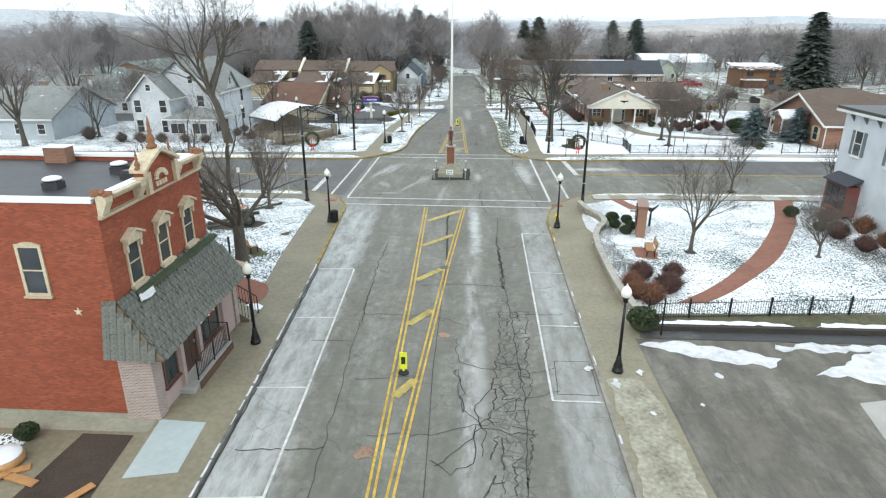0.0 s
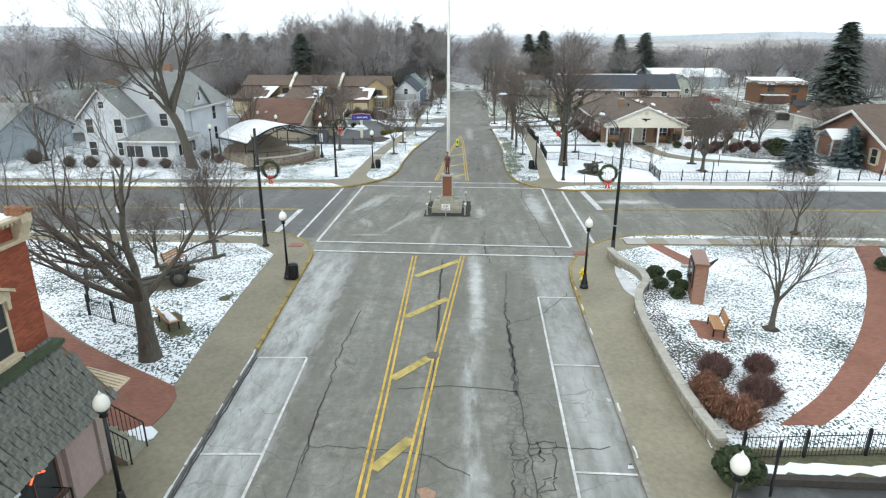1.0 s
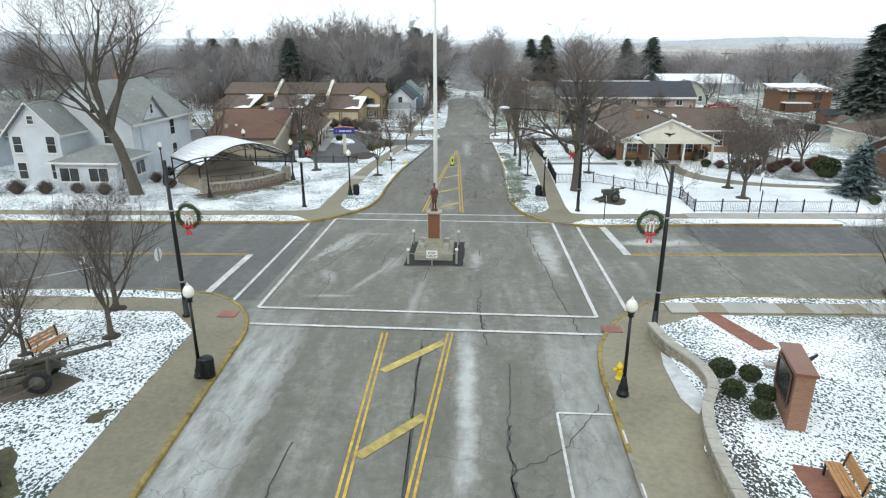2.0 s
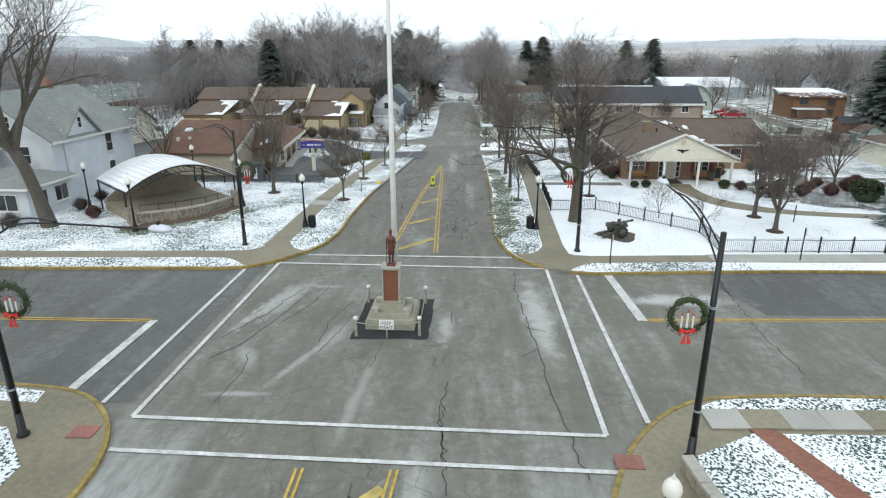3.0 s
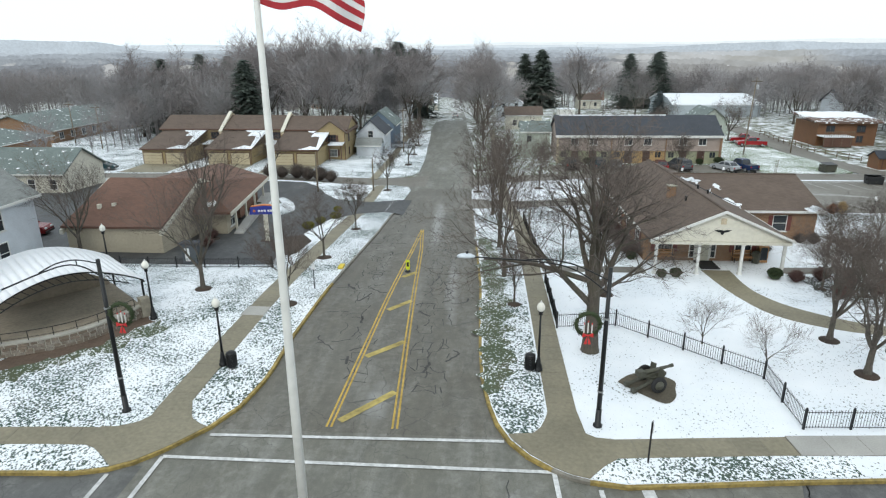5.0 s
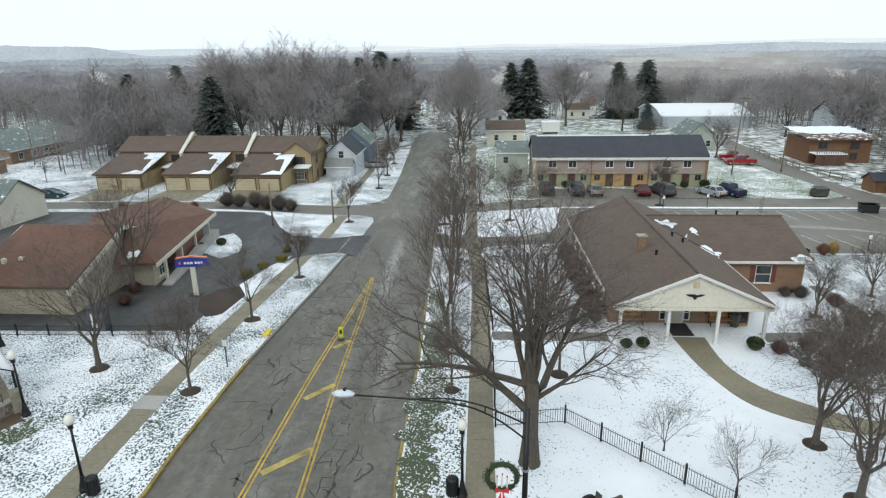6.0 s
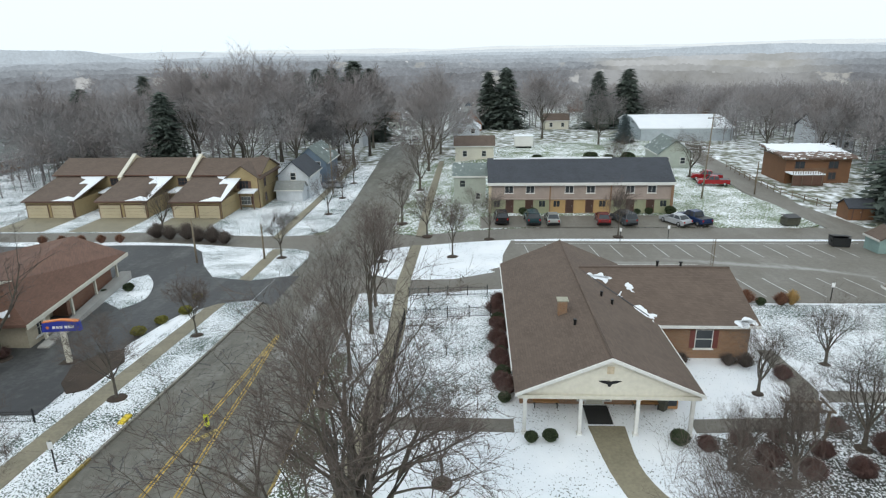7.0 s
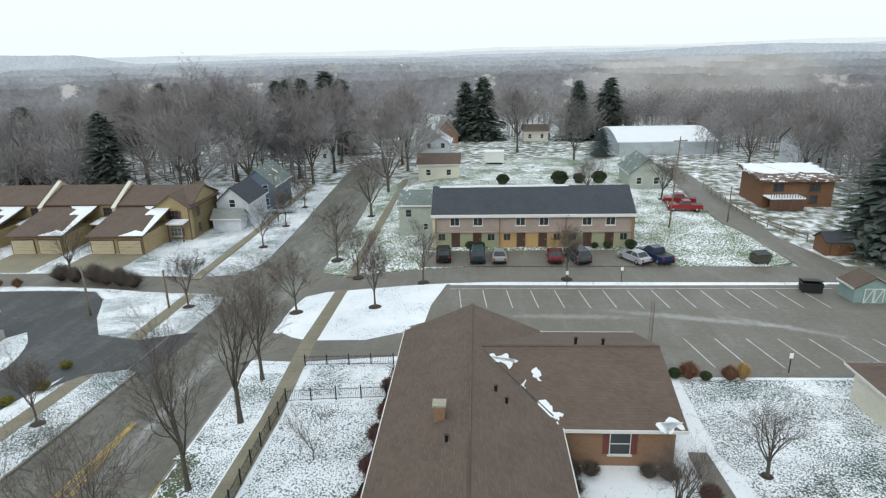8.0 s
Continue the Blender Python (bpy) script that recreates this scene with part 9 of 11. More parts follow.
def mast_pole(x, y, way, reach, wreath, drop=0.0):
    """A tall tapered pole with a bracket arm, a lantern and a wreath."""
    t = thing("mast_pole", "tall black street pole with long bracket arm and hanging wreath", "street lamp", (x, y, 0.15), way, group="mast poles")
    part("base", Shape().lathe([(0.22, 0), (0.22, 0.08), (0.14, 0.14), (0.13, 0.9)], 10), "black", t, "", True)
    part("pole", Shape().tube([(0, 0, 0.1), (0, 0, 7.8)], [0.12, 0.085], 10), "black", t, "", True)
    arm = [(0, 0, 7.0 - drop), (1.2, 0, 7.9 - drop), (2.6, 0, 8.35 - drop), (reach - 0.6, 0, 8.55 - drop)]
    up = [(0, 0, 7.6 - drop), (1.4, 0, 8.25 - drop), (2.6, 0, 8.5 - drop), (3.6, 0, 8.47 - drop)]
    a = part("arm", Shape().tube(bend(arm, 4), 0.032, 6).tube(bend(up, 4), 0.03, 6).tube([(1.4, 0, 8.03 - drop), (1.4, 0, 8.25 - drop)], 0.025, 5), "black", t, "curved double bracket arm", True)
    part("lantern", Shape().lathe([(0.03, 0), (0.2, 0.03), (0.22, 0.1), (0.14, 0.2), (0.02, 0.24)], 10).moved(Matrix.Translation((reach - 0.25, 0, 8.5 - drop)) @ Matrix.Diagonal((1.9, 0.8, 0.9, 1))), "lantern_pale", a, "pale cobra-head lantern", True)
    part("photocell", Shape().lathe([(0.05, 0), (0.06, 0.03), (0.05, 0.1), (0.01, 0.12)], 8, (reach - 0.3, 0, 8.7 - drop)), "black", a, "small dark light sensor", True)
    for z in (1.8, 5.4):
        part("band", Shape().lathe([(0.14, 0), (0.14, 0.07)], 10, (0, 0, z)), "steel", t, "steel band")
    w = thing("wreath", "green christmas wreath with red bow and white candles on the pole", "wreath", (x + wreath[0], y - 0.12, 5.35), 0, group="wreaths on poles")
    rng = random.Random(int(x * 10 + y))
    ring, green = Shape(), Shape()
    ring.tube([(0.52 * math.cos(6.283 * k / 16), 0, 0.52 * math.sin(6.283 * k / 16)) for k in range(17)], 0.09, 6)
    for i in range(420):
        a0, b0 = rng.uniform(0, 6.283), rng.uniform(0, 6.283)
        r = 0.52 + 0.12 * math.cos(b0)
        p = Vector((r * math.cos(a0), 0.12 * math.sin(b0), r * math.sin(a0)))
        d = Vector((rng.uniform(-1, 1), rng.uniform(-1, 1), rng.uniform(-1, 1))) * 0.1
        e = Vector((rng.uniform(-1, 1), rng.uniform(-1, 1), rng.uniform(-1, 1))) * 0.025
        green.add([tuple(p + e), tuple(p - e), tuple(p + d)], [(0, 1, 2)])
    part("hoop", ring, "box_green", w, "", True)
    part("needles", green, "box_green", w, kind="stuff")
    bow = Shape().lathe([(0.02, 0), (0.07, 0.04), (0.02, 0.09)], 8, (0, -0.14, -0.52))
    for sg in (-1, 1):
        bow.slab([(0, -0.14, -0.48), (sg * 0.22, -0.16, -0.36), (sg * 0.24, -0.16, -0.56)], (0, 0.05, 0)).slab([(sg * 0.02, -0.13, -0.5), (sg * 0.16, -0.15, -0.88), (sg * 0.03, -0.15, -0.9)], (0, 0.02, 0))
    part("bow", bow, "red", w, "red ribbon bow")
    for k in (-0.17, 0, 0.17):
        c = part("candle", Shape().tube([(k, -0.04, -0.4), (k, -0.04, -0.02 + (0.1 if k == 0 else 0))], 0.03, 6), "white", w, "white candle")
        part("flame", Shape().lathe([(0.005, 0), (0.035, 0.04), (0.005, 0.11)], 6, (k, -0.04, -0.01 + (0.1 if k == 0 else 0))), "red", c, "red flame tip")
    part("bracket", Shape().tube([(-wreath[0] * 0.85, 0.1, 0), (-wreath[0] * 0.6, 0.02, 0)], 0.02, 5), "black", w)


mast_pole(11.35, 50.7, 96, 5.0, (-0.75, 0), 0.3)
mast_pole(-11.6, 50.6, -14, 7.6, (0.85, 0), 0.4)
mast_pole(-11.85, 72.3, -90, 6.2, (0.72, 0))
mast_pole(10.75, 72.25, 179, 6.4, (-0.8, 0), 0.4)


def litter_bin():
    t = thing("litter_bin", "dark slatted metal litter bin beside a lamp", "litter bin", group="litter bins")
    part("drum", Shape().lathe([(0.2, 0.02), (0.27, 0.1), (0.27, 0.78), (0.23, 0.82)], 14), "black", t, "", True)
    for k in range(14):
        a = 6.283 * k / 14
        part("slat", Shape().box(0.272, 0.292, -0.035, 0.035, 0.08, 0.8).moved(pose(0, 0, 0, 0, 0, math.degrees(a))), "black", t)
    part("lid", Shape().lathe([(0.29, 0), (0.28, 0.06), (0.16, 0.14), (0.1, 0.15)], 14, (0, 0, 0.83)), "black", t, "domed lid", True)
    return t


BIN = litter_bin()
BIN.matrix_basis = pose(-7.95, 44.85, 0.14)
for x, y in ((-8.35, 76.75), (8.0, 77.35)):
    copy_thing(BIN, pose(x, y, 0.16))


def fence(path, label, height=1.0, step=2.1, material="black", pickets=True, rails=(0.12, 0.88)):
    """Posts with panels of rails and pickets along a line."""
    x0, y0 = path[0]
    t = thing("fence", label, "fence", (x0, y0, 0))
    for a, b in zip(path, path[1:]):
        d = math.hypot(b[0] - a[0], b[1] - a[1])
        n = max(1, round(d / step))
        for i in range(n + 1 if b == path[-1] else n):
            x, y = a[0] + (b[0] - a[0]) * i / n, a[1] + (b[1] - a[1]) * i / n
            z = G(x, y) + 0.13
            p = part("post", Shape().box(x - x0 - 0.045, x - x0 + 0.045, y - y0 - 0.045, y - y0 + 0.045, z - 0.1, z + height + 0.06).lathe([(0.06, 0), (0.05, 0.05), (0.01, 0.09)], 6, (x - x0, y - y0, z + height + 0.06)), material, t)
        for i in range(n):
            xa, ya = a[0] + (b[0] - a[0]) * i / n, a[1] + (b[1] - a[1]) * i / n
            xb, yb = a[0] + (b[0] - a[0]) * (i + 1) / n, a[1] + (b[1] - a[1]) * (i + 1) / n
            za, zb = G(xa, ya) + 0.13, G(xb, yb) + 0.13
            q = Shape()
            for r in rails:
                q.tube([(xa - x0, ya - y0, za + r * height), (xb - x0, yb - y0, zb + r * height)], 0.02 if pickets else 0.065, 4)
            if pickets:
                k = max(2, int(math.hypot(xb - xa, yb - ya) / 0.13))
                for j in range(1, k):
                    f = j / k
                    x, y, z = xa + (xb - xa) * f - x0, ya + (yb - ya) * f - y0, za + (zb - za) * f
                    q.add([(x - 0.011, y, z + 0.06), (x + 0.011, y, z + 0.06), (x + 0.011, y, z + height), (x - 0.011, y, z + height), (x, y - 0.011, z + 0.06), (x, y + 0.011, z + 0.06), (x, y + 0.011, z + height), (x, y - 0.011, z + height)], [(0, 1, 2, 3), (4, 5, 6, 7)])
            part("panel", q, material, t, "rails with thin pickets")
    return t


fence([(10.1, 90.6), (10.08, 82.7), (13.8, 83.2), (20.25, 77.0), (20.1, 72.5), (33, 73.1)], "black iron picket fence round the snowy lawn")
fence([(37.5, 73.6), (43.6, 74.0)], "black iron picket fence along the pavement")
fence([(44.8, 74.0), (44.8, 75.4), (56, 76.0)], "black iron railing before the brick office")
fence([(10.2, 95.0), (9.9, 102.5), (9.75, 110.2), (17.2, 110.4)], "black iron fence beside the footway", 1.0)
fence([(9.5, 116.3), (17.0, 115.9)], "black iron fence beside the car park drive", 0.9)
fence([(-19.8, 47.4), (-19.7, 43.8), (-16.7, 39.3), (-13.2, 37.8)], "black iron picket fence behind the field gun", 1.05)
fence([(11.5, 30.0), (24, 31.3), (44, 32.4)], "black iron picket fence above the forecourt", 1.0)
fence([(-11.7, 93.6), (-17.2, 93.2), (-26.5, 92.9)], "low black railing along the office drive", 0.85, 2.3)
fence([(66.67, 187.54), (65.92, 174.7), (66.03, 162.94), (68.49, 152.78)], "weathered timber rail fence along the lane", 1.0, 2.6, "wood_grey", False, (0.35, 0.85))


def low_wall():
    """The curved retaining wall of field stone with pale cap stones."""
    t = thing("stone_wall", "low curved field-stone wall with pale cap stones", "wall", (11, 40, 0.13), kind="")
    line = bend([(11.05, 50.2), (11.3, 48.4), (12.0, 46.6), (12.05, 44.9), (11.2, 43.0), (10.75, 40.5), (10.65, 36.5), (10.72, 33), (11.0, 30.4)], 8)
    line = along(line, 0.3)
    ns = side_way(line)
    rng = random.Random(3)
    core = Shape()
    for (a, na), (b, nb) in zip(zip(line, ns), zip(line[1:], ns[1:])):
        core.prism([(a[0] - 11 + na[0] * 0.14, a[1] - 40 + na[1] * 0.14), (a[0] - 11 - na[0] * 0.14, a[1] - 40 - na[1] * 0.14), (b[0] - 11 - nb[0] * 0.14, b[1] - 40 - nb[1] * 0.14), (b[0] - 11 + nb[0] * 0.14, b[1] - 40 + nb[1] * 0.14)][::-1], -0.1, 0.42)
    part("core", core, "stone", t, "mortared stone core")
    for i in range(0, len(line) - 2, 2):
        a, b = line[i], line[min(i + 2, len(line) - 1)]
        ang = math.degrees(math.atan2(b[1] - a[1], b[0] - a[0]))
        ln = math.hypot(b[0] - a[0], b[1] - a[1])
        s = Shape().box(-ln / 2 + 0.01, ln / 2 - 0.01, -0.2, 0.2, 0.424, 0.52 + rng.uniform(0, 0.02))
        part("cap_stone", s.moved(pose((a[0] + b[0]) / 2 - 11, (a[1] + b[1]) / 2 - 40, 0, 0, 0, ang)), "stone_cap", t)
        for k in range(2):
            for z in (0.02, 0.22):
                w = ln / 2 * rng.uniform(0.75, 0.95)
                q = Shape().box(-w / 2, w / 2, 0.141, 0.165 + rng.uniform(0, 0.03), z, z + rng.uniform(0.14, 0.18))
                part("stone", q.moved(pose(a[0] + (b[0] - a[0]) * (0.25 + 0.5 * k) - 11, a[1] + (b[1] - a[1]) * (0.25 + 0.5 * k) - 40, 0, 0, 0, ang + 180)), "stone", t)


low_wall()
drape("wall_niche", [[(11.0, 48.2), (11.9, 46.4), (11.9, 45), (11.1, 43.4), (10.75, 44.5), (10.8, 47)]], 0.15, "slush", "snow in the bend of the wall", "snow bank")


def bench(x, y, turn, snow, label):
    t = thing("bench", label, "bench", (x, y, 0.2), turn)
    for k in range(4):
        part("seat_slat", Shape().box(-0.8, 0.8, -0.24 + 0.125 * k, -0.13 + 0.125 * k, 0.42, 0.46), "wood_bench", t)
    for k in range(3):
        part("back_slat", Shape().box(-0.8, 0.8, 0, 0.035, 0, 0.11).moved(pose(0, 0.29 + 0.03 * k, 0.52 + 0.14 * k, -12)), "wood_bench", t)
    for x0 in (-0.7, 0.7):
        part("leg", Shape().box(x0 - 0.03, x0 + 0.03, -0.24, -0.18, 0, 0.42).box(x0 - 0.03, x0 + 0.03, 0.22, 0.28, 0, 0.42).box(x0 - 0.03, x0 + 0.03, -0.24, 0.28, 0.38, 0.418).slab([(x0 - 0.03, 0.24, 0.42), (x0 - 0.03, 0.29, 0.42), (x0 - 0.03, 0.42, 0.95), (x0 - 0.03, 0.37, 0.95)], (0.06, 0, 0)), "black", t, "black iron bench end")
    if snow:
        part("snow", Shape().box(-0.7, 0.72, -0.16, 0.16, 0.463, 0.51), "snow", t, "snow lying on the seat")


bench(13.95, 39.5, -99, False, "varnished oak bench on a brick pad")
bench(-12.1, 38.4, 135, True, "oak park bench with snow on the seat")
bench(-15.7, 46.4, 80, False, "oak park bench behind the field gun")
bench(20.3, 95.75, 0, False, "brown slatted bench under the porch")
bench(26.5, 95.75, 0, False, "brown slatted bench under the porch")
drape("bench_pad_west", [ragged([(-13.5, 39.2), (-11.4, 37.0), (-10.6, 37.8), (-12.6, 40.0)], 0.12, 0.3, 31)], 0.178, "leaf_bed", "bare earth under the bench", "path")


def field_gun(x, y, turn, size, label, trail=2.8, muzzle=2.5):
    t = thing("field_gun", label, "cannon", (x, y, 0.17), turn)
    t.scale = (size, size, size)
    for sg in (-1, 1):
        w = part("wheel", Shape().lathe([(0.1, -0.09), (0.42, -0.09), (0.5, -0.08), (0.52, 0), (0.5, 0.08), (0.42, 0.09), (0.1, 0.09)], 18).moved(pose(0, sg * 0.8, 0.52, 90)), "rubber", t, "rubber-tyred wheel", True)
        part("hub", Shape().lathe([(0.3, 0), (0.28, 0.04), (0.1, 0.06), (0.08, 0.14)], 12).moved(pose(0, sg * (0.8 + 0.085), 0.52, -90 * sg)), "olive", w, "pressed steel hub", True)
        part("trail", Shape().tube([(-0.1, sg * 0.3, 0.55), (-trail, sg * 0.1 * trail + sg * 0.27, 0.16)], [0.12, 0.09], 6).box(-0.2 - trail, 0.05 - trail, sg * (0.27 + 0.1 * trail) - 0.14, sg * (0.27 + 0.1 * trail) + 0.14, 0.02, 0.3), "olive", t, "box-section trail with spade")
    part("axle", Shape().tube([(0, -0.75, 0.52), (0, 0.75, 0.52)], 0.07, 8), "olive", t)
    part("cradle", Shape().box(-0.9, 0.9, -0.15, 0.15, 0.72, 0.92).box(-0.3, 0.3, -0.25, 0.25, 0.5, 0.72), "olive", t, "gun cradle")
    part("barrel", Shape().tube([(-0.7, 0, 1.02), (0.4, 0, 1.12), (muzzle, 0, 1.06 + 0.143 * muzzle)], [0.15, 0.12, 0.085], 12).tube([(muzzle, 0, 1.06 + 0.143 * muzzle), (muzzle + 0.2, 0, 1.09 + 0.143 * muzzle)], 0.11, 12), "olive", t, "long gun barrel", True)
    part("breech", Shape().box(-1.05, -0.6, -0.2, 0.2, 0.85, 1.2), "olive", t)
    part("shield", Shape().slab([(0.3, -0.75, 0.5), (0.3, -0.2, 0.5), (0.38, -0.2, 1.4), (0.38, -0.75, 1.25)], (0.03, 0, 0)).slab([(0.3, 0.2, 0.5), (0.3, 0.75, 0.5), (0.38, 0.75, 1.25), (0.38, 0.2, 1.4)], (0.03, 0, 0)), "olive", t, "dented steel shield")


field_gun(-14.2, 43.9, 22, 0.95, "olive-drab field gun on a dark gravel pad")
drape("gun_pad", [[(-17.6, 42.6), (-15, 42.4), (-13.2, 43.2), (-12.9, 44.3), (-14.5, 44.9), (-17.4, 43.8)]], 0.176, "earth", "bare trodden pad under the field gun", "pad")
field_gun(14.1, 75.9, 18, 0.84, "small weathered field gun on a bare patch", 1.35, 1.2)
drape("gun_pad", [[*bend([(12.5, 76.3), (13.3, 75.3), (14.4, 74.3), (15.1, 74.9), (15.3, 75.7), (15.5, 76.5), (14.8, 77.1), (13.5, 77.2), (12.5, 76.3)], 3)[:-1]]], 0.15, "earth", "bare trodden patch under the gun", "pad")


def park_sign():
    t = thing("park_sign", "tall brick sign slab with a dark display screen", "sign", (14.35, 43.7, 0.2), -12)
    part("body", Shape().box(-0.3, 0.3, -1.15, 1.15, -0.1, 2.1), "brick_red", t, "red-brown brick slab")
    part("cap", Shape().box(-0.36, 0.36, -1.22, 1.22, 2.104, 2.22), "granite", t, "smooth brown cap")
    s = part("screen", Shape().box(-0.36, -0.304, -0.85, 0.85, 0.75, 1.95), "screen", t, "dark display screen")
    part("screen_frame", Shape().box(-0.4, -0.364, -0.92, 0.92, 1.9, 1.98).box(-0.4, -0.364, -0.92, 0.92, 0.7, 0.78).box(-0.4, -0.364, -0.92, -0.84, 0.78, 1.9).box(-0.4, -0.364, 0.84, 0.92, 0.78, 1.9), "brown_paint", s)
    part("ledge", Shape().box(-0.75, -0.302, 0.95, 1.3, 1.2, 1.3), "walk_pale", t, "pale side ledge")
    e = thing("finial_bird", "dark cast spread-wing ornament behind the sign", "ornament", (15.4, 45.2, 0.2))
    part("post", Shape().tube([(0, 0, 0), (0, 0, 1.0)], 0.08, 8), "black", e)
    part("wings", Shape().slab([(-0.5, 0, 1.5), (0, -0.05, 1.0), (0.5, 0, 1.55), (0.1, 0.02, 1.3)], (0, 0.08, 0.05)), "black", e)


park_sign()


def hydrant(x, y):
    t = thing("fire_hydrant", "yellow cast-iron fire hydrant at the kerb", "hydrant", (x, y, 0.14))
    part("barrel", Shape().lathe([(0.17, 0), (0.17, 0.05), (0.11, 0.07), (0.11, 0.5), (0.15, 0.52), (0.15, 0.56), (0.12, 0.6), (0.07, 0.7), (0.03, 0.72), (0.03, 0.78)], 12), "yellow", t, "", True)
    for a in (0, 180, 270):
        part("outlet", Shape().lathe([(0.06, 0), (0.06, 0.1), (0.075, 0.1), (0.075, 0.15)], 8).moved(pose(0, 0, 0.42, 90, 0, a + 90) @ pose(0, 0, 0.08)), "yellow", t)


hydrant(8.7, 45.8)


def delineator(x, y):
    z = G(x, y) + 0.02
    t = thing("delineator", "fluorescent yellow marker panel on a rubber base", "road marker", (x, y, z))
    part("base", Shape().lathe([(0.24, 0), (0.22, 0.06), (0.08, 0.1)], 10), "rubber", t)
    part("panel", Shape().box(-0.16, 0.16, -0.02, 0.02, 0.2, 1.0).lathe([(0.16, -0.02), (0.16, 0.02)], 12).moved(Matrix.Identity(4)), "lime", t, "fluorescent panel")
    part("stem", Shape().box(-0.04, 0.04, -0.015, 0.015, 0.08, 0.22), "lime", t)
    part("mark", Shape().box(-0.09, 0.09, -0.026, -0.022, 0.45, 0.8), "ink", t, "dark symbol bar")


delineator(-0.25, 24.4)
delineator(-0.55, 93.4)


def sign_post(x, y, h, turn=0, plate=(0.3, 0.45), face="sign_white", label="thin steel post with a small white sign"):
    t = thing("sign_post", label, "sign", (x, y, G(x, y) + 0.14), turn)
    part("post", Shape().box(-0.03, 0.03, -0.03, 0.03, -0.1, h), "black", t)
    if plate:
        part("plate", Shape().box(-plate[0] / 2, plate[0] / 2, -0.05, -0.034, h - plate[1] - 0.05, h - 0.05), face, t, "small sign plate")


def stop_sign(x, y, turn):
    t = thing("stop_sign", "octagonal red stop sign on a thin steel post", "sign", (x, y, G(x, y) + 0.14), turn)
    part("post", Shape().box(-0.03, 0.03, -0.03, 0.03, -0.1, 2.75), "steel", t)
    ring = [(0.38 * math.cos(math.radians(22.5 + 45 * k)), 2.4 + 0.38 * math.sin(math.radians(22.5 + 45 * k))) for k in range(8)]
    plate = part("plate", Shape().slab([(a, -0.052, b) for a, b in ring], (0, 0.02, 0)), "sign_white", t, "pale bare back of the sign")
    part("face", Shape().slab([(a * 0.95, -0.058, 2.4 + (b - 2.4) * 0.95) for a, b in ring], (0, 0.005, 0)), "red", plate, "red face")


stop_sign(-13.9, 52.9, -90)
for x, y, h in ((12.4, 69.7, 2.0), (-6.9, 88.7, 2.0), (24.5, 71.0, 2.2), (-22.4, 52.1, 2.2), (33.87, 135.59, 1.9), (40.27, 137.33, 1.8), (47.9, 114.6, 1.8), (-18.3, 57.3 - 4.2, 2.2), (28.5, 80.4, 1.8)):
    sign_post(x, y, h, 90 if x in (24.5, 12.4) else 0)
sign_post(11.7, 28.3, 2.0, plate=None, label="bare thin steel post at the fence end")


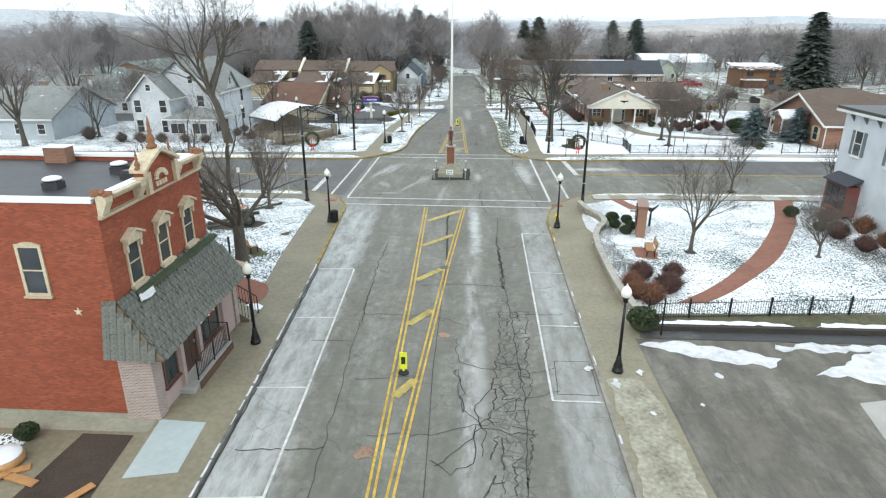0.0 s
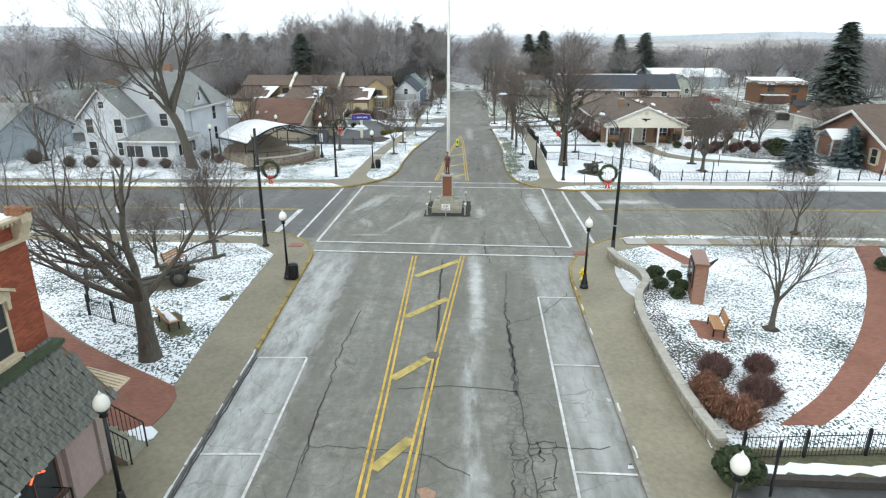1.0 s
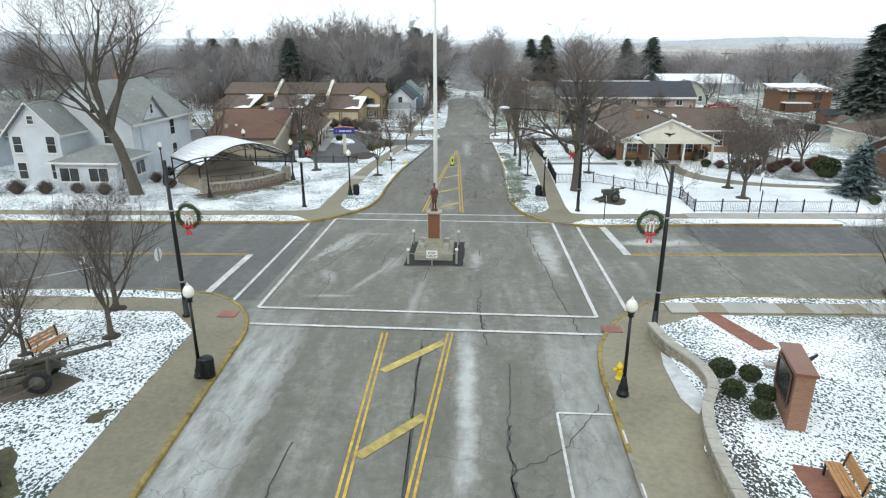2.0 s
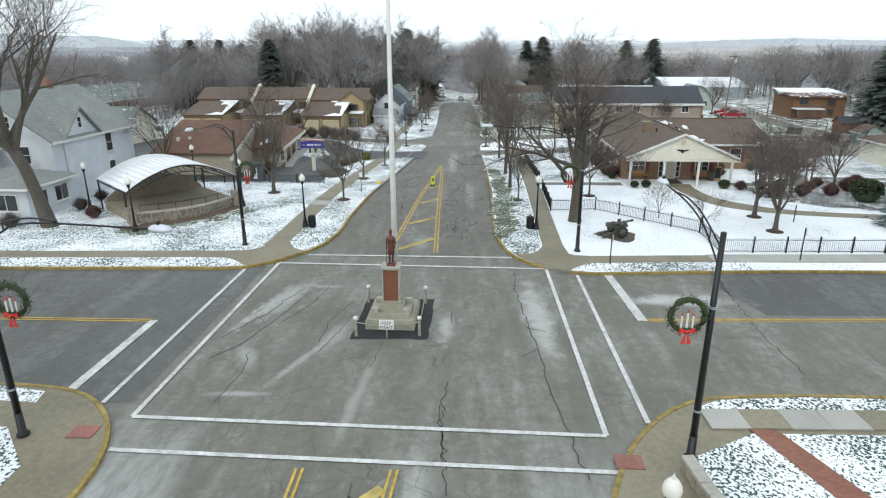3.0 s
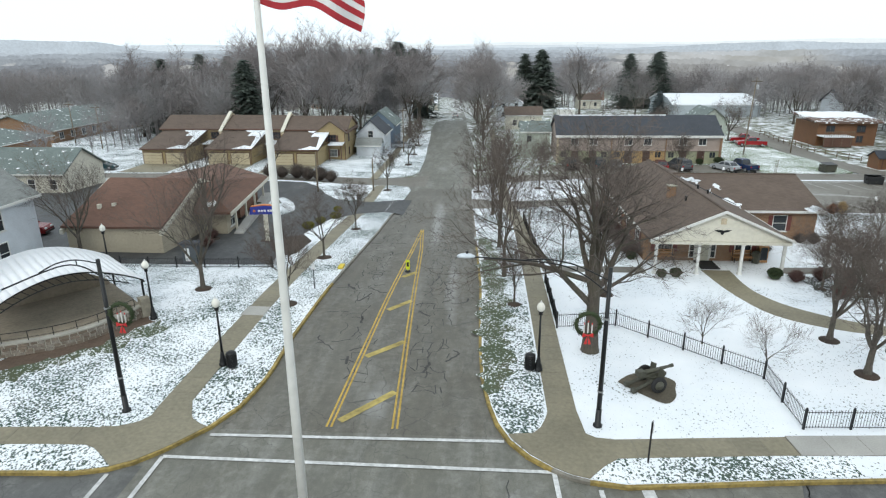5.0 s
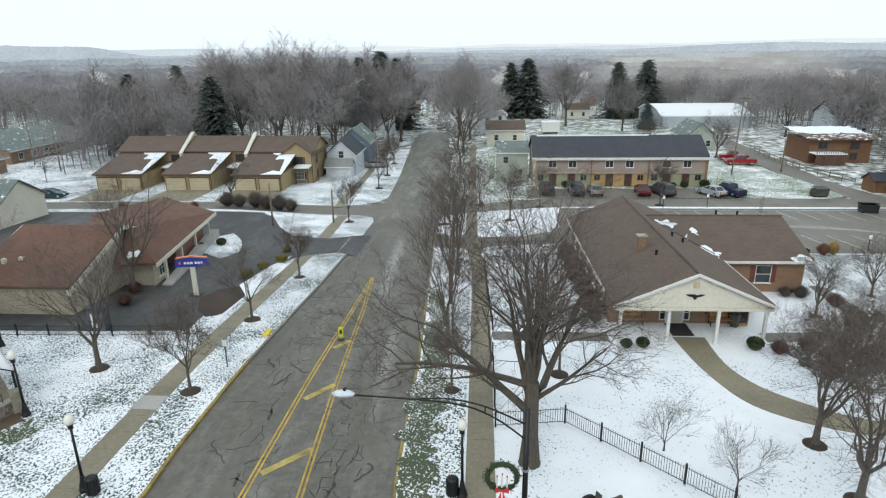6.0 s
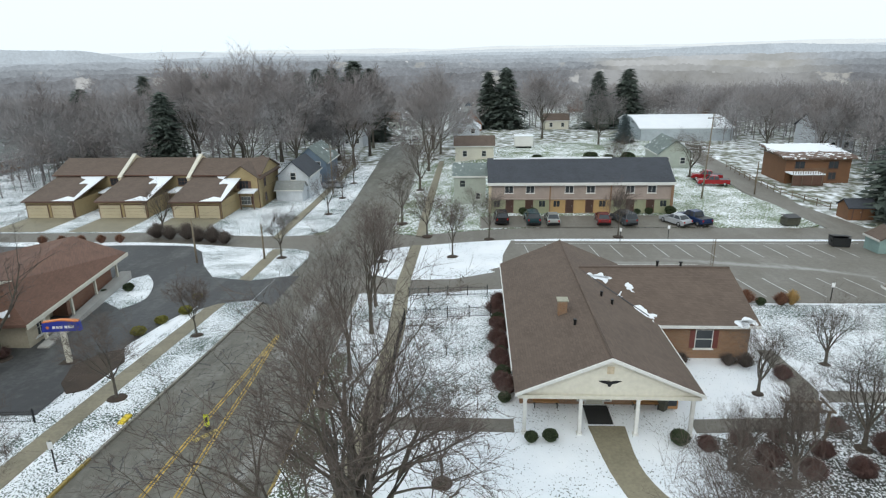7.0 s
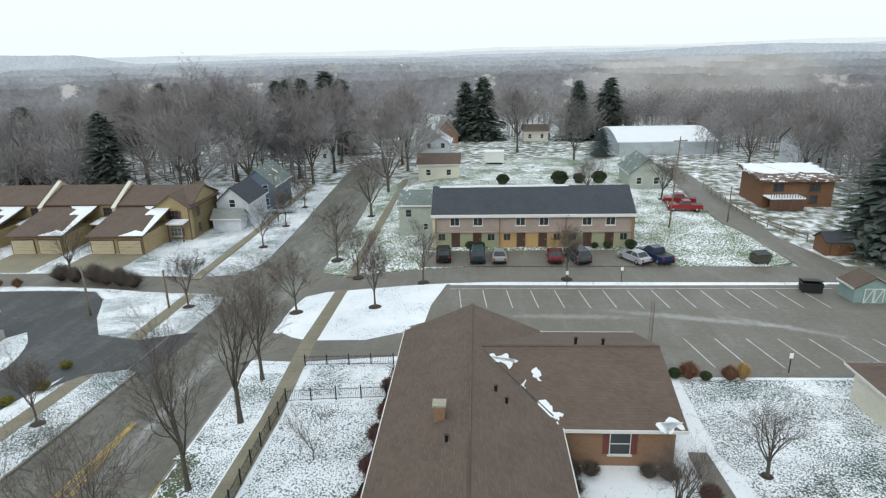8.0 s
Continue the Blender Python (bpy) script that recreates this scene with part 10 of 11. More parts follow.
def bandstand():
    """The white barrel canopy over a stone-walled stage."""
    fl, fr = Vector((-22.8, 77.0)), Vector((-16.9, 83.6))
    u = (fr - fl).normalized()
    n = Vector((-u.y, u.x))
    W, D = (fr - fl).length, 6.4
    ang = math.degrees(math.atan2(u.y, u.x))
    t = thing("bandstand", "open-air bandstand with white arched canopy over a stone stage", "bandstand", (fl.x, fl.y, 0.13), ang)
    N = 20
    prof = [(W * i / N, 2.55 + 1.5 * math.sin(math.pi * i / N) ** 0.9 if 0 < i < N else 2.55) for i in range(N + 1)]
    s = Shape()
    for (xa, za), (xb, zb) in zip(prof, prof[1:]):
        s.slab([(xa, -0.5, za), (xb, -0.5, zb), (xb, D, zb), (xa, D, za)], (0, 0, 0.05))
    part("canopy", s, "vinyl", t, "taut white fabric canopy", True)
    for y in (-0.4, D * 0.5, D - 0.1):
        q = Shape().tube([(x, y, z - 0.06) for x, z in prof], 0.05, 6)
        low = [(x, y, z - 0.55) for x, z in prof[2:-2]]
        q.tube(low, 0.035, 5)
        for (xa, za), (xb, zb) in zip(prof[2:-2:1], prof[3:-2:1]):
            q.tube([(xa, y, za - 0.06), (xb, y, zb - 0.55)], 0.02, 4)
        part("truss", q, "black", t, "black steel arch truss")
    for x in (0.0, W):
        part("edge_beam", Shape().tube([(x, -0.5, 2.42), (x, D, 2.42)], 0.06, 6), "black", t)
        for y in (0.0, D - 0.2):
            part("pillar", Shape().tube([(x, y, -0.1), (x, y, 2.42)], 0.07, 8), "black", t, "black steel pillar")
    ring = [(x * (W - 0.4) / W + 0.2, -0.35 - 1.3 * math.sin(math.pi * x / W)) for x in [W * i / 14 for i in range(15)]]
    for (xa, ya), (xb, yb) in zip(ring, ring[1:]):
        part("wall_block", Shape().prism([(xa, ya), (xb, yb), (xb, yb + 0.35), (xa, ya + 0.35)], -0.1, 0.75), "mortar", t, "pale mortar core of the stage wall")
    rng = random.Random(12)
    for row in range(4):
        k = rng.uniform(0, 0.4)
        while k < 13.6:
            e = min(13.95, k + rng.uniform(0.45, 1.0))
            ends = []
            for q in (k + 0.04, e - 0.04):
                i = int(q)
                ends.append(tuple(ring[i][j] + (ring[i + 1][j] - ring[i][j]) * (q - i) for j in (0, 1)))
            (xa, ya), (xb, yb) = ends
            out = rng.uniform(0.03, 0.07)
            z0, z1 = 0.02 + 0.18 * row + rng.uniform(0, 0.02), 0.19 + 0.18 * row - rng.uniform(0, 0.02)
            part("stone", Shape().prism([(xa + 0.03, ya - out), (xb - 0.03, yb - out), (xb, yb + 0.01), (xa, ya + 0.01)], z0, z1), "stones", t)
            k = e
    part("stage_floor", Shape().prism([(x, y + 0.2) for x, y in ring] + [(W - 0.2, D - 0.4), (0.2, D - 0.4)], 0.0, 0.6), "stage_wall", t, "brown stage floor")
    back = Shape().slab([(0.3, D - 0.4, 0.6), (W - 0.3, D - 0.4, 0.6), *[(x, D - 0.4, 0.6 + (z - 2.55) * 1.25) for x, z in prof[::-1][1:-1]]], (0, 0.15, 0))
    part("back_wall", back, "stage_wall", t, "brown stone back wall of the stage")
    for (xa, ya), (xb, yb) in zip(ring, ring[1:]):
        part("cap_stone", Shape().prism([(xa, ya - 0.05), (xb, yb - 0.05), (xb, yb + 0.4), (xa, ya + 0.4)], 0.754, 0.84), "stone_cap", t, "pale stone capping")
    for x in (0.15, W - 0.15):
        part("pier", Shape().box(x - 0.3, x + 0.3, -0.6, 0.0, -0.1, 1.3), "stone", t, "field-stone end pier")
    rail = Shape().tube([(x, y + 0.2, 1.4) for x, y in ring[1:-1]], 0.022, 5).tube([(x, y + 0.2, 1.0) for x, y in ring[1:-1]], 0.015, 5)
    for x, y in ring[1:-1:2]:
        rail.tube([(x, y + 0.2, 0.84), (x, y + 0.2, 1.4)], 0.022, 5)
    part("railing", rail, "black", t, "black pipe railing")
    drape("stage_earth", [ragged([(-22.9, 75.7), (-21.4, 75.3), (-17.6, 78.6), (-15.7, 82.3), (-16.6, 83.2), (-18.6, 80.4), (-21.6, 77.2)], 0.25, 0.3, 21)], 0.152, "stage_earth", "bare reddish-brown earth along the stage wall", "bed")
    drape("stage_apron", [ragged([(-23.4, 75.6), (-20.6, 74.2), (-16.8, 77.6), (-14.8, 80.6), (-15.4, 82.6), (-17.4, 80.6), (-21.4, 76.6)], 0.7, 0.4, 3)], 0.145, "grass_thin", "bare grass and thin snow before the stage", "lawn")


bandstand()


def office_sign():
    z = G(-15, 102)
    t = thing("office_sign", "blue illuminated-style sign panel on a pale post", "sign", (-15.0, 102.0, z + 0.12), 8)
    part("post", Shape().box(-0.2, 0.2, -0.1, 0.1, 0, 2.7), "offwhite", t, "pale square post")
    p = part("panel", Shape().slab([(-1.4, -0.16, 2.7), (1.4, -0.16, 2.7), (1.3, -0.16, 3.42), (0, -0.16, 3.55), (-1.3, -0.16, 3.42)], (0, 0.32, 0)), "sign_blue", t, "blue sign panel")
    part("top_band", Shape().slab([(-1.3, -0.17, 3.424), (0, -0.17, 3.554), (1.3, -0.17, 3.424), (1.25, -0.17, 3.5), (0, -0.17, 3.64), (-1.25, -0.17, 3.5)], (0, 0.34, 0)), "sign_orange", p, "orange top band")
    part("mark", Shape().lathe([(0.12, 0), (0.12, 0.02)], 8).moved(pose(-0.95, -0.164, 3.05, 90)), "sign_orange", p, "small orange mark")
    for x0, w in ((-0.6, 0.2), (-0.34, 0.2), (-0.08, 0.2), (0.28, 0.18), (0.52, 0.18), (0.76, 0.18)):
        part("letter_bar", Shape().box(x0, x0 + w, -0.18, -0.164, 2.95, 3.15), "sign_white", p, "plain white bar")
    drape("sign_pad", [[(-15.6, 101.5), (-14.4, 101.6), (-14.5, 102.6), (-15.7, 102.5)]], 0.19, "mulch", "small mulched bed under the sign", "bed")


office_sign()


# ---- vehicles ----
def car(kind, paint, x, y, turn, label, base=0.1):
    """A parked vehicle: body, glasshouse, wheels, lamps. Its length runs along local x."""
    L, Wd = {"sedan": (4.6, 1.76), "suv": (4.6, 1.84), "van": (4.9, 1.9), "pickup": (5.4, 1.9)}[kind]
    low = {"sedan": [(-2.25, 0.28), (-2.3, 0.62), (-2.22, 0.9), (-1.3, 0.97), (0.95, 0.95), (2.05, 0.78), (2.28, 0.6), (2.28, 0.28)],
           "suv": [(-2.25, 0.32), (-2.28, 0.75), (-2.24, 1.08), (-1.0, 1.08), (0.95, 1.05), (2.05, 0.92), (2.26, 0.7), (2.26, 0.32)],
           "van": [(-2.4, 0.3), (-2.43, 0.75), (-2.38, 1.08), (-1.0, 1.08), (1.2, 1.04), (2.2, 0.82), (2.42, 0.62), (2.42, 0.3)],
           "pickup": [(-2.65, 0.42), (-2.68, 0.75), (-2.66, 1.08), (-0.9, 1.1), (1.05, 1.1), (2.45, 0.98), (2.66, 0.75), (2.66, 0.4)]}[kind]
    cab = {"sedan": [(-1.75, 0.95), (-1.15, 1.4), (0.15, 1.43), (1.05, 0.93)], "suv": [(-2.2, 1.06), (-1.95, 1.68), (0.2, 1.72), (1.05, 1.04)],
           "van": [(-2.34, 1.06), (-2.1, 1.72), (0.5, 1.74), (1.4, 1.02)], "pickup": [(-0.85, 1.08), (-0.7, 1.72), (0.55, 1.74), (1.2, 1.08)]}[kind]
    t = thing(kind if kind != "suv" else "estate_car", label, "car" if kind != "pickup" else "pickup truck", (x, y, G(x, y) + base), turn)
    h = Wd / 2
    v = []
    n = len(low)
    for yy in (-h + 0.12, -h, h, h - 0.12):
        edge = abs(yy) < h - 0.01
        for a, b in low:
            v.append((a * (0.985 if not edge else 1), yy, b if not edge else b + (0.03 if b > 0.8 else 0)))

    def ring_faces(p, q):
        return [(p * n + i, p * n + (i + 1) % n, q * n + (i + 1) % n, q * n + i) for i in range(n)]

    f = ring_faces(1, 0) + ring_faces(0, 3) + ring_faces(3, 2)
    f += [tuple(range(n, 2 * n)), tuple(range(2 * n, 3 * n))[::-1]]
    body = part("body", Shape().add(v, f), paint, t, "painted body")
    s = Shape()
    ti = h - 0.08
    tops = [0 if b < 1.2 else 1 for _, b in cab]
    cv = [(a, -ti + (0.16 if k else 0), b) for (a, b), k in zip(cab, tops)] + [(a, ti - (0.16 if k else 0), b) for (a, b), k in zip(cab, tops)]
    s.add(cv, [(0, 1, 2, 3), (7, 6, 5, 4), (0, 4, 5, 1), (2, 6, 7, 3)])
    part("glasshouse", s, "glass", body, "dark tinted windows")
    r = Shape().slab([cv[1], cv[2], cv[6], cv[5]], (0, 0, 0.05))
    part("roof", r, paint, body)
    for k, j in ((0, 1), (3, 2), (4, 5), (7, 6)):
        part("pillar", Shape().tube([cv[k], cv[j]], 0.05, 5), paint, body)
    mid = -0.35 if kind != "pickup" else 0.0
    for sg in (-1, 1):
        part("pillar", Shape().tube([(mid, sg * (ti + 0.004), 1.0), (mid, sg * (ti - 0.16), cab[1][1])], 0.045, 5), paint, body)
    if kind == "pickup":
        part("bed", Shape().box(-2.55, -0.95, -h + 0.14, h - 0.14, 1.12, 1.14), "black", body, "dark open load bed")
    for xw in (-L / 2 + 0.9, L / 2 - 0.85):
        for sg in (-1, 1):
            w = part("wheel", Shape().lathe([(0.2, -0.1), (0.31, -0.1), (0.335, -0.06), (0.335, 0.06), (0.31, 0.1), (0.2, 0.1)], 14).moved(pose(xw, sg * (h - 0.06), 0.335, 90)), "rubber", t, "black tyre", True)
            part("rim", Shape().lathe([(0.2, 0), (0.19, 0.02), (0.05, 0.03)], 10).moved(pose(xw, sg * (h + 0.042), 0.335, -90 * sg)), "rim", w, "alloy rim", True)
    for sg in (-1, 1):
        part("headlight", Shape().box(low[-2][0] - 0.16, low[-2][0] + 0.015, sg * (h - 0.36) - 0.18, sg * (h - 0.36) + 0.18, low[-2][1] - 0.02, low[-2][1] + 0.14), "lens", t, "clear headlight")
        part("tail_light", Shape().box(low[1][0] - 0.012, low[1][0] + 0.08, sg * (h - 0.2) - 0.1, sg * (h - 0.2) + 0.1, low[1][1] + 0.02, low[1][1] + 0.26), "tail", t, "red tail light")
        part("mirror", Shape().box(0.75, 0.92, sg * (h + 0.02) - 0.09, sg * (h + 0.02) + 0.09, 1.0, 1.14), paint, t)
    for xx in (low[1][0] - 0.02, low[-2][0] + 0.0):
        part("bumper", Shape().box(xx - 0.05, xx + 0.06, -h + 0.08, h - 0.08, 0.3, 0.52), "black", t)
    return t


for kind, paint_name, x, y, turn, label in (
        ("suv", "car_black", 19.52, 146.38, 93, "black estate car parked before the row houses"), ("van", "car_teal", 23.9, 146.04, 92, "dark teal minivan parked before the row houses"),
        ("sedan", "car_tan", 26.68, 145.83, 90, "pale silver-green saloon parked before the row houses"), ("sedan", "car_red", 33.73, 145.83, 86, "dark red saloon parked before the row houses"),
        ("van", "car_grey", 36.62, 145.72, 104, "grey minivan parked at a slant"), ("sedan", "car_silver", 43.57, 145.08, 118, "silver saloon parked at a slant beside the lawn"),
        ("pickup", "car_blue", 46.24, 145.61, 112, "dark blue pickup truck parked beside the lawn"), ("pickup", "car_bright_red", 57.79, 170.42, 172, "bright red pickup truck with snow on it"),
        ("pickup", "car_bright_red", 58.4, 175.3, 165, "bright red pickup truck by the cottage"), ("suv", "car_white", -62.2, 143.6, 12, "white estate car beside the lane"),
        ("sedan", "car_teal", -57.4, 144.2, 8, "dark teal saloon beside the lane"),
        ("suv", "car_red", -39.5, 102.6, 10, "dark red estate car behind the office"), ("sedan", "car_silver", -11.6, 177.5, 15, "silver saloon beside the footpath"), ("sedan", "car_black", -24.0, 109.3, 95, "dark car under the office canopy"),
        ("suv", "car_white", -3.6, 262, 88, "white car far along the street"), ("sedan", "car_blue", -55.5, 127, 12, "dark blue saloon on a back lot")):
    car(kind, paint_name, x, y, turn, label)


def dumpster(x, y, turn, material, label):
    t = thing("dumpster", label, "dumpster", (x, y, G(x, y) + 0.15), turn)
    part("bin", Shape().slab([(-0.95, -0.6, 0.1), (0.95, -0.6, 0.1), (1.0, -0.75, 1.1), (-1.0, -0.75, 1.1)], (0, 1.4, 0)), material, t, "steel bin")
    for sg in (-0.5, 0.5):
        part("lid", Shape().slab([(sg - 0.49, -0.8, 1.12), (sg + 0.49, -0.8, 1.12), (sg + 0.49, 0.68, 1.32), (sg - 0.49, 0.68, 1.32)], (0, 0, 0.05)), "black", t, "black plastic lid")
    for a in (-0.8, 0.8):
        part("runner", Shape().box(a - 0.06, a + 0.06, -0.6, 0.75, -0.05, 0.096), "black", t)
    part("sleeve", Shape().box(-1.12, -1.0, -0.3, 0.5, 0.6, 0.75).box(1.0, 1.12, -0.3, 0.5, 0.6, 0.75), material, t, "lifting sleeves")


dumpster(59.4, 134.0, 170, "black", "black dumpster on the car park")
dumpster(58.6, 144.2, 10, "olive", "dark green dumpster on the snowy grass")


def utility_pole(x, y, h, turn=0, arm=True, lean=0.0):
    t = thing("utility_pole", "weathered timber utility pole", "utility pole", (x, y, G(x, y)), turn)
    part("pole", Shape().tube([(0, 0, -0.3), (lean * 0.5, 0, h * 0.5), (lean, 0, h)], [0.13, 0.11, 0.08], 9), "pole_wood", t, "", True)
    if arm:
        a = part("crossarm", Shape().box(lean - 1.0, lean + 1.0, -0.16, -0.06, h - 0.7, h - 0.56), "wood_grey", t, "timber crossarm")
        for k in (-0.85, 0, 0.85):
            part("insulator", Shape().lathe([(0.04, 0), (0.07, 0.06), (0.03, 0.14)], 6, (lean + k, -0.11, h - 0.56)), "steel", a)
        part("transformer", Shape().lathe([(0.2, 0), (0.22, 0.1), (0.22, 0.7), (0.1, 0.78)], 10, (lean + 0.32, 0, h - 2.0)), "steel", t, "grey transformer can", True)


for x, y, h, a, arm, lean in ((52.34, 160.26, 13.5, 10, True, 0.5), (62.07, 163.47, 5.5, 0, False, 0), (-17.2, 128.9, 5.6, 0, False, 0), (-47.2, 78.2, 8.5, 60, True, 0.5), (101, 187.54, 10, 0, True, 1.0), (-10.6, 172, 9, 0, True, 0), (-9.9, 131.4, 4.6, 0, False, 0), (79.83, 121.65, 9, 20, True, 0.3), (-83, 176, 9, 0, True, 0), (-72, 168, 9, 30, True, 0)):
    utility_pole(x, y, h, a, arm, lean)


def wire(a, b, sag, label):
    pts = [tuple(a[i] + (b[i] - a[i]) * k / 14 - (sag * math.sin(math.pi * k / 14) if i == 2 else 0) for i in range(3)) for k in range(15)]
    single("overhead_wire", Shape().tube(pts, 0.012, 3), "black", label, "cable")


wire((52.45, 160.26, 11.4), (78, 120, 7.8), 1.0, "thin black overhead power line")
wire((52.87, 160.26, 11.0), (69.78, 195.05, 7), 0.7, "thin black overhead power line")
wire((-17.2, 128.9, 3.4), (-10.2, 170, 5.8), 0.8, "thin black overhead power line")


def antenna():
    t = thing("antenna_mast", "thin steel lattice mast beside the building", "antenna", (37.63, 116.08, 0.14))
    s = Shape()
    c = [(0.14 * math.cos(a), 0.14 * math.sin(a)) for a in (0.5, 2.6, 4.7)]
    for x, y in c:
        s.tube([(x, y, 0), (x, y, 4.95)], 0.02, 4)
    for i in range(16):
        for k in range(3):
            s.tube([(*c[k], 0.3 * i), (*c[(k + 1) % 3], 0.3 * (i + 1))], 0.008, 3)
    part("lattice", s, "wood_grey", t, "triangular rusty steel lattice")


antenna()


def porch_things():
    t = thing("door_mat", "dark door mat before the porch door", "mat", (23.4, 94.9, 0.2))
    part("mat", Shape().box(-0.75, 0.75, -1.0, 1.0, 0, 0.03), "rubber", t)
    b = thing("waste_bin", "dark green plastic bin under the porch", "bin", (27.5, 95.6, 0.2))
    part("bin", Shape().lathe([(0.3, 0), (0.36, 0.85), (0.38, 0.9), (0.3, 0.96)], 4), "olive", b)
    c = thing("notice_case", "brown glazed notice case under the porch", "notice case", (28.1, 95.8, 0.2))
    part("case", Shape().box(-0.35, 0.35, -0.12, 0.12, 0, 1.35), "wood_bench", c)
    part("pane", Shape().box(-0.28, 0.28, -0.13, -0.124, 0.2, 1.25), "glass", c)
    d = thing("arbor", "weathered timber arbor among the shrubs", "arbor", (34.6, 92.8, 0.14))
    for x, y in ((-0.9, -0.5), (0.9, -0.5), (-0.9, 0.5), (0.9, 0.5)):
        part("post", Shape().box(x - 0.06, x + 0.06, y - 0.06, y + 0.06, 0, 2.1), "wood_grey", d)
    for k in range(5):
        part("rafter", Shape().box(-1.2 + 0.55 * k, -1.12 + 0.55 * k, -0.8, 0.8, 2.2, 2.3), "wood_grey", d)
    part("beam", Shape().box(-1.2, 1.2, -0.55, -0.45, 2.1, 2.2).box(-1.2, 1.2, 0.45, 0.55, 2.1, 2.2), "wood_grey", d)
    u = thing("kiosk", "dark service box with white panel beside the railing", "kiosk", (-18.8, 94.4, G(-18.8, 94.4) + 0.15))
    part("box", Shape().box(-0.6, 0.6, -0.4, 0.4, 0, 1.7), "car_grey", u)
    part("roof", Shape().box(-0.75, 0.75, -0.5, 0.5, 1.704, 1.85), "roof_slate", u)
    part("panel", Shape().box(-0.35, 0.05, -0.43, -0.404, 0.3, 1.4), "sign_white", u)
    h = thing("hose_box", "small yellow curb marker on the verge", "marker", (-6.1, 94.0, G(-6.1, 94) + 0.15))
    part("block", Shape().prism([(-0.2, -0.5), (0.2, -0.5), (0.2, 0.5), (-0.2, 0.5)], 0, 0.14), "yellow", h)


porch_things()


def yard_things():
    """Boards and a sawn log in the side yard of the shop."""
    rng = random.Random(8)
    for i, (x, y, a, w, l) in enumerate(((-12.6, 17.2, 30, 0.3, 1.3), (-12.9, 16.7, 50, 0.28, 1.1), (-11.9, 16.9, -15, 0.3, 1.2), (-9.6, 16.4, 60, 0.28, 0.9))):
        t = thing("board", "loose weathered brown board lying in the yard", "board", (x, y, 0.16 + 0.05 * (i % 2)), a)
        part("plank", Shape().box(-l / 2, l / 2, -w / 2, w / 2, 0, 0.05), "wood_bench", t)
    t = thing("log_round", "snow-covered sawn log round in the yard", "log", (-13.1, 17.7, 0.15))
    part("log", Shape().lathe([(0.62, 0), (0.64, 0.1), (0.62, 0.28)], 14), "wood_bench", t, "sawn log", True)
    part("snow", Shape().lathe([(0.6, 0), (0.58, 0.06), (0.3, 0.1), (0.02, 0.11)], 14, (0, 0, 0.284)), "snow", t, "snow on top", True)


yard_things()


def manholes():
    for x, y, r in ((0.8, 36.6, 0.32), (-1.6, 96, 0.3)):
        single("manhole_cover", Shape().lathe([(r, 0), (r, 0.012), (r * 0.9, 0.016), (r * 0.84, 0.011), (r * 0.8, 0.016), (0.03, 0.016)], 20, (x, y, G(x, y) + 0.012)), "iron", "round iron manhole cover in the street", "manhole", "structure")


manholes()


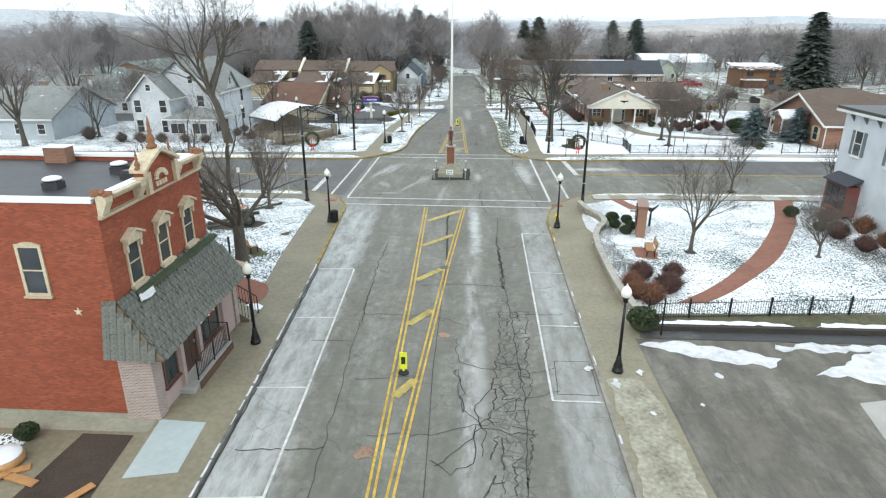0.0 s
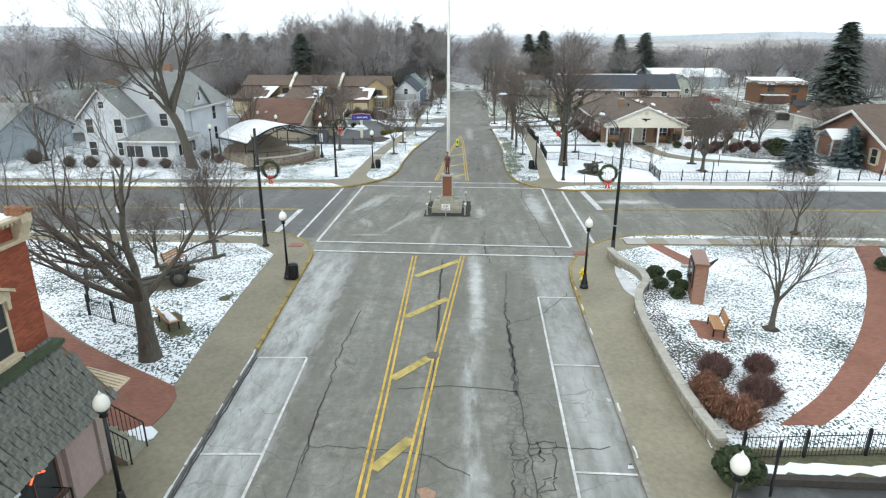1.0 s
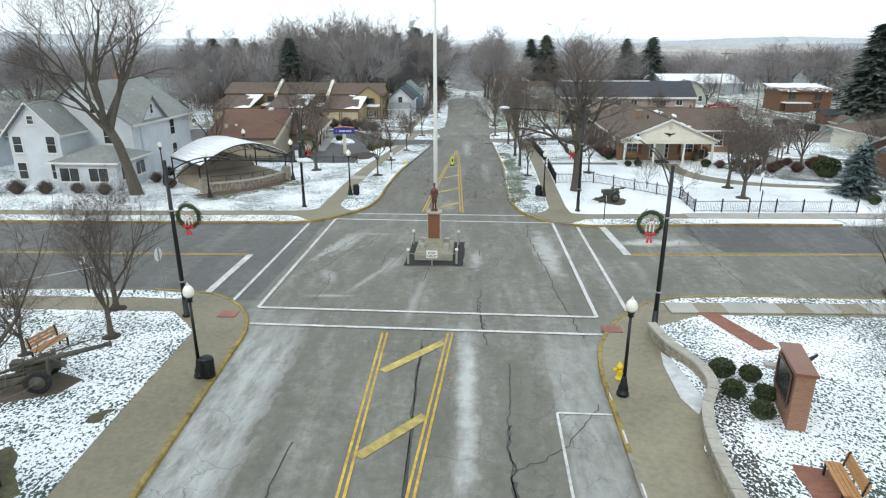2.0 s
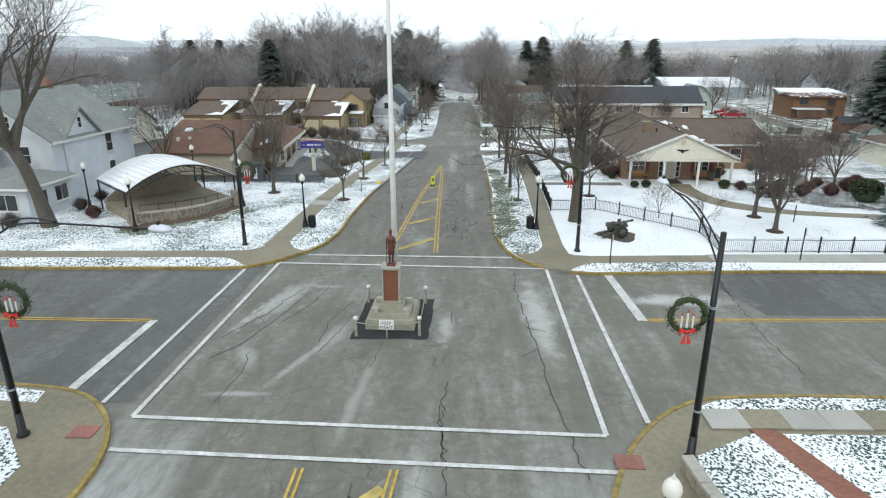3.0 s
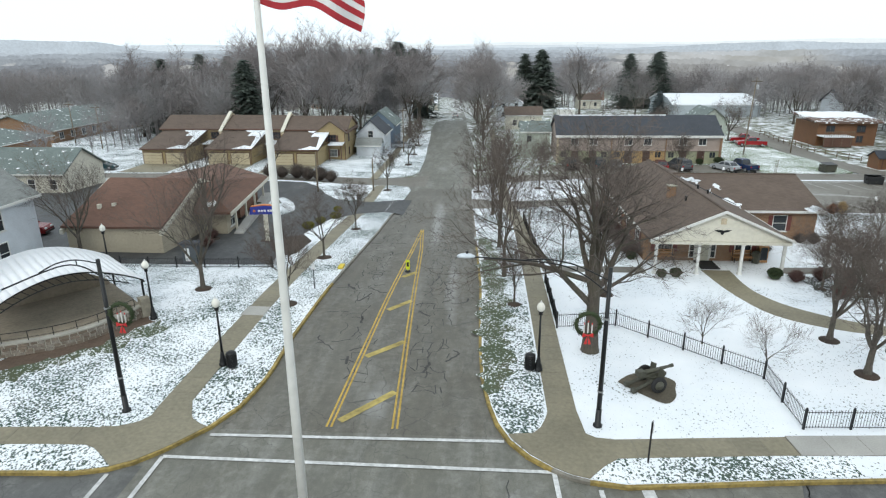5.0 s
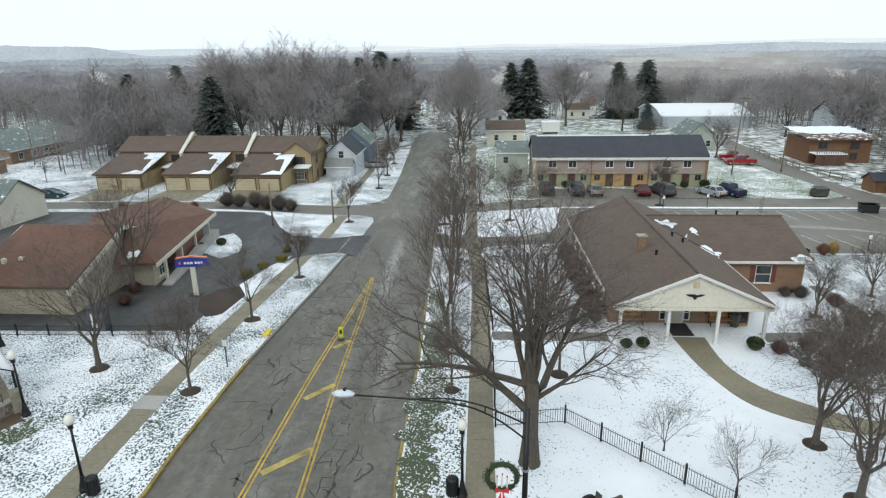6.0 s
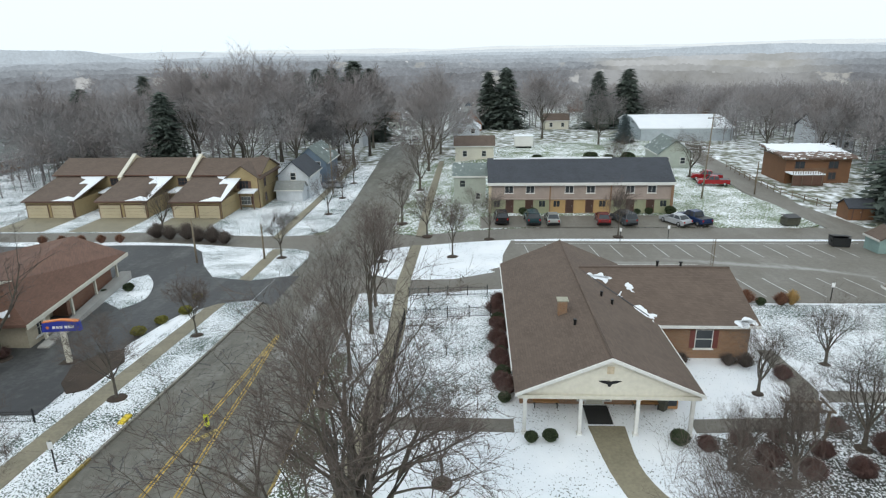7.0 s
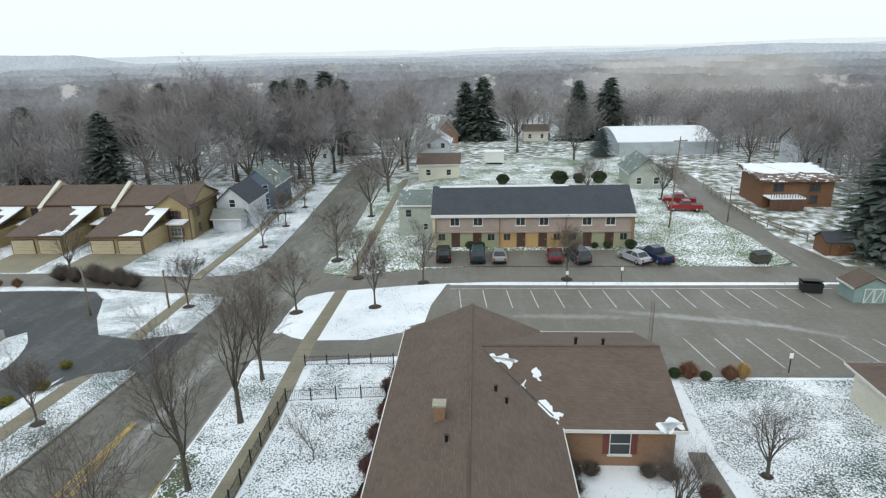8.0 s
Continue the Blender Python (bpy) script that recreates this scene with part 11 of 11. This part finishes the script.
def tar_seams():
    """Tar-sealed seams and cracks along and across the street."""
    rng = random.Random(17)
    s = Shape()

    def crack(p, width, jag=0.05, step=0.4):
        pts = [p[0]]
        for (x0, y0), (x1, y1) in zip(p, p[1:]):
            n = max(1, int(math.hypot(x1 - x0, y1 - y0) / step))
            pts += [(x0 + (x1 - x0) * i / n + rng.gauss(0, jag), y0 + (y1 - y0) * i / n + rng.gauss(0, jag)) for i in range(1, n + 1)]
        strip(s, pts, width, 0.012)

    # long seams between the lanes
    crack([(-2.2, 8), (-2.41, 17), (-2.93, 27), (-3.2, 33)], 0.03, 0.03, 0.7)
    crack([(1.4, 8), (1.27, 17.3), (0.99, 24.6), (0.95, 29.9), (0.9, 36.9), (0.52, 45.3), (0.4, 49)], 0.035, 0.012, 1.0)
    crack([(4.5, 8), (4.62, 17.5), (4.87, 22.3), (4.6, 29.7), (4.3, 37), (4.1, 42), (4.4, 47)], 0.045, 0.05)
    crack([(7.9, 49.6), (7.4, 53.4), (7.1, 56), (7.05, 58.4), (6.7, 61.5), (6.3, 65.5), (6.5, 68.4)], 0.05, 0.05)
    crack([(0.9, 37.6), (0.75, 41), (0.52, 45.3), (0.45, 48.4)], 0.11, 0.03, 0.5)
    crack([(4.35, 33.6), (4.3, 37), (4.2, 39.4)], 0.17, 0.06, 0.3)
    crack([(4.2, 39.4), (4.15, 42.5)], 0.07, 0.06, 0.3)
    crack([(-2.95, 29), (-3.2, 33), (-3.4, 37.5), (-3.3, 41)], 0.055, 0.05, 0.3)
    crack([(3.4, 48.6), (3.37, 49.3), (3.0, 52), (2.97, 54.3), (3.05, 55.2)], 0.05, 0.07, 0.2)
    crack([(3.2, 50.2), (3.1, 51.5), (2.85, 53.5)], 0.05, 0.06, 0.2)
    crack([(18.4, 69), (18.1, 64.5), (17.8, 60.7), (18.0, 56.8)], 0.05, 0.06, 0.3)
    crack([(-5.68, 9), (-6.19, 23), (-6.93, 36)], 0.07, 0.015)
    # cracks across
    for p in ([(-2.3, 23.8), (-0.9, 24.0), (0.4, 24.2)], [(-1.1, 20.1), (1.2, 20.3), (2.9, 20.9), (3.8, 21.2)], [(-3.0, 30.0), (-1.4, 30.0), (1.2, 29.8), (1.9, 29.2), (2.6, 28.8)], [(4.6, 30.3), (7.4, 30.5)], [(1.3, 18.9), (2.0, 18.2), (2.9, 18.8), (2.9, 20.9)], [(1.9, 27.6), (2.1, 25.5), (3.2, 24.9), (4.4, 25.2)],
              [(2.0, 24.8), (2.3, 23.4), (2.4, 21.7)], [(1.85, 24.6), (2.15, 24.9), (2.2, 23.2), (2.4, 21.7)], [(2.4, 21.9), (3.3, 20.6), (3.1, 19.2)], [(3.0, 20.9), (3.9, 22.3), (4.8, 22.8), (6.3, 23.4)], [(4.9, 24.6), (6.4, 25.2)], [(-5, 27), (-3, 27.1)], [(-5.6, 19), (-2.5, 19.3)], [(-0.4, 33.8), (2.0, 34.1), (4.4, 33.9)], [(4.2, 40), (6, 41.2), (7.6, 44)],
              [(-0.1, 58.8), (-0.3, 56.4)], [(1.5, 18.6), (2.3, 19.6), (3.1, 20.8), (4.2, 20.6), (5.2, 20.5)], [(3.1, 20.8), (2.9, 22.2), (3.5, 23.4)], [(-7.87, 58.6), (-7.2, 60.2), (-6.6, 61.5), (-6.2, 63.2), (-5.6, 64.9)], [(-5.9, 53.2), (-5.7, 55.4), (-6.0, 57.4)], [(-3.1, 58.5), (-3.2, 60.4), (-2.5, 63.4)], [(2.85, 62.4), (2.95, 61)], [(6.6, 60.6), (7.6, 60.2)], [(7.0, 58.4), (6.2, 57.6)], [(-6.7, 57.8), (-6.2, 60), (-5.6, 62), (-5.2, 64.5)], [(-5.5, 60.6), (-4.6, 63), (-4.2, 66)], [(-2.9, 57.5), (-2.4, 60), (-2.0, 62)], [(-7.6, 56.6), (-6.6, 58.3)], [(-6.2, 60.2), (-7.2, 61.4), (-7.0, 63)]):
        crack(p, rng.uniform(0.028, 0.05), 0.05, 0.3)
    # a square cut in a parking bay
    crack([(6.35, 25.8), (7.9, 25.85), (7.9, 23.2), (6.2, 23.2), (6.35, 25.8)], 0.03, 0.02)
    # sealed and crazed patches on the northern stretch
    for cx, cy, nx, ny in ((2.6, 75, 5, 40), (-2.9, 84, 4, 60), (2.0, 98, 5, 34), (-1.2, 76, 3, 10), (-2.6, 112, 4, 20)):
        rows = [[(cx - 0.012 * (y - 80) + (i - nx / 2) * 0.5 + rng.uniform(-0.2, 0.2), y + rng.uniform(-0.25, 0.25)) for i in range(nx)] for y in [cy + 0.6 * k for k in range(ny)]]
        for a, b in zip(rows, rows[1:]):
            for i in range(nx):
                if rng.random() < 0.5:
                    crack([a[i], b[i]], rng.uniform(0.02, 0.075), 0.05, 0.3)
                if i < nx - 1 and rng.random() < 0.34:
                    crack([a[i], a[i + 1]], rng.uniform(0.02, 0.075), 0.05, 0.3)
    # broad wavy smears of crack filler on the northern stretch
    for i in range(46):
        x, y = rng.choice((-3.9, -3.2, -2.6, 2.2, 3.0)) + rng.uniform(-0.4, 0.4), rng.uniform(76, 106)
        a, p = rng.choice((0.2, 1.3, 1.8, 2.8)), [(x - 0.012 * (y - 80), y)]
        for k in range(rng.randint(3, 6)):
            a += rng.gauss(0, 0.45)
            p.append((p[-1][0] + 0.3 * math.cos(a), p[-1][1] + 0.3 * math.sin(a)))
        crack(p, rng.uniform(0.05, 0.16), 0.03, 0.15)
    # crazed band in the east lane
    for k in range(26):
        y = 16.2 + 0.58 * k
        row = [(3.25 + 0.05 * (y - 16) + 0.46 * i + rng.uniform(-0.17, 0.17), y + rng.uniform(-0.22, 0.22)) for i in range(4)]
        if k:
            for i in range(4):
                if rng.random() < 0.75:
                    crack([last[i], row[i]], rng.uniform(0.02, 0.075), 0.06, 0.16)
                if i < 3 and rng.random() < 0.5:
                    crack([row[i], row[i + 1]], rng.uniform(0.02, 0.06), 0.06, 0.16)
        last = row
    single("tar_seams", s, "crack", "black tar-sealed cracks in the asphalt", "road repair", "stuff")
    for x, y, r in ((1.32, 27.8, 0.26), (-0.93, 19.1, 0.3), (1.9, 45.6, 0.14)):
        drape("paint_spot", [ragged([(x - r, y - r), (x + r, y - r * 0.8), (x + r * 0.9, y + r), (x - r * 0.8, y + r * 1.1)], r * 0.5, 0.12, int(y))], 0.015, "spot_orange", "faded orange spray-paint mark on the asphalt", "road marking")
    for x, y in ((-9.6, 50.9), (9.3, 50.4)):
        single("ramp_pad", Shape().box(x - 0.45, x + 0.45, y - 0.35, y + 0.35, 0.13, 0.168), "pad_red", "red dimpled paving at the kerb ramp", "pavement", "structure")


tar_seams()
